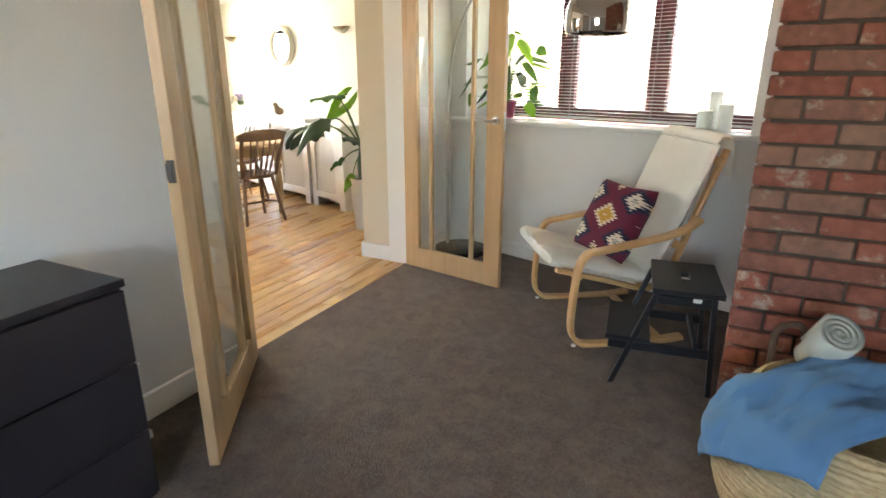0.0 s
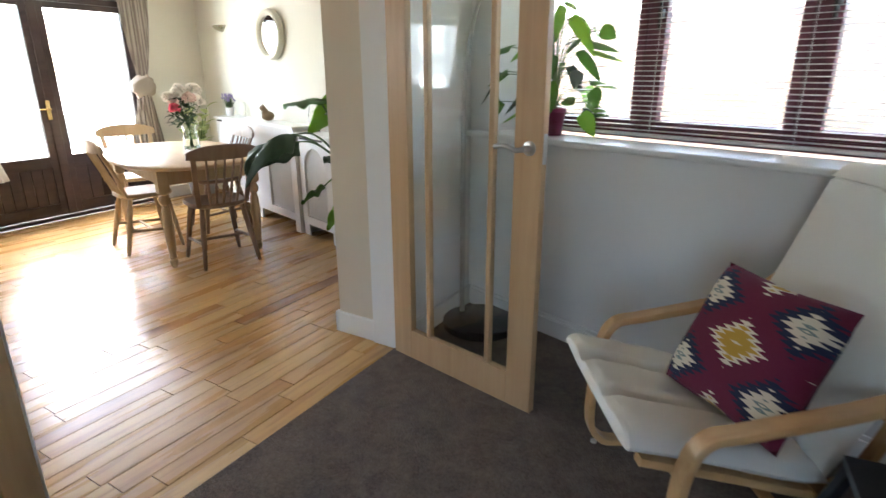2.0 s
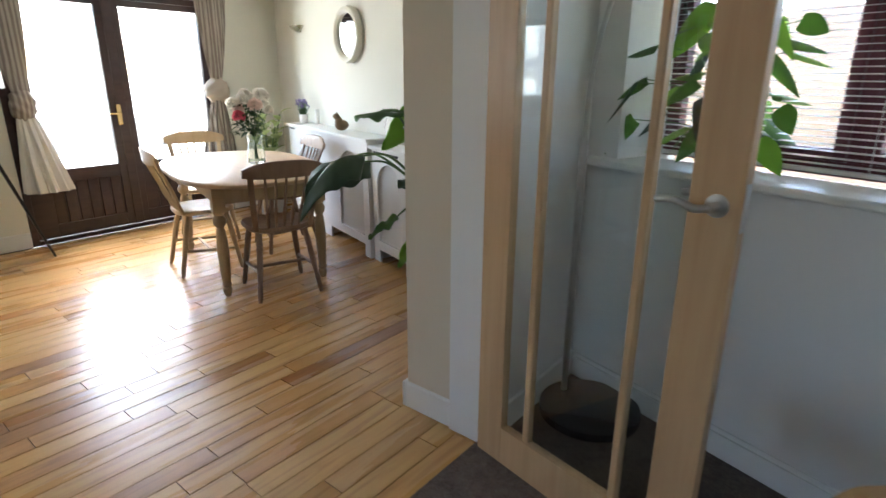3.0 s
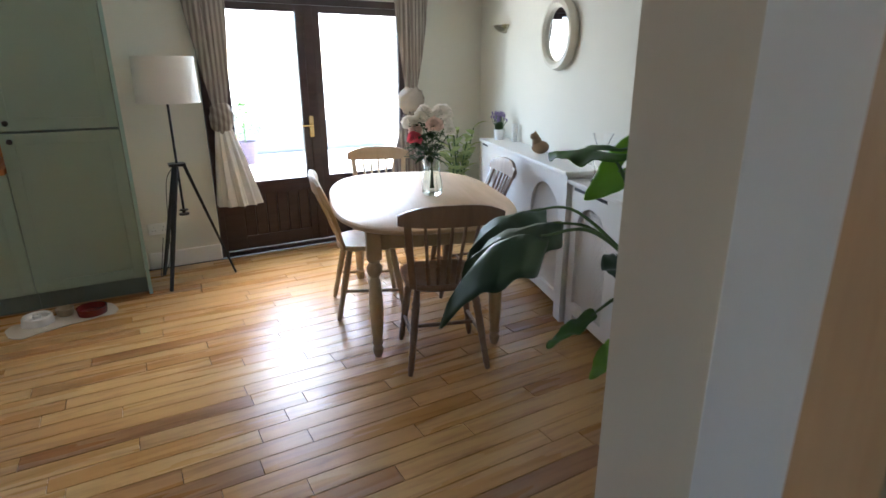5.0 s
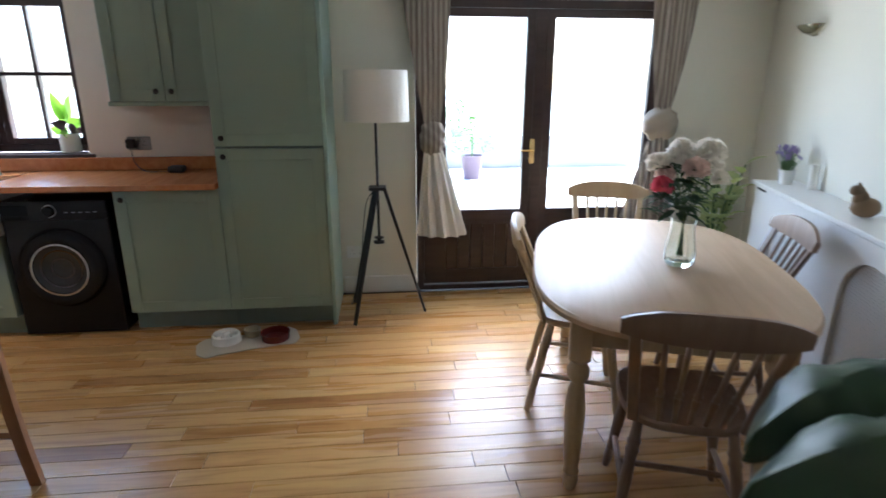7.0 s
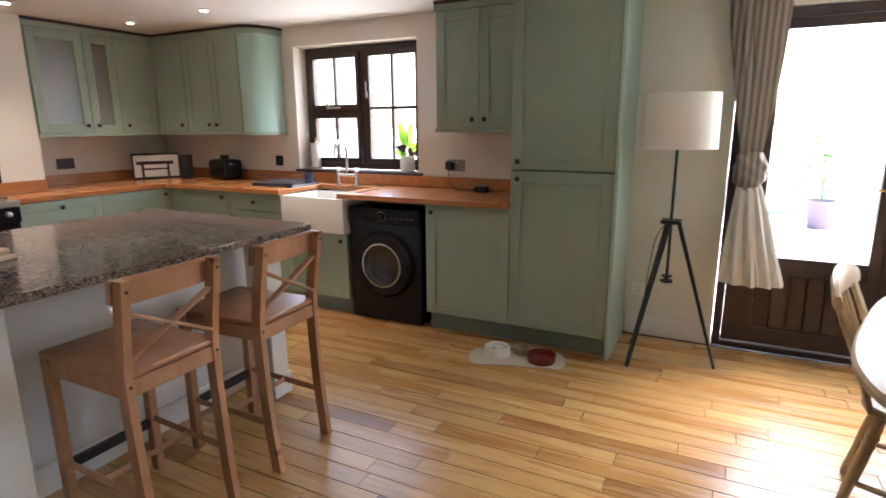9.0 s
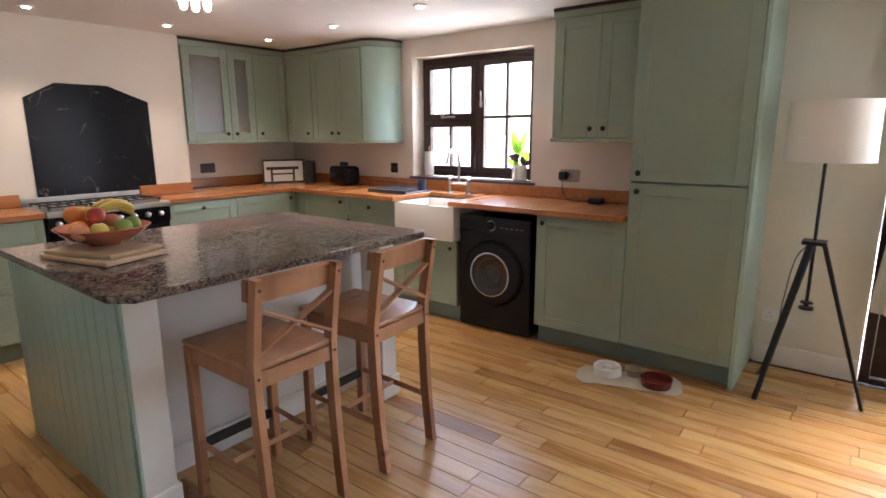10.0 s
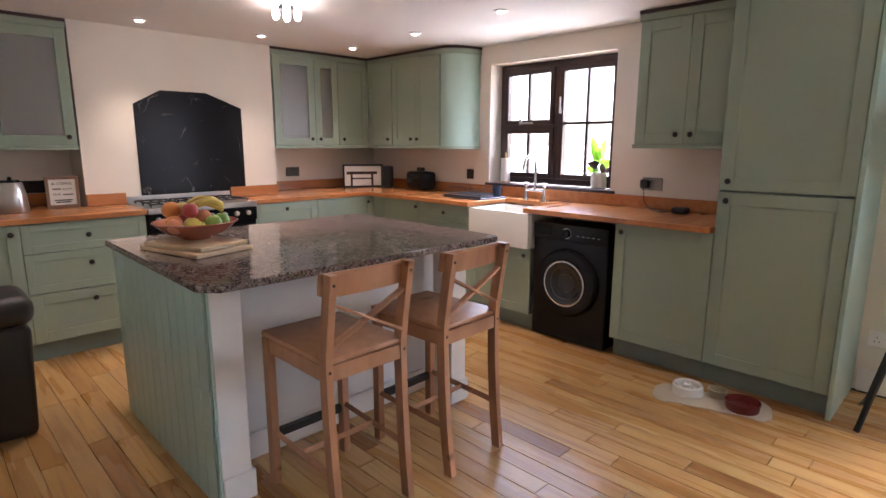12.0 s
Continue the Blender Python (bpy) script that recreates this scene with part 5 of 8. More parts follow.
def big_leaf(attach, tip, width, up, mt, cup=0.1, droop=0.0, lab="", bow=0.12, lobe=0.12):
    """Heart-shaped blade: the stem meets it a quarter of the way down from its two lobes."""
    O = Vector((PX, PY, 0))
    at, tp = Vector(attach) - O, Vector(tip) - O
    mid = CRN.lerp(at, 0.6) + Vector((0, 0, bow))
    bm = bmesh.new()
    pts = arc([CRN, mid, at], 8)
    sweep(bm, pts, 0.0062, 8, taper=[1.4 - 0.8 * i / (len(pts) - 1) for i in range(len(pts))])
    part("stem", bm, M_STEM, ee, "", True)
    d = tp - at
    L = d.length
    side = d.cross(Vector(up)).normalized()
    nrm = side.cross(d).normalized()
    dn = d.normalized()
    bm = bmesh.new()
    lobes = []
    for sg in (-1, 1):
        rows_ = []
        for i in range(31):
            t = i / 30
            q = -lobe + (1 + lobe) * t
            inner = 0.0 if q > 0 else min(0.14, -q * 0.3)
            w = width * 0.5 * (math.sin(math.pi * min(1.0, 0.06 + 0.94 * t ** 0.72)) ** 0.72)
            w = max(w * (1 + 0.02 * math.sin(t * 41 + sg)), inner * width + 0.003)
            row = []
            for j in range(6):
                k = j / 5
                x = inner * width * (1 - k) + w * k
                zz = nrm * (cup * width * (k ** 1.6) * 0.8 + 0.012 * math.sin(t * 13 + sg) * k - 0.06 * width * abs(math.sin(t * 10 + k * 2)) * k * (1 - k) * 2)
                zz += nrm * (0.006 * math.sin(t * 23 + sg * 2 + j * 0.7) * k * k)
                row.append(bm.verts.new(at + dn * (L * q) - Vector((0, 0, 1)) * droop * L * max(q, 0) ** 2 + side * sg * x + zz))
            rows_.append(row)
        for p, q in zip(rows_, rows_[1:]):
            for j in range(5):
                bm.faces.new((p[j], p[j + 1], q[j + 1], q[j]) if sg > 0 else (p[j], q[j], q[j + 1], p[j + 1]))
    bmesh.ops.remove_doubles(bm, verts=bm.verts, dist=0.0008)
    lf = part("leaf", bm, mt, ee, lab, True)
    m = lf.modifiers.new("thick", "SOLIDIFY")
    m.thickness = 0.002


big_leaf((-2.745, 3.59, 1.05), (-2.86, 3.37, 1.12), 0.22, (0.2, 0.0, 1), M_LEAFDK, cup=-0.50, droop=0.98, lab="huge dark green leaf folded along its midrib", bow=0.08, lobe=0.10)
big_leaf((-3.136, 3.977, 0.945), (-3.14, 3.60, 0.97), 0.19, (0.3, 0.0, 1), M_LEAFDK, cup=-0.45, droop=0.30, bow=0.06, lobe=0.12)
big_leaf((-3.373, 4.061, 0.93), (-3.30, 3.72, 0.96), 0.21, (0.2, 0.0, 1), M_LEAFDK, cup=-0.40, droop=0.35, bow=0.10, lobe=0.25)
big_leaf((-3.124, 4.144, 1.198), (-3.33, 4.10, 1.185), 0.19, (0.10, -0.20, 0.97), M_LEAF, cup=-0.10, droop=0.08, lobe=0.72)
# this blade's brighter green carries the light that falls on it from behind
big_leaf((-3.20, 4.36, 1.09), (-3.30, 4.29, 0.96), 0.17, (0.55, -0.75, 0.25), M_LEAFLT, cup=0.06, lobe=1.25, lab="leaf coloured bright green for the light from behind")
big_leaf((-2.70, 4.08, 1.16), (-2.56, 3.98, 1.19), 0.13, (0.3, -0.6, 0.5), M_LEAF)
big_leaf((-2.93, 4.10, 0.85), (-2.70, 3.98, 0.82), 0.14, (0, 0, 1), M_LEAFDK, bow=0.03, cup=-0.1)
big_leaf((-2.889, 3.95, 0.672), (-2.875, 3.748, 0.615), 0.055, (0.3, -0.6, 0.5), M_LEAF, bow=0.02)
big_leaf((-2.93, 4.14, 0.50), (-2.96, 4.05, 0.36), 0.08, (0.4, -0.6, 0.4), M_LEAFLT, bow=0.02)

# small things on the cover
lv = thing("lavender_pot", at_w(-6.80, 3.54, 0.936), 0, "purple lavender in a small white pot on the radiator cover", "plant")
bm = bmesh.new()
lathe(bm, [(0.0, 0), (0.036, 0), (0.046, 0.085), (0.042, 0.085), (0.038, 0.07), (0, 0.07)], seg=20)
part("pot", bm, M_CERAMIC, lv, "", True)
bm = bmesh.new()
bm2 = bmesh.new()
for i in range(60):
    a, r = rnd.uniform(0, 6.28), rnd.uniform(0.0, 0.06)
    top = Vector((r * math.cos(a) * 1.2, r * math.sin(a) * 1.2, 0.15 + rnd.uniform(0, 0.07)))
    sweep(bm, [(r * 0.4 * math.cos(a), r * 0.4 * math.sin(a), 0.07), top], 0.0015, 4)
    ball(bm2, top, 0.0065, (1, 1, 1.9), 6, 5)
    leaf(bm, (r * 0.6 * math.cos(a), r * 0.6 * math.sin(a), 0.09), (r * math.cos(a + 1), r * math.sin(a + 1), 0.15), 0.008, n=3)
part("stalk", bm, M_STEM, lv)
part("blossom", bm2, painted("lavender_purple", (0.27, 0.21, 0.38), 0.7, 0.3, 60, 0.3), lv, "purple blossom")
ct = thing("pottery_cat_figure", at_w(-5.91, 3.53, 0.936), 60, "small brown pottery animal figure on the radiator cover", "ornament")
bm = bmesh.new()
ball(bm, (0.012, 0, 0.046), 0.048, (1.25, 0.85, 0.95), 16, 12)
ball(bm, (-0.012, 0, 0.078), 0.034, (1.0, 0.8, 1.3), 14, 10)
ball(bm, (-0.030, 0, 0.118), 0.027, (1.15, 0.9, 0.95), 14, 10)
for s in (-1, 1):
    rod(bm, (-0.026, s * 0.014, 0.132), (-0.024, s * 0.018, 0.156), 0.009, 0.001, 8)
part("figure", bm, painted("brown_pottery", (0.22, 0.14, 0.07), 0.45, 0.25, 30, 0.2), ct, "", True)
vase_glass("glass_vase", at_w(-5.05, 3.54, 0.891), [(0.0, 0), (0.045, 0), (0.05, 0.01), (0.028, 0.05), (0.045, 0.13), (0.030, 0.21), (0.055, 0.27), (0.052, 0.27), (0.027, 0.21), (0.042, 0.13), (0.025, 0.05), (0.0, 0.03)], "clear glass waisted vase on the narrow white cabinet", tint=(1, 1, 1))
bm = bmesh.new()
lathe(bm, [(0, 0), (0.022, 0), (0.022, 0.14), (0, 0.145)], at_w(-6.62, 3.61, 0.936), seg=16)
tagged(part("white_candle", bm, mat("candle_wax", (0.80, 0.78, 0.72), 0.5), smooth=True), "white pillar candle on the radiator cover", "candle")

vp = thing("variegated_plant", (-5.82, 5.20, 0), 0, "variegated rubber plant in a pot in the corner behind the table", "plant")
bm = bmesh.new()
lathe(bm, [(0.0, 0), (0.12, 0), (0.16, 0.30), (0.15, 0.30), (0.14, 0.27), (0, 0.27)], seg=24)
part("pot", bm, painted("grey_pot", (0.3, 0.29, 0.27), 0.6, 0.1), vp, "", True)
bm = bmesh.new()
bm2 = bmesh.new()
for i in range(7):
    a = i * 0.9
    top = Vector((0.13 * math.cos(a), 0.13 * math.sin(a), 0.90 + 0.14 * math.sin(i * 2.2)))
    sp = arc([(0, 0, 0.25), (top.x * 0.4, top.y * 0.4, 0.65), top], 6)
    sweep(bm, sp, 0.006, 6)
    for j in range(4, len(sp)):
        aa = j * 2.1 + i
        leaf(bm2, sp[j], sp[j] + Vector((0.13 * math.cos(aa), 0.12 * math.sin(aa), 0.08)), 0.075, n=6, droop=0.15)
part("stalk", bm, M_STEM, vp)
part("foliage", bm2, M_VARI, vp, "green leaves with cream margins", True)

# tripod floor lamp
fl = thing("floor_lamp", (-5.95, 2.96, 0), 0, "black wooden tripod floor lamp with white drum shade", "floor lamp")
top = Vector((0, -0.02, 0.86))
for fx, fy in ((0.19, -0.18), (0.0, 0.29), (-0.20, -0.20)):
    bm = bmesh.new()
    a, b = Vector((fx * 0.12, fy * 0.12, 0.855)), Vector((fx, fy, 0.0))
    sweep(bm, [b, a], 0.0, flat=(0.034, 0.020), taper=[0.75, 1.1])
    part("leg", bm, M_BLACKPAINT, fl)
bm = bmesh.new()
box(bm, -0.055, 0.055, -0.065, 0.045, 0.855, 0.875, 0.004)
part("hub", bm, M_BLACKPAINT, fl)
bm = bmesh.new()
rod(bm, (0, -0.01, 0.50), (0, -0.01, 1.30), 0.0085)
part("pole", bm, M_BLACKPAINT, fl, "", True)
bm = bmesh.new()
lathe(bm, [(0, 0.50), (0.035, 0.50), (0.035, 0.512), (0.012, 0.515), (0.012, 0.53), (0.03, 0.533), (0.03, 0.54), (0, 0.545)], (0, -0.01, 0), seg=18)
part("clamp_knob", bm, M_BLACKPAINT, fl, "", True)
bm = bmesh.new()
rs = [[bm.verts.new((r_ * math.cos(2 * math.pi * i / 48), r_ * math.sin(2 * math.pi * i / 48), z_)) for i in range(48)] for r_, z_ in ((0.200, 1.285), (0.193, 1.585), (0.190, 1.585), (0.197, 1.285))]
for p, q in zip(rs, rs[1:] + rs[:1]):
    for i in range(48):
        bm.faces.new((p[i], p[(i + 1) % 48], q[(i + 1) % 48], q[i]))
M_SHADE = mat("white_lampshade_fabric", (0.80, 0.77, 0.70), 0.8, 0.0, Transmission_Weight=0.0)
t_, b_ = nodes(M_SHADE)
nz = add(t_, "ShaderNodeTexNoise", Scale=1.0, Detail=3.0)
t_.links.new(coords(t_, (300, 300, 300)), nz.inputs["Vector"])
bump(t_, b_, nz.outputs[0], 0.2, 0.002)
part("shade", bm, M_SHADE, fl, "white fabric drum shade", True)
bm = bmesh.new()
sweep(bm, arc([(0, -0.03, 0.86), (-0.04, -0.09, 0.75), (0.0, -0.12, 0.5), (-0.03, -0.13, 0.3), (0.01, -0.16, 0.15), (-0.12, -0.22, 0.02), (-0.36, -0.2, 0.04), (-0.39, -0.16, 0.25)], 6), 0.003, 5)
part("cable", bm, M_BLACKMAT, fl)

# curtains
M_CURT = painted("linen_curtain", (0.34, 0.28, 0.23), 0.9, 0.12, 200, 0.2)
t_, b_ = nodes(M_CURT)
wv_ = add(t_, "ShaderNodeTexWave", Scale=9.0, Distortion=0.6)
wv_.bands_direction = "Y"
t_.links.new(coords(t_), wv_.inputs["Vector"])
t_.links.new(ramp(t_, wv_.outputs["Fac"], [(0.3, (0.20, 0.165, 0.135)), (0.7, (0.36, 0.32, 0.27))]), b_.inputs["Base Color"])
M_KNOT = painted("curtain_knot_linen", (0.42, 0.36, 0.29), 0.9, 0.1, 200, 0.2)
M_LINING = painted("curtain_lining", (0.72, 0.70, 0.65), 0.85, 0.04, 200, 0.1)


def curtain(y, label, knot_z, flare, s, zbot, mt_low, kw, mt_knot):
    t = thing("curtain", (-6.27, y, 0), 0, label, "curtain")
    def tube_of(levels, folds, name, mt, seed):
        bm = bmesh.new()
        n = 72
        rings = []
        for z, cy, wy, wx, amp in levels:
            ring = []
            for i in range(n):
                a = 2 * math.pi * i / n
                k = 1 + amp * math.sin(folds * a + seed + z * 0.8) + amp * 0.4 * math.sin(folds * 2.3 * a + z * 3)
                ring.append(bm.verts.new((wx * math.cos(a) * k, cy + wy * math.sin(a) * k, z)))
            rings.append(ring)
        for p, q in zip(rings, rings[1:]):
            for i in range(n):
                bm.faces.new((p[i], p[(i + 1) % n], q[(i + 1) % n], q[i]))
        bm.faces.new(rings[0][::-1])
        bm.faces.new(rings[-1])
        return part(name, bm, mt, t, "", True)
    up = []
    for i in range(13):
        k = i / 12
        z = 2.12 + (knot_z + 0.07 - 2.12) * k
        up.append((z, -s * 0.03 * (1 - k), 0.13 - 0.085 * k ** 1.6, 0.055 - 0.015 * k, 0.20 - 0.08 * k))
    tube_of(up, 11, "upper_drape", M_CURT, 0.3)
    lo = []
    for i in range(11):
        k = i / 10
        z = knot_z - 0.05 + (zbot - knot_z + 0.05) * k
        lo.append((z, flare * k, 0.05 + 0.10 * k ** 0.8, 0.04 + 0.05 * k, 0.10 + 0.12 * k))
    tube_of(lo, 10, "lower_drape", mt_low, 1.3)
    bm = bmesh.new()
    o = bmesh.ops.create_uvsphere(bm, u_segments=40, v_segments=28, radius=1.0)
    for v in o["verts"]:
        c = v.co.copy()
        f_ = 1 + 0.12 * noise.noise(c * 2.0 + Vector((y, 0, 0))) + 0.05 * math.sin(c.z * 11 + c.y * 6 * s)
        v.co = Vector((c.x * 0.075 * f_, c.y * kw * f_, knot_z + c.z * 0.13 * f_))
    part("knot", bm, mt_knot, t, "knotted middle of the curtain", True)
    return t


curtain(3.335, "beige linen curtain tied in a big knot by the floor lamp", 1.15, 0.07, 1, 0.46, M_LINING, 0.09, M_CURT)
curtain(4.97, "beige linen curtain tied in a big knot near the corner", 1.235, -0.04, -1, 0.55, M_CURT, 0.13, M_KNOT)
bm = bmesh.new()
rod(bm, (-6.27, 3.05, 2.15), (-6.27, 5.35, 2.15), 0.014)
tagged(part("curtain_pole", bm, M_DARKWOOD, smooth=True), "dark curtain pole above the patio doors", "curtain pole")

# ---- sitting room ----
def bent(bm, pts, y0, y1, th):
    """A bent-wood strip: path in the local xz plane, from y0 to y1 wide."""
    pts = [Vector((x, 0, z)) for x, z in pts]
    pts = arc(pts, 6)
    rings = []
    for i, p in enumerate(pts):
        d = (pts[min(i + 1, len(pts) - 1)] - pts[max(i - 1, 0)]).normalized()
        nrm = Vector((-d.z, 0, d.x)) * th / 2
        e = 0.004
        ring = [bm.verts.new(Vector((q.x, y, q.z))) for y, q in ((y0 + e, p + nrm), (y1 - e, p + nrm), (y1, p + nrm * 0.5), (y1, p - nrm * 0.5), (y1 - e, p - nrm), (y0 + e, p - nrm), (y0, p - nrm * 0.5), (y0, p + nrm * 0.5))]
        rings.append(ring)
    for p, q in zip(rings, rings[1:]):
        for i in range(8):
            bm.faces.new((p[i], p[(i + 1) % 8], q[(i + 1) % 8], q[i]))
    bm.faces.new(rings[0][::-1])
    bm.faces.new(rings[-1])


M_CANVAS = painted("off_white_canvas", (0.74, 0.71, 0.64), 0.9, 0.05, 260, 0.25)
FACE = math.degrees(math.atan2(-0.545, -0.84))
ch = thing("bentwood_armchair", (-0.725, 2.94, 0), FACE, "bentwood armchair with quilted off-white cushion by the window", "armchair")
for s in (-1, 1):
    bm = bmesh.new()
    bent(bm, [(-0.62, 0.03), (-0.45, 0.013), (-0.12, 0.013), (-0.03, 0.04), (0.005, 0.12), (0.0, 0.30), (-0.015, 0.44), (-0.06, 0.515), (-0.16, 0.535), (-0.42, 0.585), (-0.56, 0.625), (-0.64, 0.68)], s * 0.335 - 0.03, s * 0.335 + 0.03, 0.024)
    part("arm_loop", bm, M_BIRCH, ch, "birch arm and leg in one bent strip", True)
    bm = bmesh.new()
    bent(bm, [(0.08, 0.415), (-0.2, 0.345), (-0.40, 0.295), (-0.50, 0.33), (-0.57, 0.45), (-0.66, 0.72), (-0.77, 1.02)], s * 0.27 - 0.02, s * 0.27 + 0.02, 0.024)
    part("seat_rail", bm, M_BIRCH, ch, "", True)
    bm = bmesh.new()
    rod(bm, (-0.02, s * 0.335, 0.0), (-0.02, s * 0.335, 0.014), 0.012)
    part("foot_pad", bm, M_CERAMIC, ch)
for x, z in ((-0.03, 0.375), (-0.42, 0.30), (-0.58, 0.52), (-0.74, 0.96), (-0.50, 0.022)):
    bm = bmesh.new()
    boxm(bm, 0.045, 0.62, 0.018, pose(x, 0, z, 0, 0 if z < 0.4 else 70, 0), 0.004)
    part("cross_rail", bm, M_BIRCH, ch)


def quilt(path, width, th, name, label):
    bm = bmesh.new()
    pts = arc([Vector((x, 0, z)) for x, z in path], 7)
    ny = 36
    top, bot = [], []
    L = len(pts)
    for i, p in enumerate(pts):
        d = (pts[min(i + 1, L - 1)] - pts[max(i - 1, 0)]).normalized()
        nrm = Vector((d.z, 0, -d.x))
        e1 = min(1, i / 3, (L - 1 - i) / 3)
        a, b = [], []
        for j in range(ny + 1):
            v = -1 + 2 * j / ny
            e = max(0.0, 1 - abs(v) ** 6) ** 0.5 * (0.25 + 0.75 * math.sqrt(max(0, e1)))
            g = 1 - 0.55 * max(0, 1 - abs(abs(v) - 0.34) / 0.09) - 0.10 * math.exp(-((i % 9) - 4) ** 2 / 1.2)
            wob = 0.008 * noise.noise(Vector((i * 0.35, v * 3.0, 3.1))) + 0.004 * noise.noise(Vector((i * 0.9, v * 9.0, 1.1)))
            a.append(bm.verts.new(p + nrm * (th * 0.5 * e * g + wob) + Vector((0, v * width / 2, 0))))
            b.append(bm.verts.new(p - nrm * (th * 0.4 * e + 0.002) + Vector((0, v * width / 2, 0))))
        top.append(a)
        bot.append(b)
    for A, up in ((top, 1), (bot, 0)):
        for p, q in zip(A, A[1:]):
            for j in range(ny):
                bm.faces.new((p[j], p[j + 1], q[j + 1], q[j]))
    for i in range(L - 1):
        for j in (0, ny):
            bm.faces.new((top[i][j], top[i + 1][j], bot[i + 1][j], bot[i][j]))
    for i in (0, L - 1):
        for j in range(ny):
            bm.faces.new((top[i][j], top[i][j + 1], bot[i][j + 1], bot[i][j]))
    return part(name, bm, M_CANVAS, ch, label, True)


quilt([(0.125, 0.470), (0.09, 0.468), (-0.10, 0.425), (-0.30, 0.37), (-0.42, 0.345)], 0.60, 0.095, "seat_cushion", "quilted off-white seat cushion")
quilt([(-0.41, 0.34), (-0.475, 0.46), (-0.58, 0.70), (-0.69, 0.98), (-0.72, 1.045)], 0.58, -0.085, "back_cushion", "quilted off-white back cushion")
quilt([(-0.70, 1.05), (-0.75, 1.085), (-0.80, 1.05), (-0.81, 0.88)], 0.56, -0.05, "head_flap", "folded head end of the cushion")

# kilim cushion
M_KILIM = mat("kilim_weave", (0.2, 0.02, 0.05), 0.95)
t, b = nodes(M_KILIM)


def mth(t, op, a, b=0.0, c=None):
    n = t.nodes.new("ShaderNodeMath")
    n.operation = op
    for i, v in enumerate((a, b, c)):
        if v is None:
            continue
        if isinstance(v, (int, float)):
            n.inputs[i].default_value = v
        else:
            t.links.new(v, n.inputs[i])
    return n.outputs[0]


sx = t.nodes.new("ShaderNodeSeparateXYZ")
t.links.new(coords(t), sx.inputs[0])
U, V = sx.outputs[0], sx.outputs[2]
P = 0.148
saw = mth(t, "MULTIPLY", mth(t, "PINGPONG", mth(t, "MULTIPLY", V, 130.0), 1.0), 0.22)
pu = mth(t, "MULTIPLY", mth(t, "ADD", mth(t, "MULTIPLY", U, 0.78), V), 1 / (2 * P) * 1.32)
qv = mth(t, "MULTIPLY", mth(t, "SUBTRACT", mth(t, "MULTIPLY", U, 0.78), V), 1 / (2 * P) * 1.32)
pu = mth(t, "ADD", pu, 10.5)
qv = mth(t, "ADD", qv, 10.5)
d1_ = mth(t, "ABSOLUTE", mth(t, "SUBTRACT", mth(t, "FRACT", pu), 0.5))
d2_ = mth(t, "ABSOLUTE", mth(t, "SUBTRACT", mth(t, "FRACT", qv), 0.5))
dd = mth(t, "ADD", mth(t, "MULTIPLY", mth(t, "MAXIMUM", d1_, d2_), 2.0), saw)
par = mth(t, "MODULO", mth(t, "ADD", mth(t, "FLOOR", pu), mth(t, "FLOOR", qv)), 2.0)
RED, NAVY, CREAM, YEL = (0.115, 0.008, 0.028), (0.015, 0.018, 0.045), (0.60, 0.52, 0.38), (0.42, 0.25, 0.03)


def steps(stops):
    r = t.nodes.new("ShaderNodeValToRGB")
    r.color_ramp.interpolation = "CONSTANT"
    e = r.color_ramp.elements
    e[0].position, e[0].color = 0, (*stops[0][1], 1)
    e[1].position, e[1].color = stops[1][0], (*stops[1][1], 1)
    for p_, c_ in stops[2:]:
        e.new(p_).color = (*c_, 1)
    t.links.new(dd, r.inputs[0])
    return r.outputs[0]


ca = steps([(0, CREAM), (0.14, YEL), (0.56, CREAM), (0.72, RED)])
cb = steps([(0, CREAM), (0.12, (0.16, 0.20, 0.19)), (0.24, CREAM), (0.52, NAVY), (0.80, RED)])
t.links.new(mix(t, par, ca, cb), b.inputs["Base Color"])
nz = add(t, "ShaderNodeTexNoise", Scale=500.0, Detail=2.0)
t.links.new(coords(t), nz.inputs["Vector"])
bump(t, b, nz.outputs[0], 0.5, 0.003)
kc = new("kilim_cushion")
fwd = Vector((-0.84, -0.545, 0))
kc.matrix_world = Matrix.Translation((-0.432, 3.01, 0.631)) @ pose(0, 0, 0, 0, 0, -41) @ pose(0, 0, 0, -28, 0, 0)
tagged(kc, "maroon kilim cushion with stepped diamonds, leaning on the armchair back", "cushion")
bm = bmesh.new()
n = 22
fr, bk = [], []
for i in range(n + 1):
    A, B = [], []
    for j in range(n + 1):
        u, v = -1 + 2 * i / n, -1 + 2 * j / n
        e = (max(0, 1 - u ** 4) * max(0, 1 - v ** 4)) ** 0.45
        k = 1 - 0.07 * (1 - abs(u * v)) * (max(abs(u), abs(v)) ** 6)
        wob = 0.01 * noise.noise(Vector((u * 1.5, v * 1.5, 0.7)))
        A.append(bm.verts.new((u * 0.205 * k, -0.070 * e - wob * e, v * 0.205 * k)))
        B.append(bm.verts.new((u * 0.205 * k, 0.070 * e + 0.0004, v * 0.205 * k)))
    fr.append(A)
    bk.append(B)
for A in (fr, bk):
    for p, q in zip(A, A[1:]):
        for j in range(n):
            bm.faces.new((p[j], p[j + 1], q[j + 1], q[j]))
bmesh.ops.remove_doubles(bm, verts=bm.verts, dist=0.0012)
part("cushion_body", bm, M_KILIM, kc, "", True)

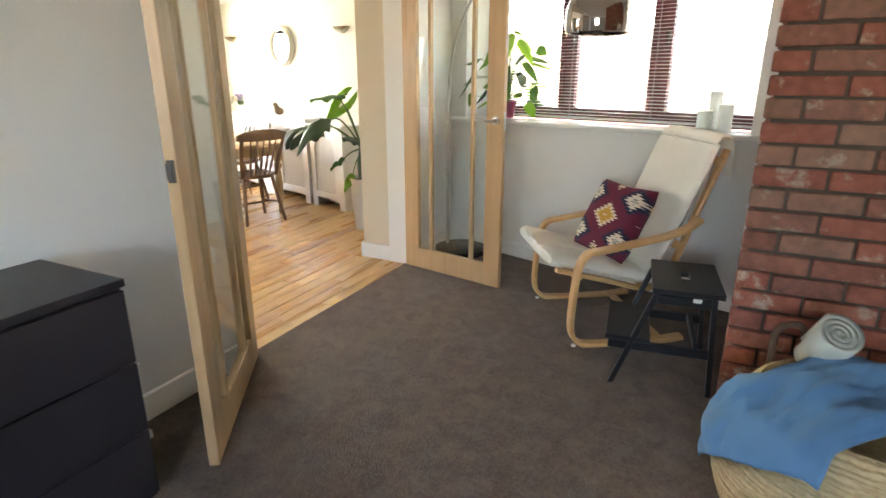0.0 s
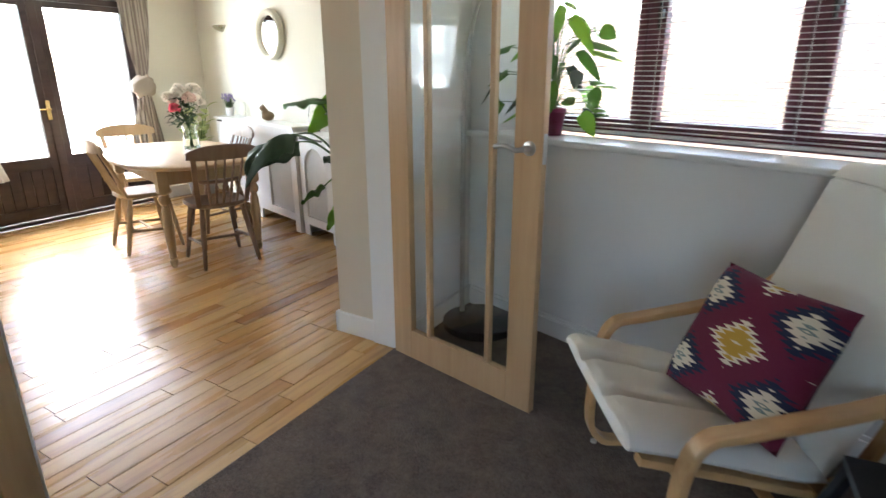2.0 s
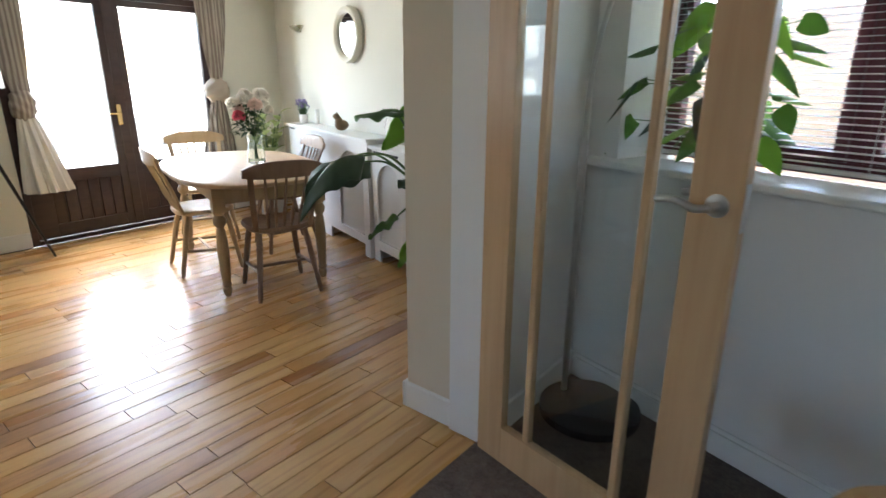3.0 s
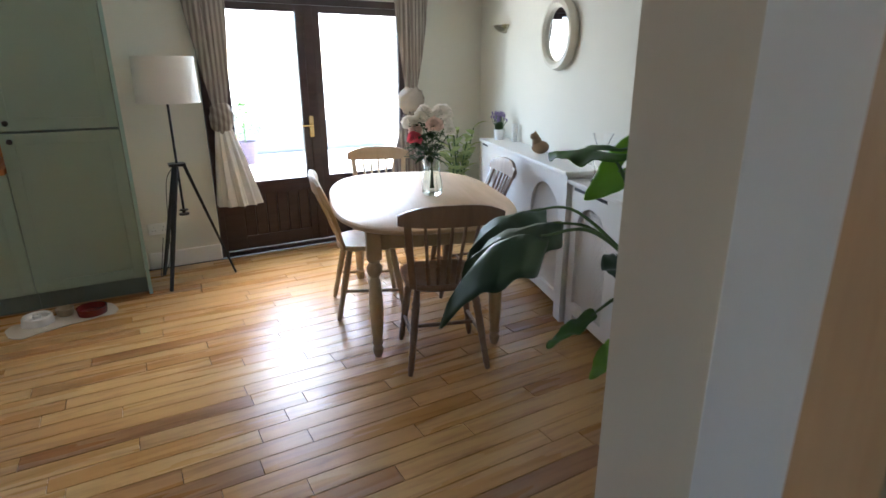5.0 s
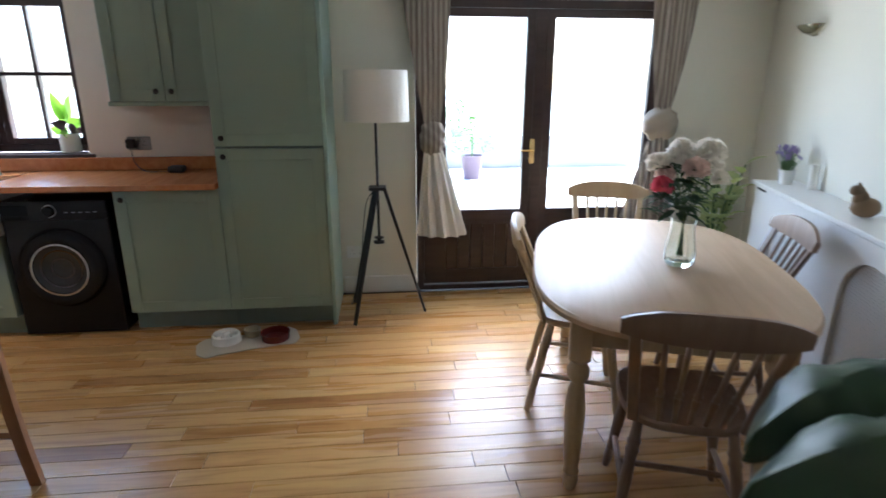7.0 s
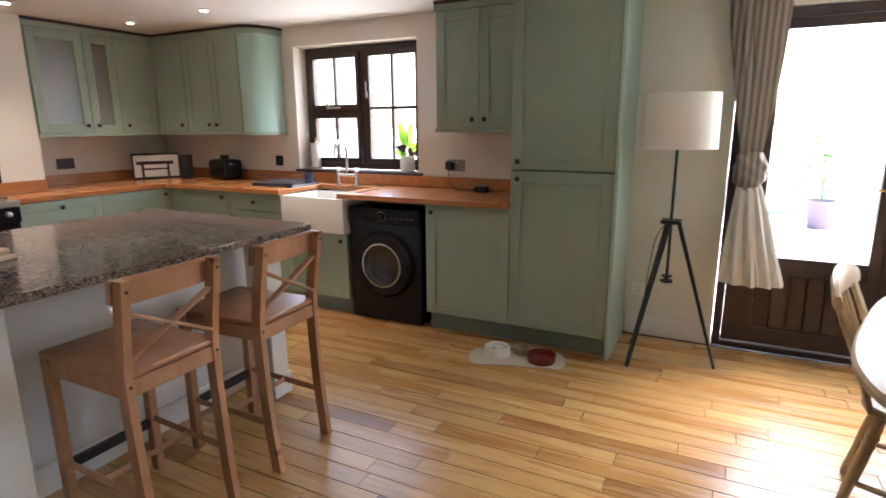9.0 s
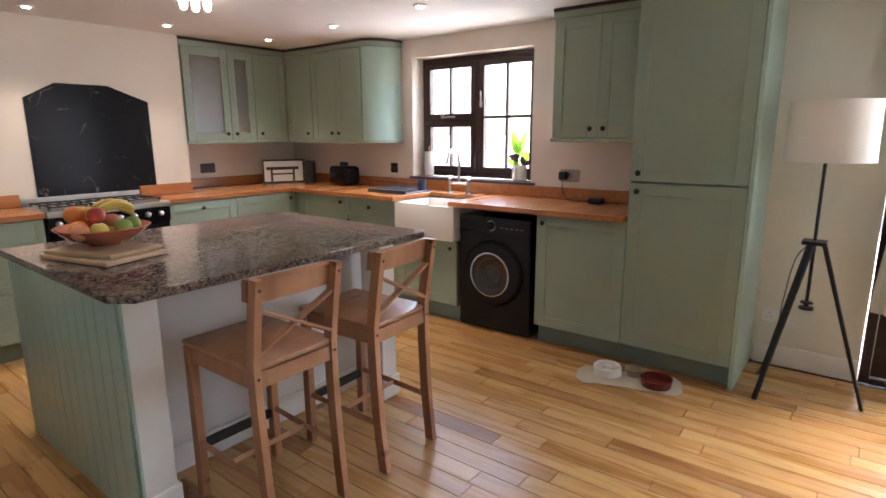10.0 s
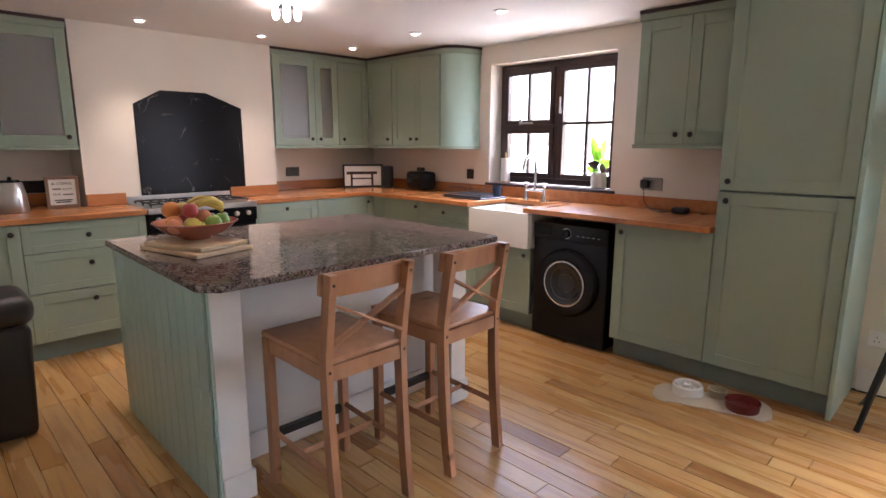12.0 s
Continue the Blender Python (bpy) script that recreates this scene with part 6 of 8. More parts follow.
# step stool
so = thing("step_stool", (-0.035, 2.64, 0), 7.0, "black stained two-step wooden stool between armchair and chimney", "step stool")
bm = bmesh.new()
for d in ((-0.145, 0.145, -0.215, -0.05), (-0.145, 0.145, 0.05, 0.215), (-0.145, -0.02, -0.05, 0.05), (0.02, 0.145, -0.05, 0.05)):
    box(bm, *d, 0.468, 0.49)
bmesh.ops.remove_doubles(bm, verts=bm.verts, dist=0.0002)
part("top_step", bm, M_BLACKPAINT, so)
bm = bmesh.new()
box(bm, -0.325, -0.13, -0.215, 0.215, 0.222, 0.243, 0.004)
part("lower_step", bm, M_BLACKPAINT, so)
for s in (-1, 1):
    for nm, a, c in (("leg", (-0.285, s * 0.20, 0), (-0.125, s * 0.20, 0.467)), ("leg", (0.135, s * 0.20, 0), (0.105, s * 0.20, 0.467)), ("side_rail", (-0.31, s * 0.20, 0.202), (0.115, s * 0.20, 0.202)), ("side_rail", (-0.12, s * 0.20, 0.44), (0.11, s * 0.20, 0.44))):
        bm = bmesh.new()
        a, c = Vector(a), Vector(c)
        d = c - a
        boxm(bm, 0.042, 0.022, d.length, Matrix.Translation((a + c) / 2) @ d.to_track_quat("Z", "Y").to_matrix().to_4x4() @ (pose(0, 0, 0, 0, 0, 90) if nm == "side_rail" else Matrix.Identity(4)), 0.003)
        part(nm, bm, M_BLACKPAINT, so)
bm = bmesh.new()
box(bm, 0.05, 0.07, -0.19, 0.19, 0.20, 0.24, 0.003)
part("cross_rail", bm, M_BLACKPAINT, so)
bm = bmesh.new()
box(bm, 0.02, 0.055, -0.2165, -0.214, 0.445, 0.463)
part("paper_label", bm, M_CERAMIC, so, "small white paper label")

# chest of drawers
cd = thing("chest_of_drawers", (-1.945, 0.17, 0), 0, "black-brown veneered chest of three drawers against the white wall", "chest of drawers")
bm = bmesh.new()
box(bm, 0.0, 0.395, 0.0, 0.80, 0.0, 0.762, 0.002)
part("body", bm, M_CHEST, cd)
bm = bmesh.new()
box(bm, -0.002, 0.418, -0.002, 0.802, 0.765, 0.79, 0.002)
part("top", bm, M_CHEST, cd)
for i in range(3):
    bm = bmesh.new()
    z0 = 0.03 + i * 0.243
    box(bm, 0.397, 0.416, 0.004, 0.796, z0, z0 + 0.238, 0.002)
    d_ = part("drawer_front", bm, M_CHEST, cd)
    bm = bmesh.new()
    box(bm, 0.398, 0.412, 0.7965, 0.808, z0 + 0.20, z0 + 0.228, 0.001)
    part("corner_bumper", bm, M_CERAMIC, d_, "small white child-proof bumper")

# arc lamp
al = thing("arc_floor_lamp", (-1.74, 3.93, 0), 0, "steel arc floor lamp with black disc base and chrome shade", "floor lamp")
bm = bmesh.new()
lathe(bm, [(0.0, 0.006), (0.205, 0.006), (0.21, 0.012), (0.21, 0.045), (0.20, 0.05), (0.0, 0.05)], seg=40)
part("base", bm, mat("black_marble_base", (0.02, 0.02, 0.022), 0.25), al, "", True)
bm = bmesh.new()
rod(bm, (-0.14, 0.04, 0.05), (-0.14, 0.04, 1.13), 0.014, seg=14)
part("pole", bm, M_STEEL, al, "", True)
bm = bmesh.new()
rod(bm, (-0.14, 0.04, 1.12), (-0.14, 0.04, 1.16), 0.018, seg=14)
part("collar", bm, M_STEEL, al, "", True)
bm = bmesh.new()
sweep(bm, arc([(-0.14, 0.04, 1.13), (-0.12, 0.03, 1.42), (-0.03, 0.0, 1.72), (0.2, -0.10, 2.0), (0.55, -0.27, 2.13), (0.88, -0.43, 2.12), (1.02, -0.51, 2.02), (1.065, -0.54, 1.86)], 7), 0.010, 10)
part("arc_arm", bm, M_STEEL, al, "", True)
bm = bmesh.new()
rs = [[bm.verts.new((1.065 + r_ * math.cos(2 * math.pi * i / 40), -0.54 + r_ * math.sin(2 * math.pi * i / 40), z_)) for i in range(40)] for r_, z_ in ((0.165, 1.598), (0.175, 1.605), (0.182, 1.65), (0.180, 1.72), (0.155, 1.80), (0.10, 1.855), (0.02, 1.875), (0.02, 1.868), (0.098, 1.848), (0.150, 1.795), (0.173, 1.72), (0.173, 1.65), (0.160, 1.605))]
for p, q in zip(rs, rs[1:] + rs[:1]):
    for i in range(40):
        bm.faces.new((p[i], p[(i + 1) % 40], q[(i + 1) % 40], q[i]))
part("shade", bm, mat("smoked_chrome", (0.42, 0.39, 0.37), 0.06, 1.0), al, "chrome dome shade", True)
bm = bmesh.new()
sweep(bm, arc([(-0.14, 0.055, 0.06), (-0.10, 0.16, 0.02), (0.0, 0.20, 0.012), (-0.06, 0.26, 0.014)], 6), 0.003, 5)
part("cable", bm, M_BLACKMAT, al)

# window sill things
def sill_at(u, c=3.53):
    return at_w(u, c, 1.061)


sp = thing("window_plant", sill_at(-2.62, 3.55), 0, "leafy green houseplant in a plum pot on the sill", "plant")
bm = bmesh.new()
lathe(bm, [(0.0, 0), (0.048, 0), (0.062, 0.11), (0.066, 0.115), (0.066, 0.135), (0.058, 0.135), (0.055, 0.11), (0, 0.11)], seg=24)
part("pot", bm, painted("plum_pot", (0.16, 0.015, 0.05), 0.3, 0.1), sp, "plum plastic pot", True)
rnd = random.Random(9)
bms, bml, bmb = bmesh.new(), [], None
LEAVES = []
for i in range(46):
    a = i * 2.4 + rnd.uniform(-0.3, 0.3)
    h = 0.12 + 0.50 * (i / 46) + rnd.uniform(-0.05, 0.06)
    r = rnd.uniform(0.10, 0.30) * (1.15 - 0.55 * i / 46)
    tipb = Vector((r * math.cos(a), r * math.sin(a) * 0.75, h))
    sweep(bms, arc([(0, 0, 0.10), (r * 0.3 * math.cos(a), r * 0.3 * math.sin(a) * 0.75, 0.10 + (h - 0.10) * 0.85), tipb], 4), 0.0022, 5)
    bm = bmesh.new()
    L = rnd.uniform(0.10, 0.16)
    b_ang = a + rnd.uniform(-0.8, 0.8)
    leaf(bm, tipb, tipb + Vector((L * math.cos(b_ang), L * math.sin(b_ang), rnd.uniform(-0.12, 0.02))), rnd.uniform(0.055, 0.085), up=(rnd.uniform(-0.7, 0.7), rnd.uniform(-1.0, 0.1), rnd.uniform(0.4, 1.0)), n=8, heart=0.16, droop=0.3, cup=-0.15)
    part("leaf", bm, M_LEAFLT if i > 34 or i % 7 == 0 else (M_LEAF if i % 3 else M_LEAFDK), sp, "", True)
part("stalk", bms, M_STEM, sp)
M_WAX = mat("pale_candle_wax", (0.72, 0.74, 0.70), 0.45, 0.0, Subsurface_Weight=0.3, Subsurface_Radius=(0.03, 0.03, 0.03))
for u, c, r, h in ((-1.135, 3.475, 0.042, 0.115), (-1.115, 3.575, 0.033, 0.225), (-1.025, 3.49, 0.038, 0.155)):
    p_ = at_w(u, c, 1.061)
    t_ = thing("pillar_candle", p_, 0, "white pillar candle on the sitting room window sill", "candle", "three candles of stepped height")
    bm = bmesh.new()
    lathe(bm, [(0, 0), (r, 0), (r, h - 0.004), (r - 0.004, h), (r - 0.010, h - 0.005), (0, h - 0.008)], seg=22)
    part("wax", bm, M_WAX, t_, "", True)
    bm = bmesh.new()
    rod(bm, (0, 0, h - 0.008), (0, 0, h + 0.008), 0.0012, seg=5)
    part("wick", bm, M_BLACKMAT, t_)

# basket with towels
BX, BY = 0.43, 1.70
M_SEA = mat("woven_seagrass", (0.5, 0.38, 0.2), 0.9)
t, b = nodes(M_SEA)
wv = add(t, "ShaderNodeTexWave", Scale=26.0, Distortion=2.5, Detail=2.0)
wv.bands_direction = "Z"
w2 = add(t, "ShaderNodeTexNoise", Scale=90.0, Detail=3.0)
vv_ = coords(t)
t.links.new(vv_, wv.inputs["Vector"])
t.links.new(vv_, w2.inputs["Vector"])
t.links.new(mix(t, w2.outputs[0], (0.36, 0.25, 0.12), (0.66, 0.50, 0.28)), b.inputs["Base Color"])
bump(t, b, mix(t, 0.6, wv.outputs[0], w2.outputs[0]), 0.9, 0.012)
bs = thing("belly_basket", (BX, BY, 0.006), 0, "round woven seagrass basket full of towels by brick chimney", "basket")
bm = bmesh.new()
pr = [(0.0, 0.0), (0.20, 0.0), (0.27, 0.05)]
for i in range(25):
    k = i / 24
    pr.append((0.27 + 0.055 * math.sin(math.pi * k) + (0.004 if i % 2 else 0) - 0.02 * k, 0.05 + 0.34 * k))
pr += [(0.235, 0.40), (0.225, 0.39), (0.23, 0.34), (0.0, 0.34)]
lathe(bm, pr, seg=56)
part("body", bm, M_SEA, bs, "", True)
for a0 in (2.2, -0.9):
    bm = bmesh.new()
    c_, s_ = math.cos(a0), math.sin(a0)
    sweep(bm, arc([(0.25 * c_ - 0.06 * s_, 0.25 * s_ + 0.06 * c_, 0.36), (0.27 * c_ - 0.04 * s_, 0.27 * s_ + 0.04 * c_, 0.47), (0.27 * c_ + 0.04 * s_, 0.27 * s_ - 0.04 * c_, 0.47), (0.25 * c_ + 0.06 * s_, 0.25 * s_ - 0.06 * c_, 0.36)], 6), 0.010, 8)
    part("handle", bm, painted("brown_handle", (0.09, 0.05, 0.03), 0.7, 0.2), bs, "", True)


def cloth(name, col, label, turn, width, back, front, rim, seed):
    """A towel laid across the basket and hanging over its front: s runs along it, w across."""
    m = painted(name + "_terry", col, 0.95, 0.08, 350, 0.5)
    bm = bmesh.new()
    rows_ = []
    ns, nw = 70, 30
    ct, st = math.cos(radians(turn)), math.sin(radians(turn))
    for i in range(ns + 1):
        line = []
        for j in range(nw + 1):
            w = width * (j / nw - 0.5)
            s = back + (front - 0.75 * w - back) * i / ns
            s0 = math.sqrt(max(0.0, 0.262 ** 2 - w * w))
            nn_ = noise.noise(Vector((s * 7, w * 16, seed))) * 0.034 + noise.noise(Vector((s * 16, w * 40, seed + 5))) * 0.012 + noise.noise(Vector((s * 5 + w * 9, w * 34 - s * 12, seed + 9))) * 0.013
            if s <= s0:
                rr = math.hypot(s, w) / 0.262
                x, y, z = s, w, rim + 0.085 - 0.07 * rr ** 2 + nn_
            else:
                h = s - s0
                a = math.atan2(w, s0)
                q = 0.272 + 0.062 * math.sin(min(1.0, h / 0.14) * 1.57) + abs(nn_) * 0.7
                x, y, z = q * math.cos(a), q * math.sin(a), rim + 0.015 + nn_ * max(0.0, 1 - h / 0.06) - h * 0.92
            line.append(bm.verts.new((x * ct - y * st, x * st + y * ct, z)))
        rows_.append(line)
    for p, q in zip(rows_, rows_[1:]):
        for j in range(nw):
            bm.faces.new((p[j], p[j + 1], q[j + 1], q[j]))
    t_ = thing(name, (BX, BY, 0.006), 0, label, "towel")
    o = part("cloth", bm, m, t_, "", True)
    md = o.modifiers.new("thick", "SOLIDIFY")
    md.thickness, md.offset = 0.007, 1
    return m


MB = cloth("blue_towel", (0.085, 0.20, 0.36), "soft blue towel draped over the woven basket", 212, 0.29, -0.22, 0.39, 0.385, 1.3)
M_GREYT = painted("pale_grey_terry", (0.36, 0.37, 0.33), 0.95, 0.08, 350, 0.5)


def roll(name, at, turn, r, L, m, label):
    t_ = thing(name, at, turn, label, "towel")
    bm = bmesh.new()
    pts = []
    for i in range(70):
        a = i * 0.30
        rr = 0.012 + (r - 0.012) * i / 69
        pts.append((rr * math.cos(a), rr * math.sin(a)))
    for sgn in (0,):
        A = [bm.verts.new((x, -L / 2, z)) for x, z in pts]
        B = [bm.verts.new((x, L / 2, z)) for x, z in pts]
        for i in range(len(pts) - 1):
            bm.faces.new((A[i], A[i + 1], B[i + 1], B[i]))
    o = part("rolled_cloth", bm, m, t_, "", True)
    md = o.modifiers.new("thick", "SOLIDIFY")
    md.thickness = 0.013
    return t_


gr_ = roll("rolled_grey_towel", (BX - 0.03, BY + 0.17, 0.48), 15, 0.058, 0.14, M_GREYT, "pale grey towel rolled up on top of the basket")
roll("rolled_blue_towel", (BX + 0.18, BY + 0.04, 0.465), 10, 0.06, 0.22, MB, "blue towel rolled up on top of the basket")

gr_.matrix_basis = Matrix.Translation((BX - 0.09, BY + 0.12, 0.485)) @ pose(0, 0, 0, -52, 0, 20)

# the basket and all that lies in it, at its full size
grow = Matrix.Translation((0.07, 0.035, 0)) @ Matrix.Translation((BX, BY, 0.006)) @ Matrix.Scale(1.2, 4) @ Matrix.Translation((-BX, -BY, -0.006))
for o in list(scene.objects):
    if o.parent is None and o.name in ("belly_basket", "blue_towel", "rolled_grey_towel", "rolled_blue_towel"):
        o.matrix_basis = grow @ o.matrix_basis

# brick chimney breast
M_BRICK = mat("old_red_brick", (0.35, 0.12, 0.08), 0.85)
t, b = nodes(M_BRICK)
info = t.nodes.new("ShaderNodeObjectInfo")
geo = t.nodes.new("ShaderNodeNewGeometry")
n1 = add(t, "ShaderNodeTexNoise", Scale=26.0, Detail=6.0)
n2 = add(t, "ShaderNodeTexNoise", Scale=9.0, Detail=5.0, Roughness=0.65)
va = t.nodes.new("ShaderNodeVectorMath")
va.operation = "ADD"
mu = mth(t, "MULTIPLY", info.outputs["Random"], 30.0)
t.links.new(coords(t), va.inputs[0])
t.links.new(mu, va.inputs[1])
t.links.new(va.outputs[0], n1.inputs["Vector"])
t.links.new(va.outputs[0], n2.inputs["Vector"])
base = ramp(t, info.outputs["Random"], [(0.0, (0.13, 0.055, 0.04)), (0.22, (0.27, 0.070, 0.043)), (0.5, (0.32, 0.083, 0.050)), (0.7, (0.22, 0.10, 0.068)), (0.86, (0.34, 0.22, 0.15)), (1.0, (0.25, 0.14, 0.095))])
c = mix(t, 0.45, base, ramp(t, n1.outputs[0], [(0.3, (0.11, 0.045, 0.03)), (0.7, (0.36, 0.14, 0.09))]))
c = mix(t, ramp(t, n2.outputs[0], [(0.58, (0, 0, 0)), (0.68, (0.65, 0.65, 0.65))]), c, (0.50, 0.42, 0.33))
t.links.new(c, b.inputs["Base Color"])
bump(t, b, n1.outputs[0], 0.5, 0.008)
M_MORTAR = painted("brown_mortar", (0.085, 0.060, 0.045), 0.95, 0.2, 60, 0.6)
bm = bmesh.new()
f = bm.faces.new([bm.verts.new(q) for q in ((0.165, 2.222, 0), (1.66, 2.222, 0), (1.66, 3.9, 0), (0.346, 3.9, 0))])
r = bmesh.ops.extrude_face_region(bm, geom=[f])
bmesh.ops.translate(bm, vec=(0, 0, H), verts=[v for v in r["geom"] if isinstance(v, bmesh.types.BMVert)])
cb_ = tagged(part("wall_brick_chimney", bm, M_MORTAR), "old red brick chimney breast with recessed brown mortar", kind="structure")
brick_meshes = {}


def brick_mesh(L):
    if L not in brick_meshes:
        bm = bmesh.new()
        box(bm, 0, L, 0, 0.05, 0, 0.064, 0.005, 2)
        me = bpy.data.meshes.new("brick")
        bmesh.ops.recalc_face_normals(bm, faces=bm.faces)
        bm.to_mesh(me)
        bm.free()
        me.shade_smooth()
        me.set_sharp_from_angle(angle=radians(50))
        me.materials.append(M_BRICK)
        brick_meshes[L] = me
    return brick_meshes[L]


rnd = random.Random(3)
CXX, CYY, PZ = 0.142, 2.20, 0.0765
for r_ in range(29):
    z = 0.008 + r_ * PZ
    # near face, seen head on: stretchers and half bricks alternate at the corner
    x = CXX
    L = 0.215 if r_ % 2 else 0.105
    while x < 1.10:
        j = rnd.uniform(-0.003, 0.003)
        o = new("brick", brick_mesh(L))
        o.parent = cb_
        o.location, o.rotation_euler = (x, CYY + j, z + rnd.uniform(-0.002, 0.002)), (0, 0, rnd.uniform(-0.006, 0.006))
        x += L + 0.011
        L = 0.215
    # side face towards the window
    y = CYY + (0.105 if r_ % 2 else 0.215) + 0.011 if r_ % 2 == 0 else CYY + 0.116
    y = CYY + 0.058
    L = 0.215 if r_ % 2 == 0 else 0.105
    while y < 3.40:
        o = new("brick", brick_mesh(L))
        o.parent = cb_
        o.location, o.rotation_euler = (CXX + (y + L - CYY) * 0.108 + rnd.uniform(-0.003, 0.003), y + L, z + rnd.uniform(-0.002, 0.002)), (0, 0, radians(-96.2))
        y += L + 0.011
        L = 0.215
bm = bmesh.new()
box(bm, 0.50, 1.66, 2.10, 2.219, 1.60, 1.78, 0.006)
tagged(part("dark_mantel_beam", bm, M_DARKWOOD), "very dark stained mantel beam on the brick chimney", "mantel")
pf = thing("picture_frame", (0.252, 3.30, 1.42), -6.2, "white mounted picture in a pale frame on the brick wall", "picture")
for d in ((-0.018, 0, -0.12, -0.09, -0.18, 0.18), (-0.018, 0, 0.09, 0.12, -0.18, 0.18), (-0.018, 0, -0.09, 0.09, -0.18, -0.15), (-0.018, 0, -0.09, 0.09, 0.15, 0.18)):
    bm = bmesh.new()
    box(bm, *d, 0.002)
    part("frame_side", bm, M_WHITE, pf)
bm = bmesh.new()
box(bm, -0.008, -0.002, -0.09, 0.09, -0.15, 0.15)
part("mount", bm, M_CERAMIC, pf)
bm = bmesh.new()
box(bm, -0.010, -0.0085, -0.045, 0.045, -0.09, 0.09)
part("print", bm, painted("dark_grey_print", (0.08, 0.08, 0.08), 0.6, 0.5, 20, 0.05), pf, "dark grey print")

# ---- kitchen things ----
def bar_stool(at, turn):
    """Back at local +y."""
    t = thing("bar_stool", at, turn, "antique-stained pine bar stool with crossed back at the island", "bar stool", "bar stools at the island")
    SZ = 0.665
    bm = bmesh.new()
    box(bm, -0.21, 0.21, -0.235, 0.225, SZ - 0.024, SZ, 0.009, 2)
    part("seat", bm, M_STOOL, t, "", True)
    for s in (-1, 1):
        bm = bmesh.new()
        v = box(bm, s * 0.195 - 0.020, s * 0.195 + 0.020, -0.222, -0.182, 0, SZ - 0.024, 0.003)
        part("leg", bm, M_STOOL, t)
        bm = bmesh.new()
        pts = arc([(s * 0.185, 0.255, 0), (s * 0.188, 0.228, 0.25), (s * 0.19, 0.212, 0.60), (s * 0.19, 0.225, 0.75), (s * 0.19, 0.262, 0.975)], 6)
        rings = []
        for p in pts:
            rings.append([bm.verts.new(p + Vector(q)) for q in ((-0.016, -0.022, 0), (0.016, -0.022, 0), (0.016, 0.022, 0), (-0.016, 0.022, 0))])
        for p, q in zip(rings, rings[1:]):
            for i in range(4):
                bm.faces.new((p[i], p[(i + 1) % 4], q[(i + 1) % 4], q[i]))
        bm.faces.new(rings[0][::-1])
        bm.faces.new(rings[-1])
        part("back_leg", bm, M_STOOL, t)
        bm = bmesh.new()
        box(bm, s * 0.195 - 0.011, s * 0.195 + 0.011, -0.18, 0.205, SZ - 0.085, SZ - 0.026, 0.002)
        part("seat_rail", bm, M_STOOL, t)
        bm = bmesh.new()
        rod(bm, (s * 0.195, -0.19, 0.235), (s * 0.19, 0.235, 0.215), 0.015, seg=4)
        part("side_stretcher", bm, M_STOOL, t)
        for z in (0.62, 0.94):
            bm = bmesh.new()
            yy = 0.236 if z < 0.8 else 0.279
            rod(bm, (s * 0.19, yy, z), (s * 0.19, yy + 0.0025, z), 0.006, seg=10)
            part("screw_hole", bm, M_BLACKMAT, t)
    for d in ((-0.18, 0.18, -0.212, -0.192, SZ - 0.085, SZ - 0.026), (-0.175, 0.175, 0.205, 0.228, SZ - 0.085, SZ - 0.026)):
        bm = bmesh.new()
        box(bm, *d, 0.002)
        part("seat_rail", bm, M_STOOL, t)
    bm = bmesh.new()
    box(bm, -0.175, 0.175, -0.215, -0.190, 0.20, 0.235, 0.002)
    part("foot_rail", bm, M_BLACKMAT, t, "black metal-faced foot rail")
    bm = bmesh.new()
    rod(bm, (-0.19, 0.02, 0.225), (0.19, 0.02, 0.225), 0.013, seg=4)
    part("middle_stretcher", bm, M_STOOL, t)
    for s in (-1, 1):
        bm = bmesh.new()
        a, c = Vector((-s * 0.175, 0.226, 0.705)), Vector((s * 0.175, 0.248, 0.865))
        d = c - a
        boxm(bm, 0.012, 0.030, d.length, Matrix.Translation((a + c) / 2 + Vector((0, s * 0.004, 0))) @ d.to_track_quat("Z", "X").to_matrix().to_4x4() @ pose(0, 0, 0, 0, 0, 0), 0.002)
        part("cross_slat", bm, M_STOOL, t)
    bm = bmesh.new()
    rows_ = []
    for i in range(15):
        x = -0.215 + 0.43 * i / 14
        y = 0.218 + 0.012 * (1 - (x / 0.215) ** 2)
        rows_.append([bm.verts.new((x, y - 0.011, 0.886 + 0.012 * (abs(x) / 0.215) ** 8)), bm.verts.new((x, y + 0.011, 0.886 + 0.012 * (abs(x) / 0.215) ** 8)), bm.verts.new((x, y + 0.022, 0.965)), bm.verts.new((x, y + 0.015, 0.975)), bm.verts.new((x, y + 0.005, 0.975)), bm.verts.new((x, y - 0.002, 0.965))])
    for p, q in zip(rows_, rows_[1:]):
        for i in range(6):
            bm.faces.new((p[i], p[(i + 1) % 6], q[(i + 1) % 6], q[i]))
    bm.faces.new(rows_[0][::-1])
    bm.faces.new(rows_[-1])
    part("top_rail", bm, M_STOOL, t, "", True)
    for o in bpy.data.objects:
        if o.parent is t:
            o.data.transform(Matrix.Diagonal((0.89, 1, 1, 1)))
    return t


b1 = bar_stool((-3.675, 1.345, 0), 0)
copy_thing(b1, pose(-4.212, 1.365, 0, 0, 0, 2))

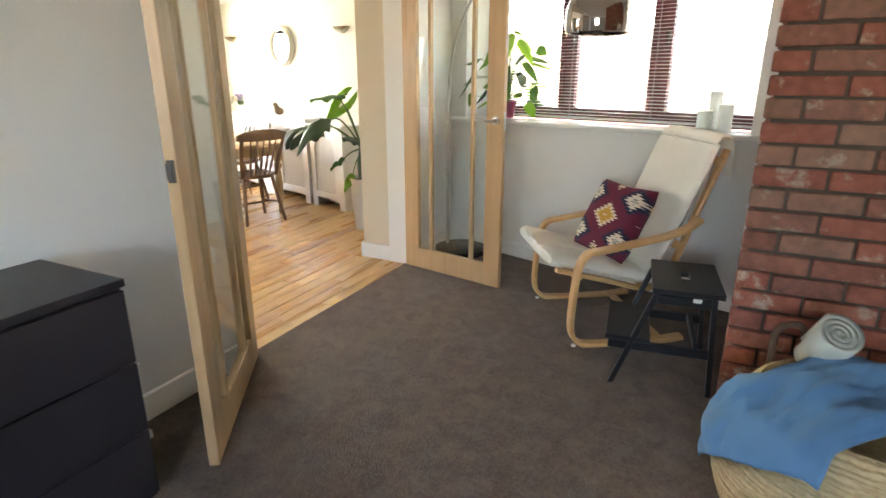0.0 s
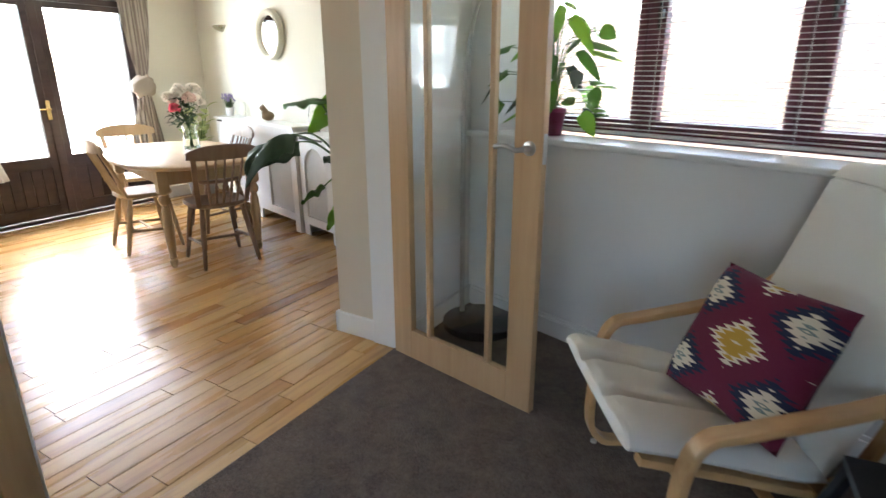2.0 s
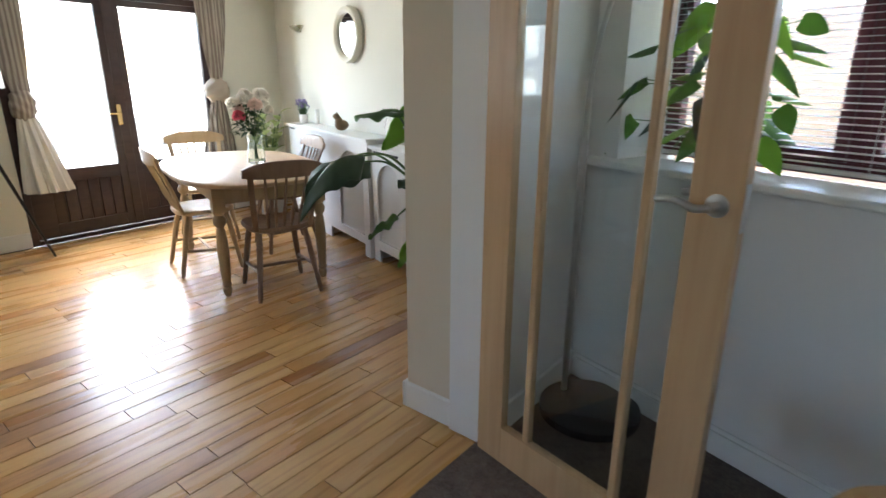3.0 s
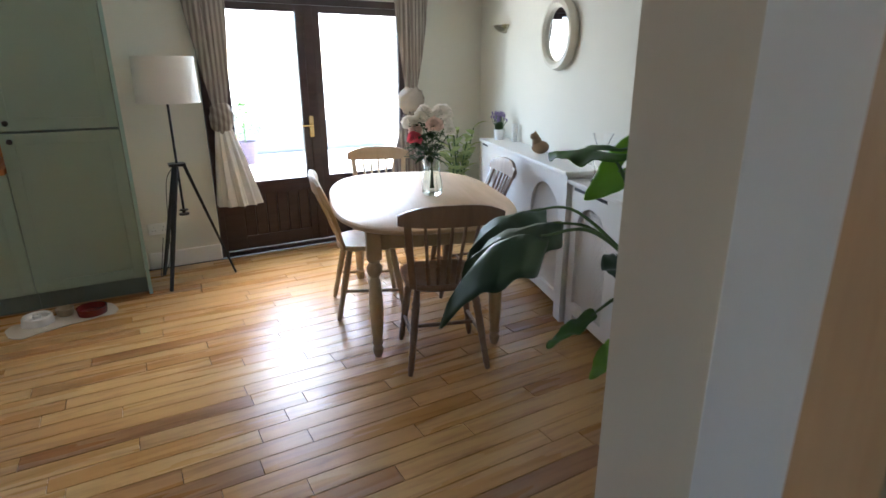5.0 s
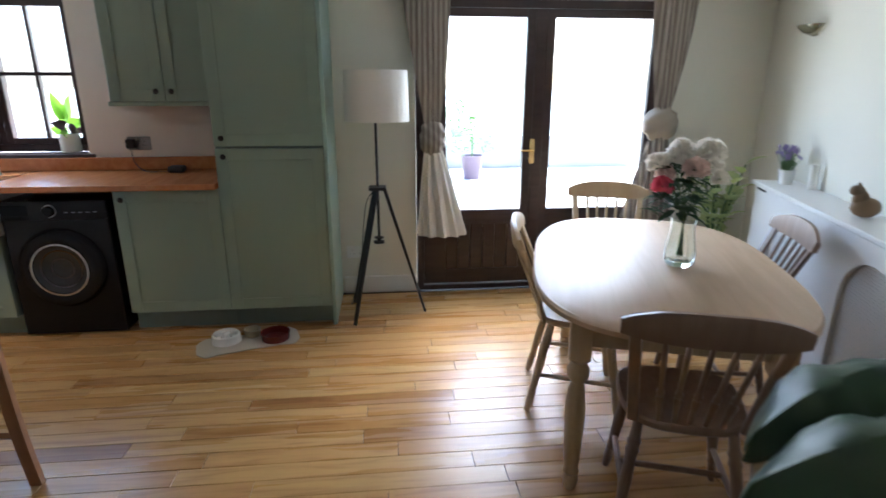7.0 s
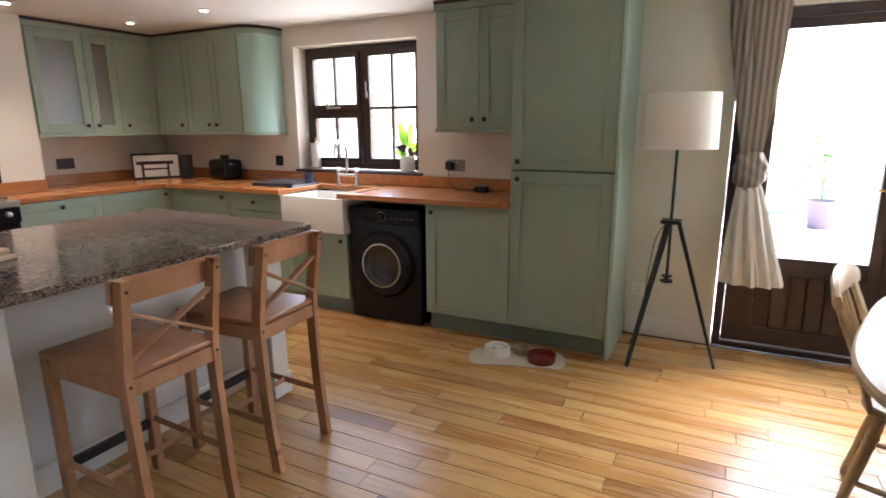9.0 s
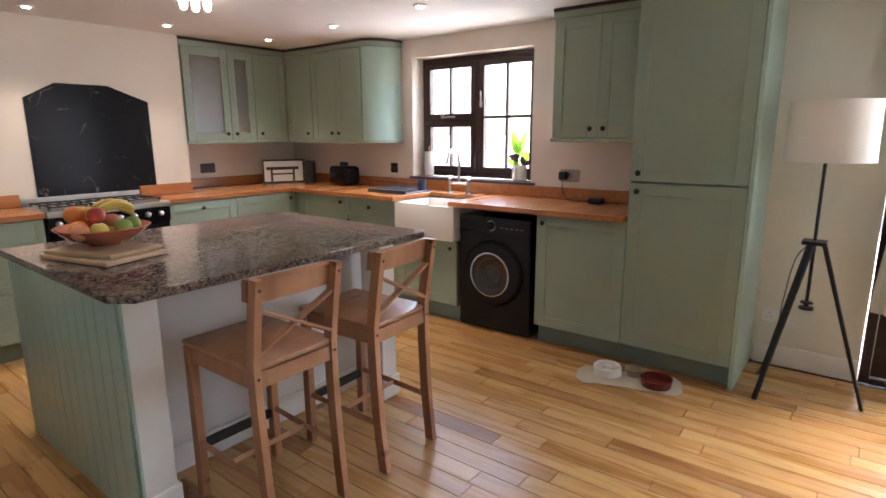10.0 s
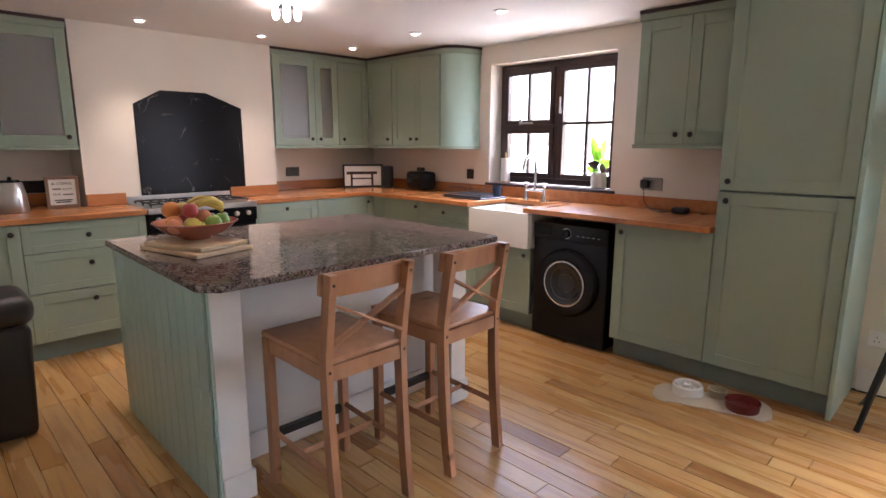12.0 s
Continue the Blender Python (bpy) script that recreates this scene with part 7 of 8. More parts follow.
# pet mat and bowls
bm = bmesh.new()
pts = []
for i in range(72):
    a = 2 * math.pi * i / 72
    r = 0.155
    x, y = 0.315 * math.cos(a), 0.108 * math.sin(a)
    k = abs(math.cos(a))
    lob = 1 + 0.48 * math.exp(-((k - 0.80) / 0.16) ** 2) - 0.10 * math.exp(-((k - 1.0) / 0.05) ** 2)
    pts.append((x * (1 - 0.06 * math.exp(-((k - 1.0) / 0.04) ** 2)), y * lob * (1 + 0.35 * k)))
f = bm.faces.new([bm.verts.new((x, y, 0.001)) for x, y in pts])
r = bmesh.ops.extrude_face_region(bm, geom=[f])
bmesh.ops.translate(bm, vec=(0, 0, 0.005), verts=[v for v in r["geom"] if isinstance(v, bmesh.types.BMVert)])
mt_ = part("pet_mat", bm, painted("off_white_rubber", (0.54, 0.48, 0.38), 0.6, 0.05))
mt_.matrix_world = pose(-5.575, 2.15, 0, 0, 0, 107)
tagged(mt_, "bone-shaped off-white rubber pet mat on the oak floor", "pet mat")


def dish(name, at, prof, m, label):
    t = thing(name, at, 0, label, "pet bowl")
    bm = bmesh.new()
    lathe(bm, prof, seg=32)
    part("dish", bm, m, t, "", True)
    return t


fd = dish("slow_feeder", (-5.595, 2.015, 0.0065), [(0, 0), (0.088, 0), (0.082, 0.045), (0.074, 0.052), (0.062, 0.045), (0.055, 0.02), (0.025, 0.02), (0.022, 0.05), (0.010, 0.055), (0, 0.03)], M_CERAMIC, "white slow-feeder pet bowl with raised centre, on the mat")
bm = bmesh.new()
ball(bm, (0, 0, 0.022), 0.03, (1, 1, 0.25))
part("kibble", bm, painted("kibble_brown", (0.16, 0.08, 0.03), 0.9, 0.3, 120, 0.8), fd, "brown dry food")
dish("small_pet_bowl", (-5.66, 2.155, 0.0065), [(0, 0), (0.045, 0), (0.052, 0.045), (0.047, 0.045), (0.040, 0.012), (0, 0.010)], painted("speckled_glaze", (0.40, 0.34, 0.22), 0.3, 0.5, 60, 0.1), "small speckled cream bowl on the pet mat")
wb = dish("red_water_bowl", (-5.60, 2.305, 0.0065), [(0, 0), (0.082, 0), (0.088, 0.045), (0.080, 0.045), (0.074, 0.010), (0, 0.010)], painted("dark_red_glaze", (0.16, 0.025, 0.02), 0.2, 0.1), "dark red ceramic water bowl on the pet mat")

# waste bin
bn = thing("pedal_bin", (-2.71, -0.17, 0), 0, "tall dark grey plastic waste bin with domed lid", "bin")
M_BIN = painted("dark_grey_plastic", (0.035, 0.032, 0.033), 0.45, 0.1, 120, 0.1)
bm = bmesh.new()
v = box(bm, -0.18, 0.18, -0.17, 0.17, 0.0, 0.55, 0.03, 3)
for q in bm.verts:
    k = 0.86 + 0.14 * q.co.z / 0.55
    q.co.x *= k
    q.co.y *= k
part("body", bm, M_BIN, bn, "", True)
bm = bmesh.new()
box(bm, -0.20, 0.20, -0.19, 0.19, 0.555, 0.70, 0.06, 5)
part("lid", bm, M_BIN, bn, "domed swing lid", True)

# range cooker
rg = thing("range_cooker", (-3.752, -1.075, 0), 180, "black range cooker with steel hob and knobs under the chimney breast", "cooker")
bm = bmesh.new()
box(bm, 0.0, 0.80, 0.0, 0.46, 0.05, 0.903, 0.004)
part("body", bm, M_BLACK, rg)
bm = bmesh.new()
box(bm, -0.003, 0.803, -0.028, 0.46, 0.905, 0.945, 0.004)
part("hob", bm, M_STEEL, rg, "steel hob plate")
bm = bmesh.new()
box(bm, 0.0, 0.80, -0.022, -0.002, 0.80, 0.902, 0.003)
part("control_panel", bm, M_BLACK, rg)
for i in range(8):
    bm = bmesh.new()
    lathe(bm, [(0.0, 0), (0.020, 0), (0.018, 0.02), (0.010, 0.026), (0, 0.026)], m=Matrix.Translation((0.06 + i * 0.095, -0.022, 0.86)) @ pose(0, 0, 0, 90, 0, 0), seg=16)
    part("knob", bm, M_STEEL, rg, "steel control knob", True)
for a, b2 in ((0.02, 0.39), (0.41, 0.78)):
    bm = bmesh.new()
    box(bm, a, b2, -0.022, -0.002, 0.15, 0.78, 0.006)
    dr_ = part("oven_door", bm, M_BLACK, rg)
    bm = bmesh.new()
    rod(bm, (a + 0.03, -0.055, 0.74), (b2 - 0.03, -0.055, 0.74), 0.010)
    for x in (a + 0.05, b2 - 0.05):
        rod(bm, (x, -0.055, 0.74), (x, -0.02, 0.74), 0.006)
    part("handle", bm, M_STEEL, dr_, "steel towel-rail handle", True)
for i in range(3):
    x0 = 0.03 + i * 0.25
    bm = bmesh.new()
    for k in range(4):
        rod(bm, (x0 + 0.02 + k * 0.065, 0.05, 0.968), (x0 + 0.02 + k * 0.065, 0.40, 0.968), 0.005, seg=6)
    for y in (0.05, 0.225, 0.40):
        rod(bm, (x0, y, 0.966), (x0 + 0.24, y, 0.966), 0.005, seg=6)
        for x in (x0 + 0.01, x0 + 0.23):
            rod(bm, (x, y, 0.945), (x, y, 0.966), 0.005, seg=6)
    part("pan_support", bm, M_BLACKMAT, rg, "black iron pan support")
bm = bmesh.new()
box(bm, 0.0, 0.80, 0.455, 0.468, 0.945, 1.0, 0.002)
part("back_lip", bm, M_STEEL, rg, "steel back lip")

# fruit bowl on boards
Z0 = 0.911
for i, (s1, s2, m, a) in enumerate(((0.30, 0.43, M_TABLETOP, 14), (0.27, 0.38, M_PINE, 19))):
    bm = bmesh.new()
    box(bm, -s1 / 2, s1 / 2, -s2 / 2, s2 / 2, 0, 0.020, 0.005, 2)
    o = part("chopping_board", bm, m, smooth=False)
    o.matrix_world = pose(-3.49, 0.50, Z0 + i * 0.0215, 0, 0, a)
    tagged(o, ("dark" if i == 0 else "pale") + " worn wooden chopping board under the fruit bowl", "chopping board", "stacked chopping boards")
FB = Vector((-3.515, 0.446, Z0 + 0.0435))
fb = thing("fruit_bowl", FB, 0, "wide shallow terracotta-red bowl on wooden boards", "bowl")
bm = bmesh.new()
lathe(bm, [(0, 0), (0.06, 0), (0.065, 0.008), (0.14, 0.036), (0.192, 0.082), (0.187, 0.085), (0.135, 0.044), (0.06, 0.016), (0, 0.014)], seg=40)
part("bowl_body", bm, painted("terracotta_glaze", (0.40, 0.12, 0.065), 0.25, 0.1), fb, "", True)


def fruit(name, off, r, col, label, sq=(1, 1, 0.95)):
    off, r = Vector((off[0] * 1.17, off[1] * 1.17, off[2] * 1.04)), r * 1.03
    t = thing(name, FB + off, 0, label, "fruit")
    bm = bmesh.new()
    o = bmesh.ops.create_uvsphere(bm, u_segments=18, v_segments=14, radius=r)
    for v in o["verts"]:
        d = math.hypot(v.co.x, v.co.y) / r
        v.co.z -= math.copysign(1, v.co.z) * 0.22 * r * max(0, 1 - d * 2.2) if name != "orange" else 0
        v.co = Vector((v.co.x * sq[0], v.co.y * sq[1], v.co.z * sq[2]))
    m = bpy.data.materials.get("skin_" + col[0]) or painted("skin_" + col[0], col[1], 0.35, 0.3, 12, 0.05)
    part("flesh", bm, m, t, "", True)
    bm = bmesh.new()
    rod(bm, (0, 0, r * 0.7), (0.003, 0, r * 1.05), 0.0012, seg=5)
    part("stalk", bm, M_STEM, t)


AR, AG, OR, YE, PE = ("red", (0.45, 0.06, 0.04)), ("green", (0.28, 0.42, 0.06)), ("orange", (0.75, 0.26, 0.05)), ("yellow", (0.70, 0.58, 0.12)), ("peach", (0.62, 0.24, 0.12))
for nm, off, r, c_ in (("apple", (0.04, 0.02, 0.09), 0.037, AR), ("orange", (0.09, 0.02, 0.075), 0.041, OR), ("orange", (0.085, -0.02, 0.135), 0.040, OR), ("apple", (0.045, 0.085, 0.075), 0.036, YE), ("orange", (0.105, 0.075, 0.075), 0.036, PE), ("apple", (-0.035, 0.095, 0.08), 0.036, AG), ("apple", (-0.09, 0.04, 0.08), 0.036, AG), ("apple", (-0.02, 0.03, 0.10), 0.037, PE), ("apple", (0.03, -0.05, 0.13), 0.037, YE), ("apple", (0.005, 0.06, 0.055), 0.034, YE), ("orange", (0.02, -0.09, 0.07), 0.038, OR), ("apple", (0.035, 0.045, 0.135), 0.036, AR)):
    fruit(nm, off, r, c_, {"red": "red apple", "green": "green apple", "orange": "ripe orange", "yellow": "yellow-green apple", "peach": "pinkish orange peach"}[c_[0]] + " heaped in the terracotta bowl")
bn_ = thing("banana_bunch", FB + Vector((-0.055, -0.03, 0.118)), 0, "bunch of yellow bananas lying on the fruit bowl", "fruit")
M_BAN = painted("banana_skin", (0.62, 0.46, 0.07), 0.45, 0.15, 25, 0.05)
for i in range(4):
    bm = bmesh.new()
    a = -0.5 + i * 0.33
    q = pose(0, 0, 0.012 * (i % 2), 0, 0, math.degrees(a) * 0.6)
    pp = [q @ Vector(p) for p in ((0.085, -0.03 + 0.018 * i, 0.0), (0.055, -0.03 + 0.022 * i, 0.035), (0.0, -0.03 + 0.026 * i, 0.05), (-0.06, -0.02 + 0.02 * i, 0.025), (-0.085, -0.01 + 0.012 * i, 0.0))]
    ar = arc(pp, 4)
    sweep(bm, ar, 0.018, 8, taper=[0.45 + 0.6 * math.sin(math.pi * k / (len(ar) - 1)) ** 0.5 for k in range(len(ar))])
    part("banana", bm, M_BAN, bn_, "", True)

# worktop things
CT = 0.944


def toaster():
    t = thing("toaster", (-6.22, -0.93, CT), 80, "glossy black two-slice toaster on the wooden worktop", "toaster")
    bm = bmesh.new()
    box(bm, -0.15, 0.15, -0.09, 0.09, 0.01, 0.185, 0.035, 4)
    part("body", bm, M_BLACK, t, "", True)
    for y in (-0.03, 0.03):
        bm = bmesh.new()
        box(bm, -0.11, 0.11, y - 0.013, y + 0.013, 0.182, 0.188)
        part("slot", bm, M_DKSTEEL, t, "dark metal toast slot")
    bm = bmesh.new()
    box(bm, -0.16, -0.148, -0.02, 0.02, 0.10, 0.125, 0.003)
    part("lever", bm, M_BLACK, t)
    bm = bmesh.new()
    box(bm, -0.05, 0.05, -0.02, 0.02, 0.19, 0.225, 0.008, 2)
    part("bread_clip", bm, M_BLACKMAT, t)


toaster()
pic = thing("leaning_picture", (-6.03, -1.63, CT), 152, "black-framed picture of a wooden bench leaning in the worktop corner", "picture")
bm = bmesh.new()
for d in ((-0.21, 0.21, -0.012, 0, 0, 0.018), (-0.21, 0.21, -0.012, 0, 0.222, 0.24), (-0.21, -0.192, -0.012, 0, 0.018, 0.222), (0.192, 0.21, -0.012, 0, 0.018, 0.222)):
    box(bm, *d)
o = part("frame", bm, M_BLACKMAT, pic)
bm = bmesh.new()
box(bm, -0.192, 0.192, -0.006, -0.002, 0.018, 0.222)
part("sheet", bm, M_CERAMIC, pic, "pale grey sheet")
bm = bmesh.new()
for d in ((-0.17, 0.15, 0.135, 0.165), (-0.13, -0.108, 0.02, 0.135), (0.088, 0.11, 0.02, 0.135), (-0.108, 0.088, 0.085, 0.10)):
    box(bm, d[0], d[1], -0.008, -0.0065, d[2], d[3])
part("drawn_bench", bm, M_DARKWOOD, pic, "brown bench shape")
sp_ = thing("black_speaker", (-6.17, -1.385, CT), 0, "black ribbed upright speaker in the worktop corner", "speaker")
bm = bmesh.new()
lathe(bm, [(0, 0), (0.055, 0), (0.058, 0.01)] + [(0.058 - (0.004 if i % 2 else 0), 0.02 + i * 0.012) for i in range(16)] + [(0.05, 0.225), (0, 0.228)], seg=24)
part("body", bm, M_BLACKMAT, sp_, "", True)

dr = thing("dish_rack", (-6.07, -0.06, CT), 90, "dark blue draining tray with black wire rack beside the sink", "dish rack")
bm = bmesh.new()
box(bm, -0.23, 0.20, -0.17, 0.17, 0.0, 0.012, 0.004)
box(bm, -0.23, 0.20, -0.17, -0.155, 0.012, 0.028, 0.003)
part("tray", bm, painted("navy_plastic", (0.025, 0.03, 0.05), 0.4, 0.1), dr)
bm = bmesh.new()
for z in (0.035, 0.09):
    for p in (((-0.20, -0.14, z), (0.17, -0.14, z)), ((-0.20, 0.14, z), (0.17, 0.14, z)), ((-0.20, -0.14, z), (-0.20, 0.14, z)), ((0.17, -0.14, z), (0.17, 0.14, z))):
        rod(bm, *p, 0.0022, seg=5)
for i in range(14):
    x = -0.19 + i * 0.027
    rod(bm, (x, -0.14, 0.035), (x, 0.14, 0.035), 0.0016, seg=5)
    rod(bm, (x, -0.04, 0.035), (x + 0.01, -0.03, 0.085), 0.0016, seg=5)
for x, y in ((-0.2, -0.14), (-0.2, 0.14), (0.17, -0.14), (0.17, 0.14)):
    rod(bm, (x, y, 0.012), (x, y, 0.09), 0.0022, seg=5)
part("wire_rack", bm, M_BLACKMAT, dr)
cp = thing("blue_cup", (-6.17, 0.09, CT + 0.013), 0, "dark blue cup standing in the draining rack", "cup")
bm = bmesh.new()
lathe(bm, [(0, 0), (0.034, 0), (0.04, 0.09), (0.036, 0.09), (0.031, 0.008), (0, 0.006)], seg=20)
part("cup_body", bm, painted("blue_glaze", (0.03, 0.05, 0.09), 0.3, 0.1), cp, "", True)

ke = thing("steel_kettle", (-3.05, -1.46, CT), 30, "brushed steel kettle with black handle by the wall", "kettle")
bm = bmesh.new()
lathe(bm, [(0, 0), (0.085, 0), (0.09, 0.01), (0.082, 0.12), (0.07, 0.19), (0.065, 0.20), (0, 0.205)], seg=28)
part("body", bm, M_STEEL, ke, "", True)
bm = bmesh.new()
sweep(bm, arc([(0, -0.06, 0.195), (0, -0.13, 0.19), (0, -0.15, 0.12), (0, -0.12, 0.04), (0, -0.085, 0.03)], 6), 0.013, 8)
part("handle", bm, M_BLACK, ke, "", True)
bm = bmesh.new()
lathe(bm, [(0, 0.2), (0.06, 0.2), (0.05, 0.215), (0.012, 0.218), (0.012, 0.235), (0, 0.237)], seg=20)
part("lid", bm, M_BLACK, ke, "", True)
sg = thing("framed_sign", (-3.36, -1.60, CT), 175, "small wooden framed sign with rows of lettering on the worktop", "sign")
bm = bmesh.new()
for d in ((-0.10, 0.10, 0, 0.02), (-0.10, 0.10, 0.20, 0.22), (-0.10, -0.08, 0.02, 0.20), (0.08, 0.10, 0.02, 0.20)):
    box(bm, d[0], d[1], -0.015, 0.01, d[2], d[3], 0.001)
part("frame", bm, M_GREYPINE, sg)
bm = bmesh.new()
box(bm, -0.08, 0.08, -0.004, 0.004, 0.02, 0.20)
part("board", bm, M_CERAMIC, sg)
M_INK = mat("black_ink", (0.03, 0.03, 0.03), 0.6)
for z, w, x0 in ((0.128, 0.052, -0.060), (0.088, 0.062, 0.0), (0.048, 0.11, -0.055), (0.034, 0.09, -0.045)):
    bm = bmesh.new()
    box(bm, x0, x0 + w, -0.0055, -0.0045, z, z + 0.008)
    part("lettering_bar", bm, M_INK, sg, "line of dark lettering")


def words(text, x, z, size, parent):
    """Flat lettering standing on a face that looks along local -y."""
    cu = bpy.data.curves.new("lettering", "FONT")
    cu.body, cu.size, cu.extrude = text, size, 0.0004
    tmp = bpy.data.objects.new("lettering", cu)
    me = bpy.data.meshes.new_from_object(tmp)
    bpy.data.objects.remove(tmp)
    bpy.data.curves.remove(cu)
    me.transform(Matrix.Translation((x, -0.005, z)) @ pose(0, 0, 0, 90, 0, 0))
    me.materials.append(M_INK)
    o = new("lettering", me)
    o.parent = parent
    o["label"] = "dark painted words"


words("A COFFEE", -0.062, 0.160, 0.028, sg)
words("KEEPS", 0.0, 0.122, 0.022, sg)
words("THE", -0.062, 0.084, 0.026, sg)


def socket(at, turn, m, label, w=0.15):
    t = thing("wall_socket", at, turn, label, "socket")
    bm = bmesh.new()
    box(bm, -w / 2, w / 2, -0.008, 0, -0.045, 0.045, 0.003)
    part("plate", bm, m, t)
    for s in ((-1, 1) if w > 0.1 else (0,)):
        for q in ((0, 0.012), (-0.011, -0.012), (0.011, -0.012)):
            bm = bmesh.new()
            box(bm, s * 0.035 + q[0] - 0.002, s * 0.035 + q[0] + 0.002, -0.0088, -0.008, q[1] - 0.004, q[1] + 0.004)
            part("pin_hole", bm, M_BLACKMAT, t)
        bm = bmesh.new()
        box(bm, s * 0.012 - 0.006, s * 0.012 + 0.006, -0.012, -0.008, 0.020, 0.034, 0.001)
        part("switch", bm, M_BLACK if m is M_DKSTEEL else M_WHITE, t)


socket((-5.36, -1.898, 1.12), 180, M_DKSTEEL, "black nickel double socket on the kitchen wall")
socket((-3.23, -1.898, 1.08), 180, M_DKSTEEL, "black nickel double socket behind the kettle")
socket((-6.378, -0.41, 1.12), 90, M_DKSTEEL, "black nickel single switch beside the window", 0.086)
socket((-6.378, 1.36, 1.12), 90, mat("grey_nickel_plate", (0.28, 0.27, 0.25), 0.4, 1.0), "brushed steel double socket over the worktop")
socket((-6.358, 2.78, 0.32), 90, M_WHITE, "white plastic double socket behind the floor lamp")
bm = bmesh.new()
box(bm, -6.368, -6.325, 1.29, 1.345, 1.09, 1.15, 0.005)
sweep(bm, arc([(-6.33, 1.32, 1.09), (-6.31, 1.34, 1.0), (-6.26, 1.42, 0.95), (-6.22, 1.52, 0.95), (-6.24, 1.60, 0.955)], 6), 0.003, 5)
box(bm, -6.28, -6.20, 1.58, 1.68, 0.9435, 0.985, 0.012, 2)
o = tagged(part("plugged_charger", bm, M_BLACKMAT), "black charger block with lead plugged into the wall socket", "charger")

wp = thing("sill_plant", (-6.50, 0.86, 1.053), 0, "small bright green and purple leafed plant in a white ribbed pot", "plant")
bm = bmesh.new()
lathe(bm, [(0, 0), (0.055, 0)] + [(0.062 + (0.002 if i % 2 else -0.001), 0.006 + i * 0.011) for i in range(11)] + [(0.056, 0.125), (0.054, 0.10), (0, 0.10)], seg=28)
part("pot", bm, M_CERAMIC, wp, "white ribbed pot", True)
rnd = random.Random(5)
for i in range(11):
    a = i * 2.4
    bm = bmesh.new()
    b0 = Vector((0.015 * math.cos(a), 0.015 * math.sin(a), 0.11 + 0.012 * i))
    tall = i > 6
    tip = b0 + (Vector((0.03 * math.cos(a), 0.055 * math.sin(a), 0.17)) if tall else Vector((0.09 * math.cos(a), 0.09 * math.sin(a), 0.03)))
    leaf(bm, b0, tip, 0.075, up=(math.cos(a + 1.5), math.sin(a + 1.5), 0.3), n=6, heart=0.2, droop=0.0)
    part("leaf", bm, M_LEAFLT if tall else (bpy.data.materials.get("plum_leaf") or painted("plum_leaf", (0.08, 0.03, 0.05), 0.4, 0.2)) if i % 2 else M_LEAFLT, wp, "", True)
pt = thing("kitchen_roll", (-6.50, -0.09, 1.053), 0, "white kitchen roll on a wooden stand on the window sill", "kitchen roll")
bm = bmesh.new()
lathe(bm, [(0, 0.012), (0.045, 0.012), (0.045, 0.22), (0.02, 0.22), (0, 0.22)], seg=22)
part("paper", bm, M_CERAMIC, pt, "", True)
bm = bmesh.new()
lathe(bm, [(0, 0), (0.05, 0), (0.05, 0.011), (0, 0.011)], seg=22)
part("stand", bm, M_BIRCH, pt, "", True)
bm = bmesh.new()
rod(bm, (0, 0, 0.2205), (0, 0, 0.27), 0.007)
part("post", bm, M_BIRCH, pt, "", True)

# crockery behind the frosted glass
rnd = random.Random(8)
for x0, z0 in ((-3.40, 1.40), (-3.25, 1.40), (-3.12, 1.40), (-3.35, 1.658), (-3.2, 1.658), (-5.15, 1.40), (-5.3, 1.658), (-5.6, 1.40)):
    t_ = thing("crockery", (x0, -1.72, z0), 0, "pale crockery stacked on the shelf of the glazed cabinet", "crockery")
    bm = bmesh.new()
    h = rnd.uniform(0.08, 0.17)
    lathe(bm, [(0, 0), (0.04, 0), (0.05, h * 0.5), (0.045, h), (0.04, h), (0, h * 0.9)], seg=16)
    part("piece", bm, M_CERAMIC if rnd.random() < 0.6 else M_BIRCH, t_, "", True)

# glowing flush ceiling light over the island
cl = thing("cluster_ceiling_light", (-4.36, -0.10, H), 0, "lit cluster of white glass petals on the kitchen ceiling", "ceiling light")
bm = bmesh.new()
lathe(bm, [(0, -0.001), (0.07, -0.001), (0.07, -0.02), (0, -0.025)], seg=24)
part("ceiling_plate", bm, M_CHROME, cl, "", True)
for i in range(6):
    a = i * math.pi / 3
    bm = bmesh.new()
    ball(bm, (0.075 * math.cos(a), 0.075 * math.sin(a), -0.06), 0.022, (1, 1, 1.5), 10, 8)
    part("glass_petal", bm, M_BULB, cl, "glowing glass petal")

# garden seen through the panes
slab("garden_patio", (-14.5, -6.66, -3.0, 8.0, -0.145, -0.06), painted("pale_paving", (0.60, 0.55, 0.47), 0.85, 0.12, 8, 0.3), label="pale stone paved patio outside")
gw = slab("garden_low_wall", (-13.4, -13.1, -3.0, 7.9, -0.06, 0.55), painted("pale_render", (0.36, 0.34, 0.30), 0.85, 0.1, 8, 0.3), label="low pale garden wall")
slab("garden_brick_wall", (-3.5, 4.5, 7.2, 7.45, -0.15, 1.9), painted("pale_brick_wall", (0.40, 0.31, 0.26), 0.9, 0.2, 9, 0.4), label="weathered brick wall of the neighbouring house outside the window")


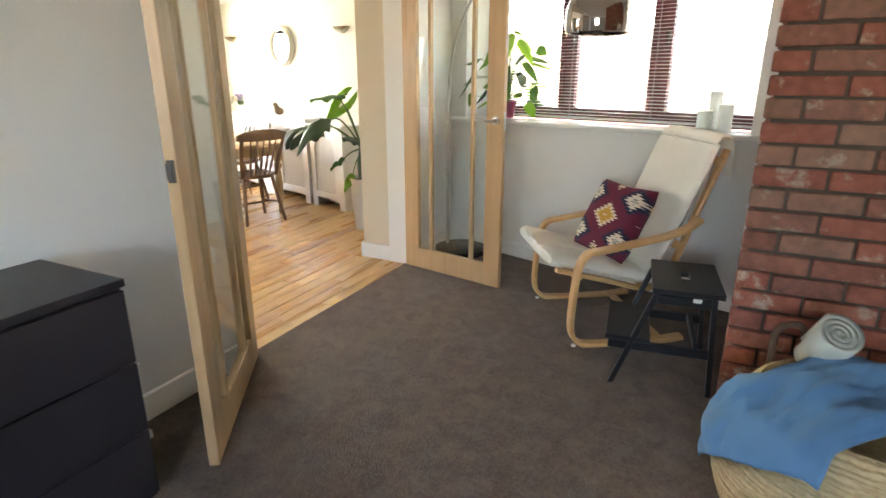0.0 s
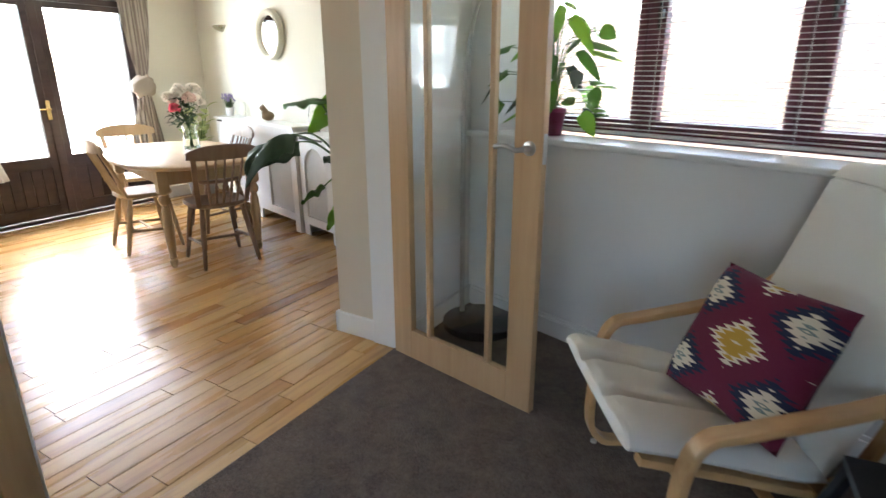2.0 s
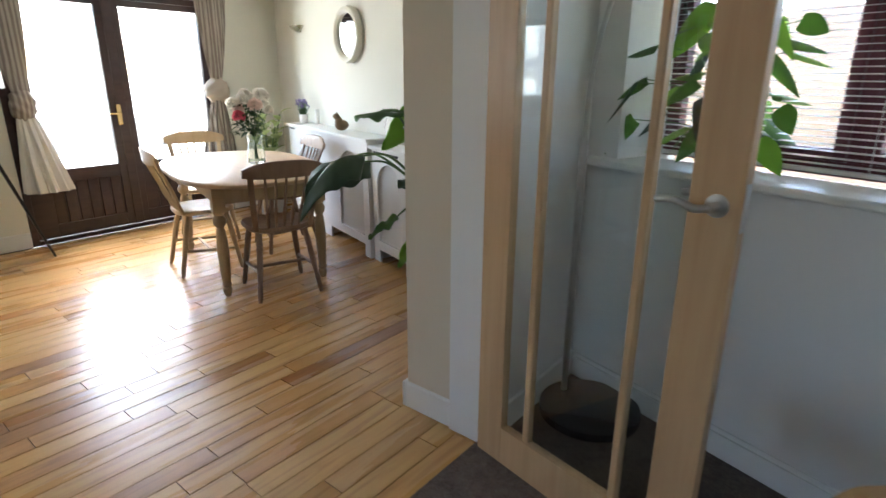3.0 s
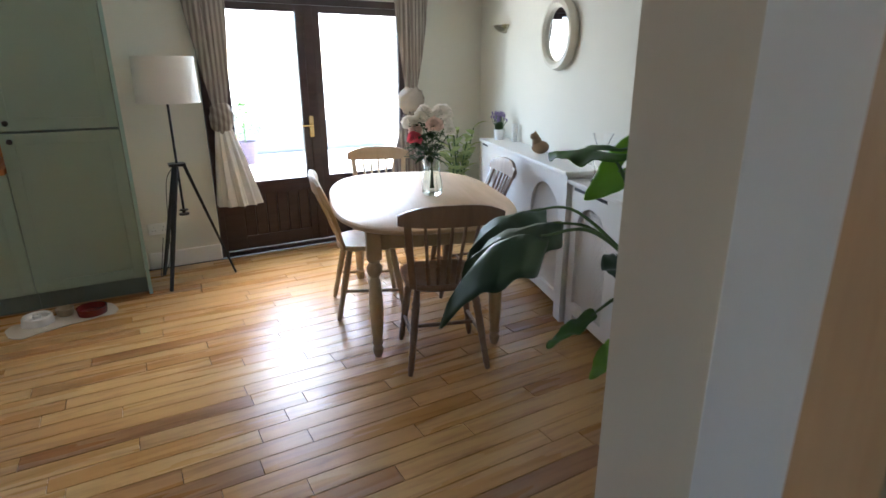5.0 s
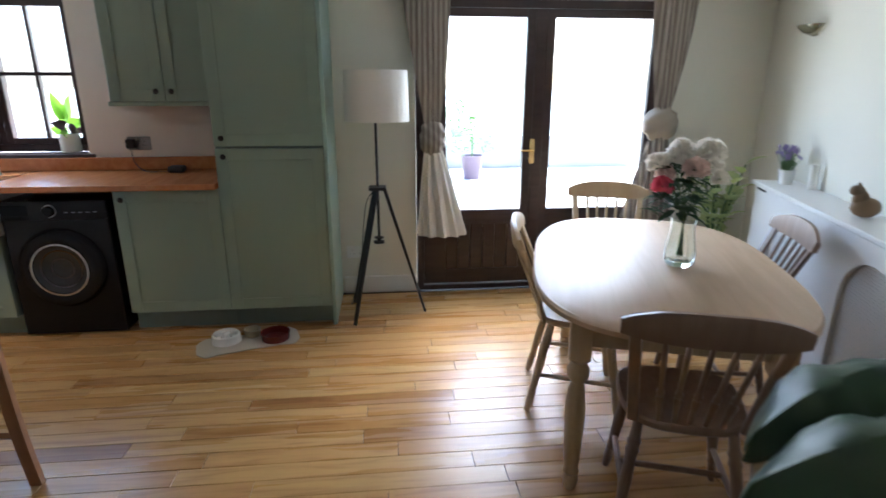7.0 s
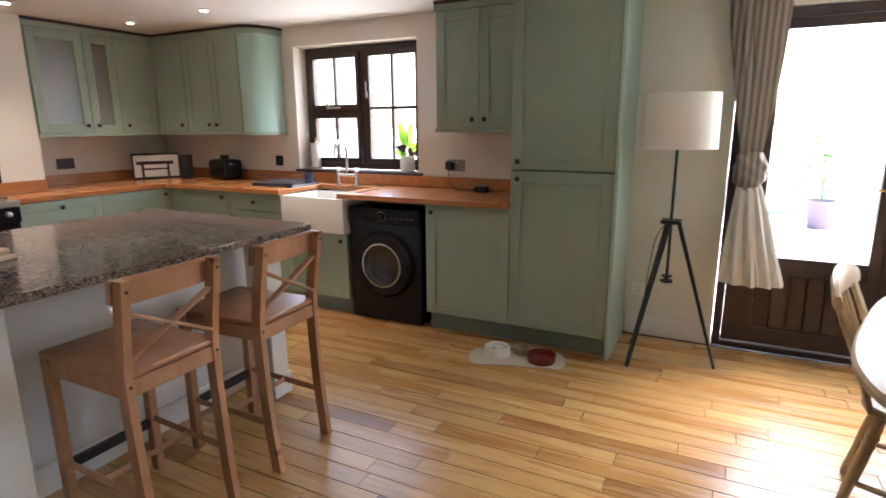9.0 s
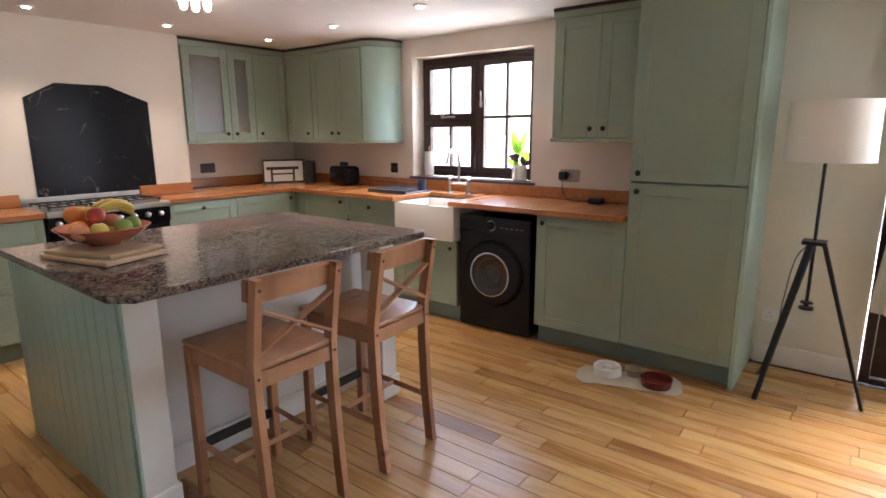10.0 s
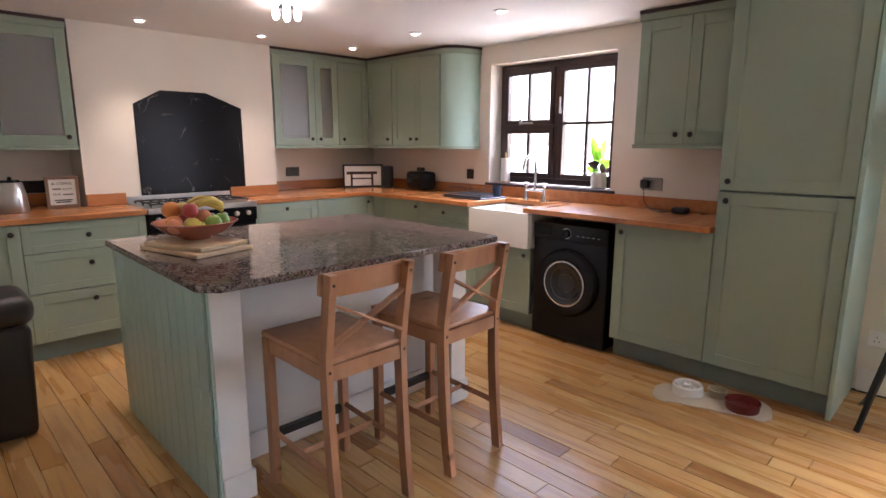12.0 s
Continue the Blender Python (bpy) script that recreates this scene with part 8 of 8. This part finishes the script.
def shrub(name, at, r, h, mpot, seed, pot=True, scale=1.0):
    t = thing(name, at, 0, "leafy green shrub in a patio pot outside" if pot else "leafy green garden bush", "plant")
    rnd = random.Random(seed)
    z0 = 0.0
    if pot:
        bm = bmesh.new()
        lathe(bm, [(0, 0), (r * 0.7, 0), (r, h), (r * 0.93, h), (r * 0.9, h * 0.9), (0, h * 0.9)], seg=24)
        part("pot", bm, mpot, t, "", True)
        z0 = h
    bm = bmesh.new()
    for i in range(240):
        a, b_ = rnd.uniform(0, 6.28), rnd.uniform(0, 1)
        rr = r * 1.3 * scale * (0.4 + 0.6 * rnd.random())
        p = Vector((rr * math.cos(a) * math.sin(b_ * 2.4), rr * math.sin(a) * math.sin(b_ * 2.4), z0 + r * 1.6 * scale * (1 - b_) + 0.03))
        leaf(bm, p, p + Vector((0.07 * math.cos(a), 0.07 * math.sin(a), rnd.uniform(-0.02, 0.06))), 0.06, n=3)
    part("foliage", bm, M_LEAF, t)
    bm = bmesh.new()
    rod(bm, (0, 0, z0 * 0.9), (0, 0, z0 + r * 1.2 * scale), 0.015)
    part("stem", bm, M_STEM, t)


shrub("potted_shrub", (-11.9, 4.50, -0.06), 0.20, 0.40, painted("mauve_glazed_pot", (0.13, 0.09, 0.13), 0.3, 0.1), 1, True, 1.9)
shrub("potted_shrub", (-13.25, 4.45, 0.55), 0.20, 0.16, painted("grey_stone_pot", (0.3, 0.29, 0.26), 0.8, 0.1), 2, True, 1.5)
shrub("garden_bush", (-10.5, -0.6, -0.06), 0.6, 0.3, None, 3, False)
shrub("garden_bush", (-11.5, 1.2, -0.06), 0.7, 0.3, None, 4, False)

# ---- floorboards and bricks, last ----
floor_ob = bpy.data.objects["floor"]
rnd = random.Random(11)
BW = 0.1005
plank_meshes = {}


def plank_box(L, w=BW):
    key = (round(L, 1), w)
    if key not in plank_meshes:
        bm = bmesh.new()
        Lk = key[0]
        box(bm, 0.0012, w - 0.0012, 0.0012, Lk - 0.0012, -0.018, 0.0, 0.0012)
        me = bpy.data.meshes.new("plank")
        bmesh.ops.recalc_face_normals(bm, faces=bm.faces)
        bm.to_mesh(me)
        bm.free()
        me.materials.append(M_PLANK)
        plank_meshes[key] = me
    return plank_meshes[key]


planks = []
row = 0
x = -2.0 - BW
while x > -6.40:
    y = -1.9 + rnd.uniform(-0.8, 0)
    while y < 5.95:
        L = round(rnd.choice((0.5, 0.6, 0.7, 0.8, 0.9, 1.0, 1.2)), 1)
        if y + L > -1.9:
            planks.append((x, y, L))
        y += L
    x -= BW
near = sorted(planks, key=lambda p: abs(p[0] + 4.0) * 0.9 + abs(p[1] + p[2] / 2 - 2.0))[:300]
keep = set(near)
for p in near:
    o = new("plank", plank_box(p[2]))
    o.parent = floor_ob
    o.location = (p[0], p[1], rnd.uniform(-0.0008, 0.0))
bm = bmesh.new()
verts, faces = [], []
for p in planks:
    if p in keep:
        continue
    x0, x1, y0, y1 = p[0] + 0.0012, p[0] + BW - 0.0012, max(p[1], -1.93) + 0.0012, min(p[1] + p[2], 6.0) - 0.0012
    b0 = len(verts)
    verts += [(x0, y0, -0.018), (x1, y0, -0.018), (x1, y1, -0.018), (x0, y1, -0.018), (x0, y0, 0), (x1, y0, 0), (x1, y1, 0), (x0, y1, 0)]
    faces += [tuple(b0 + k for k in f) for f in ((0, 3, 2, 1), (4, 5, 6, 7), (0, 1, 5, 4), (1, 2, 6, 5), (2, 3, 7, 6), (3, 0, 4, 7))]
bm.free()
me = bpy.data.meshes.new("far_planks")
me.from_pydata(verts, [], faces)
me.materials.append(M_PLANK_J)
o = new("far_planks", me)
o.parent = floor_ob
o["kind"] = "stuff"

# ---- true size of the whole place ----
for o in list(scene.objects):
    if o.parent is None and o.type != "CAMERA":
        if o.type == "LIGHT":
            o.location = o.location * SCALE
            if o.data.type == "AREA":
                o.data.size *= SCALE
                o.data.size_y *= SCALE
        else:
            o.matrix_basis = Matrix.Scale(SCALE, 4) @ o.matrix_basis
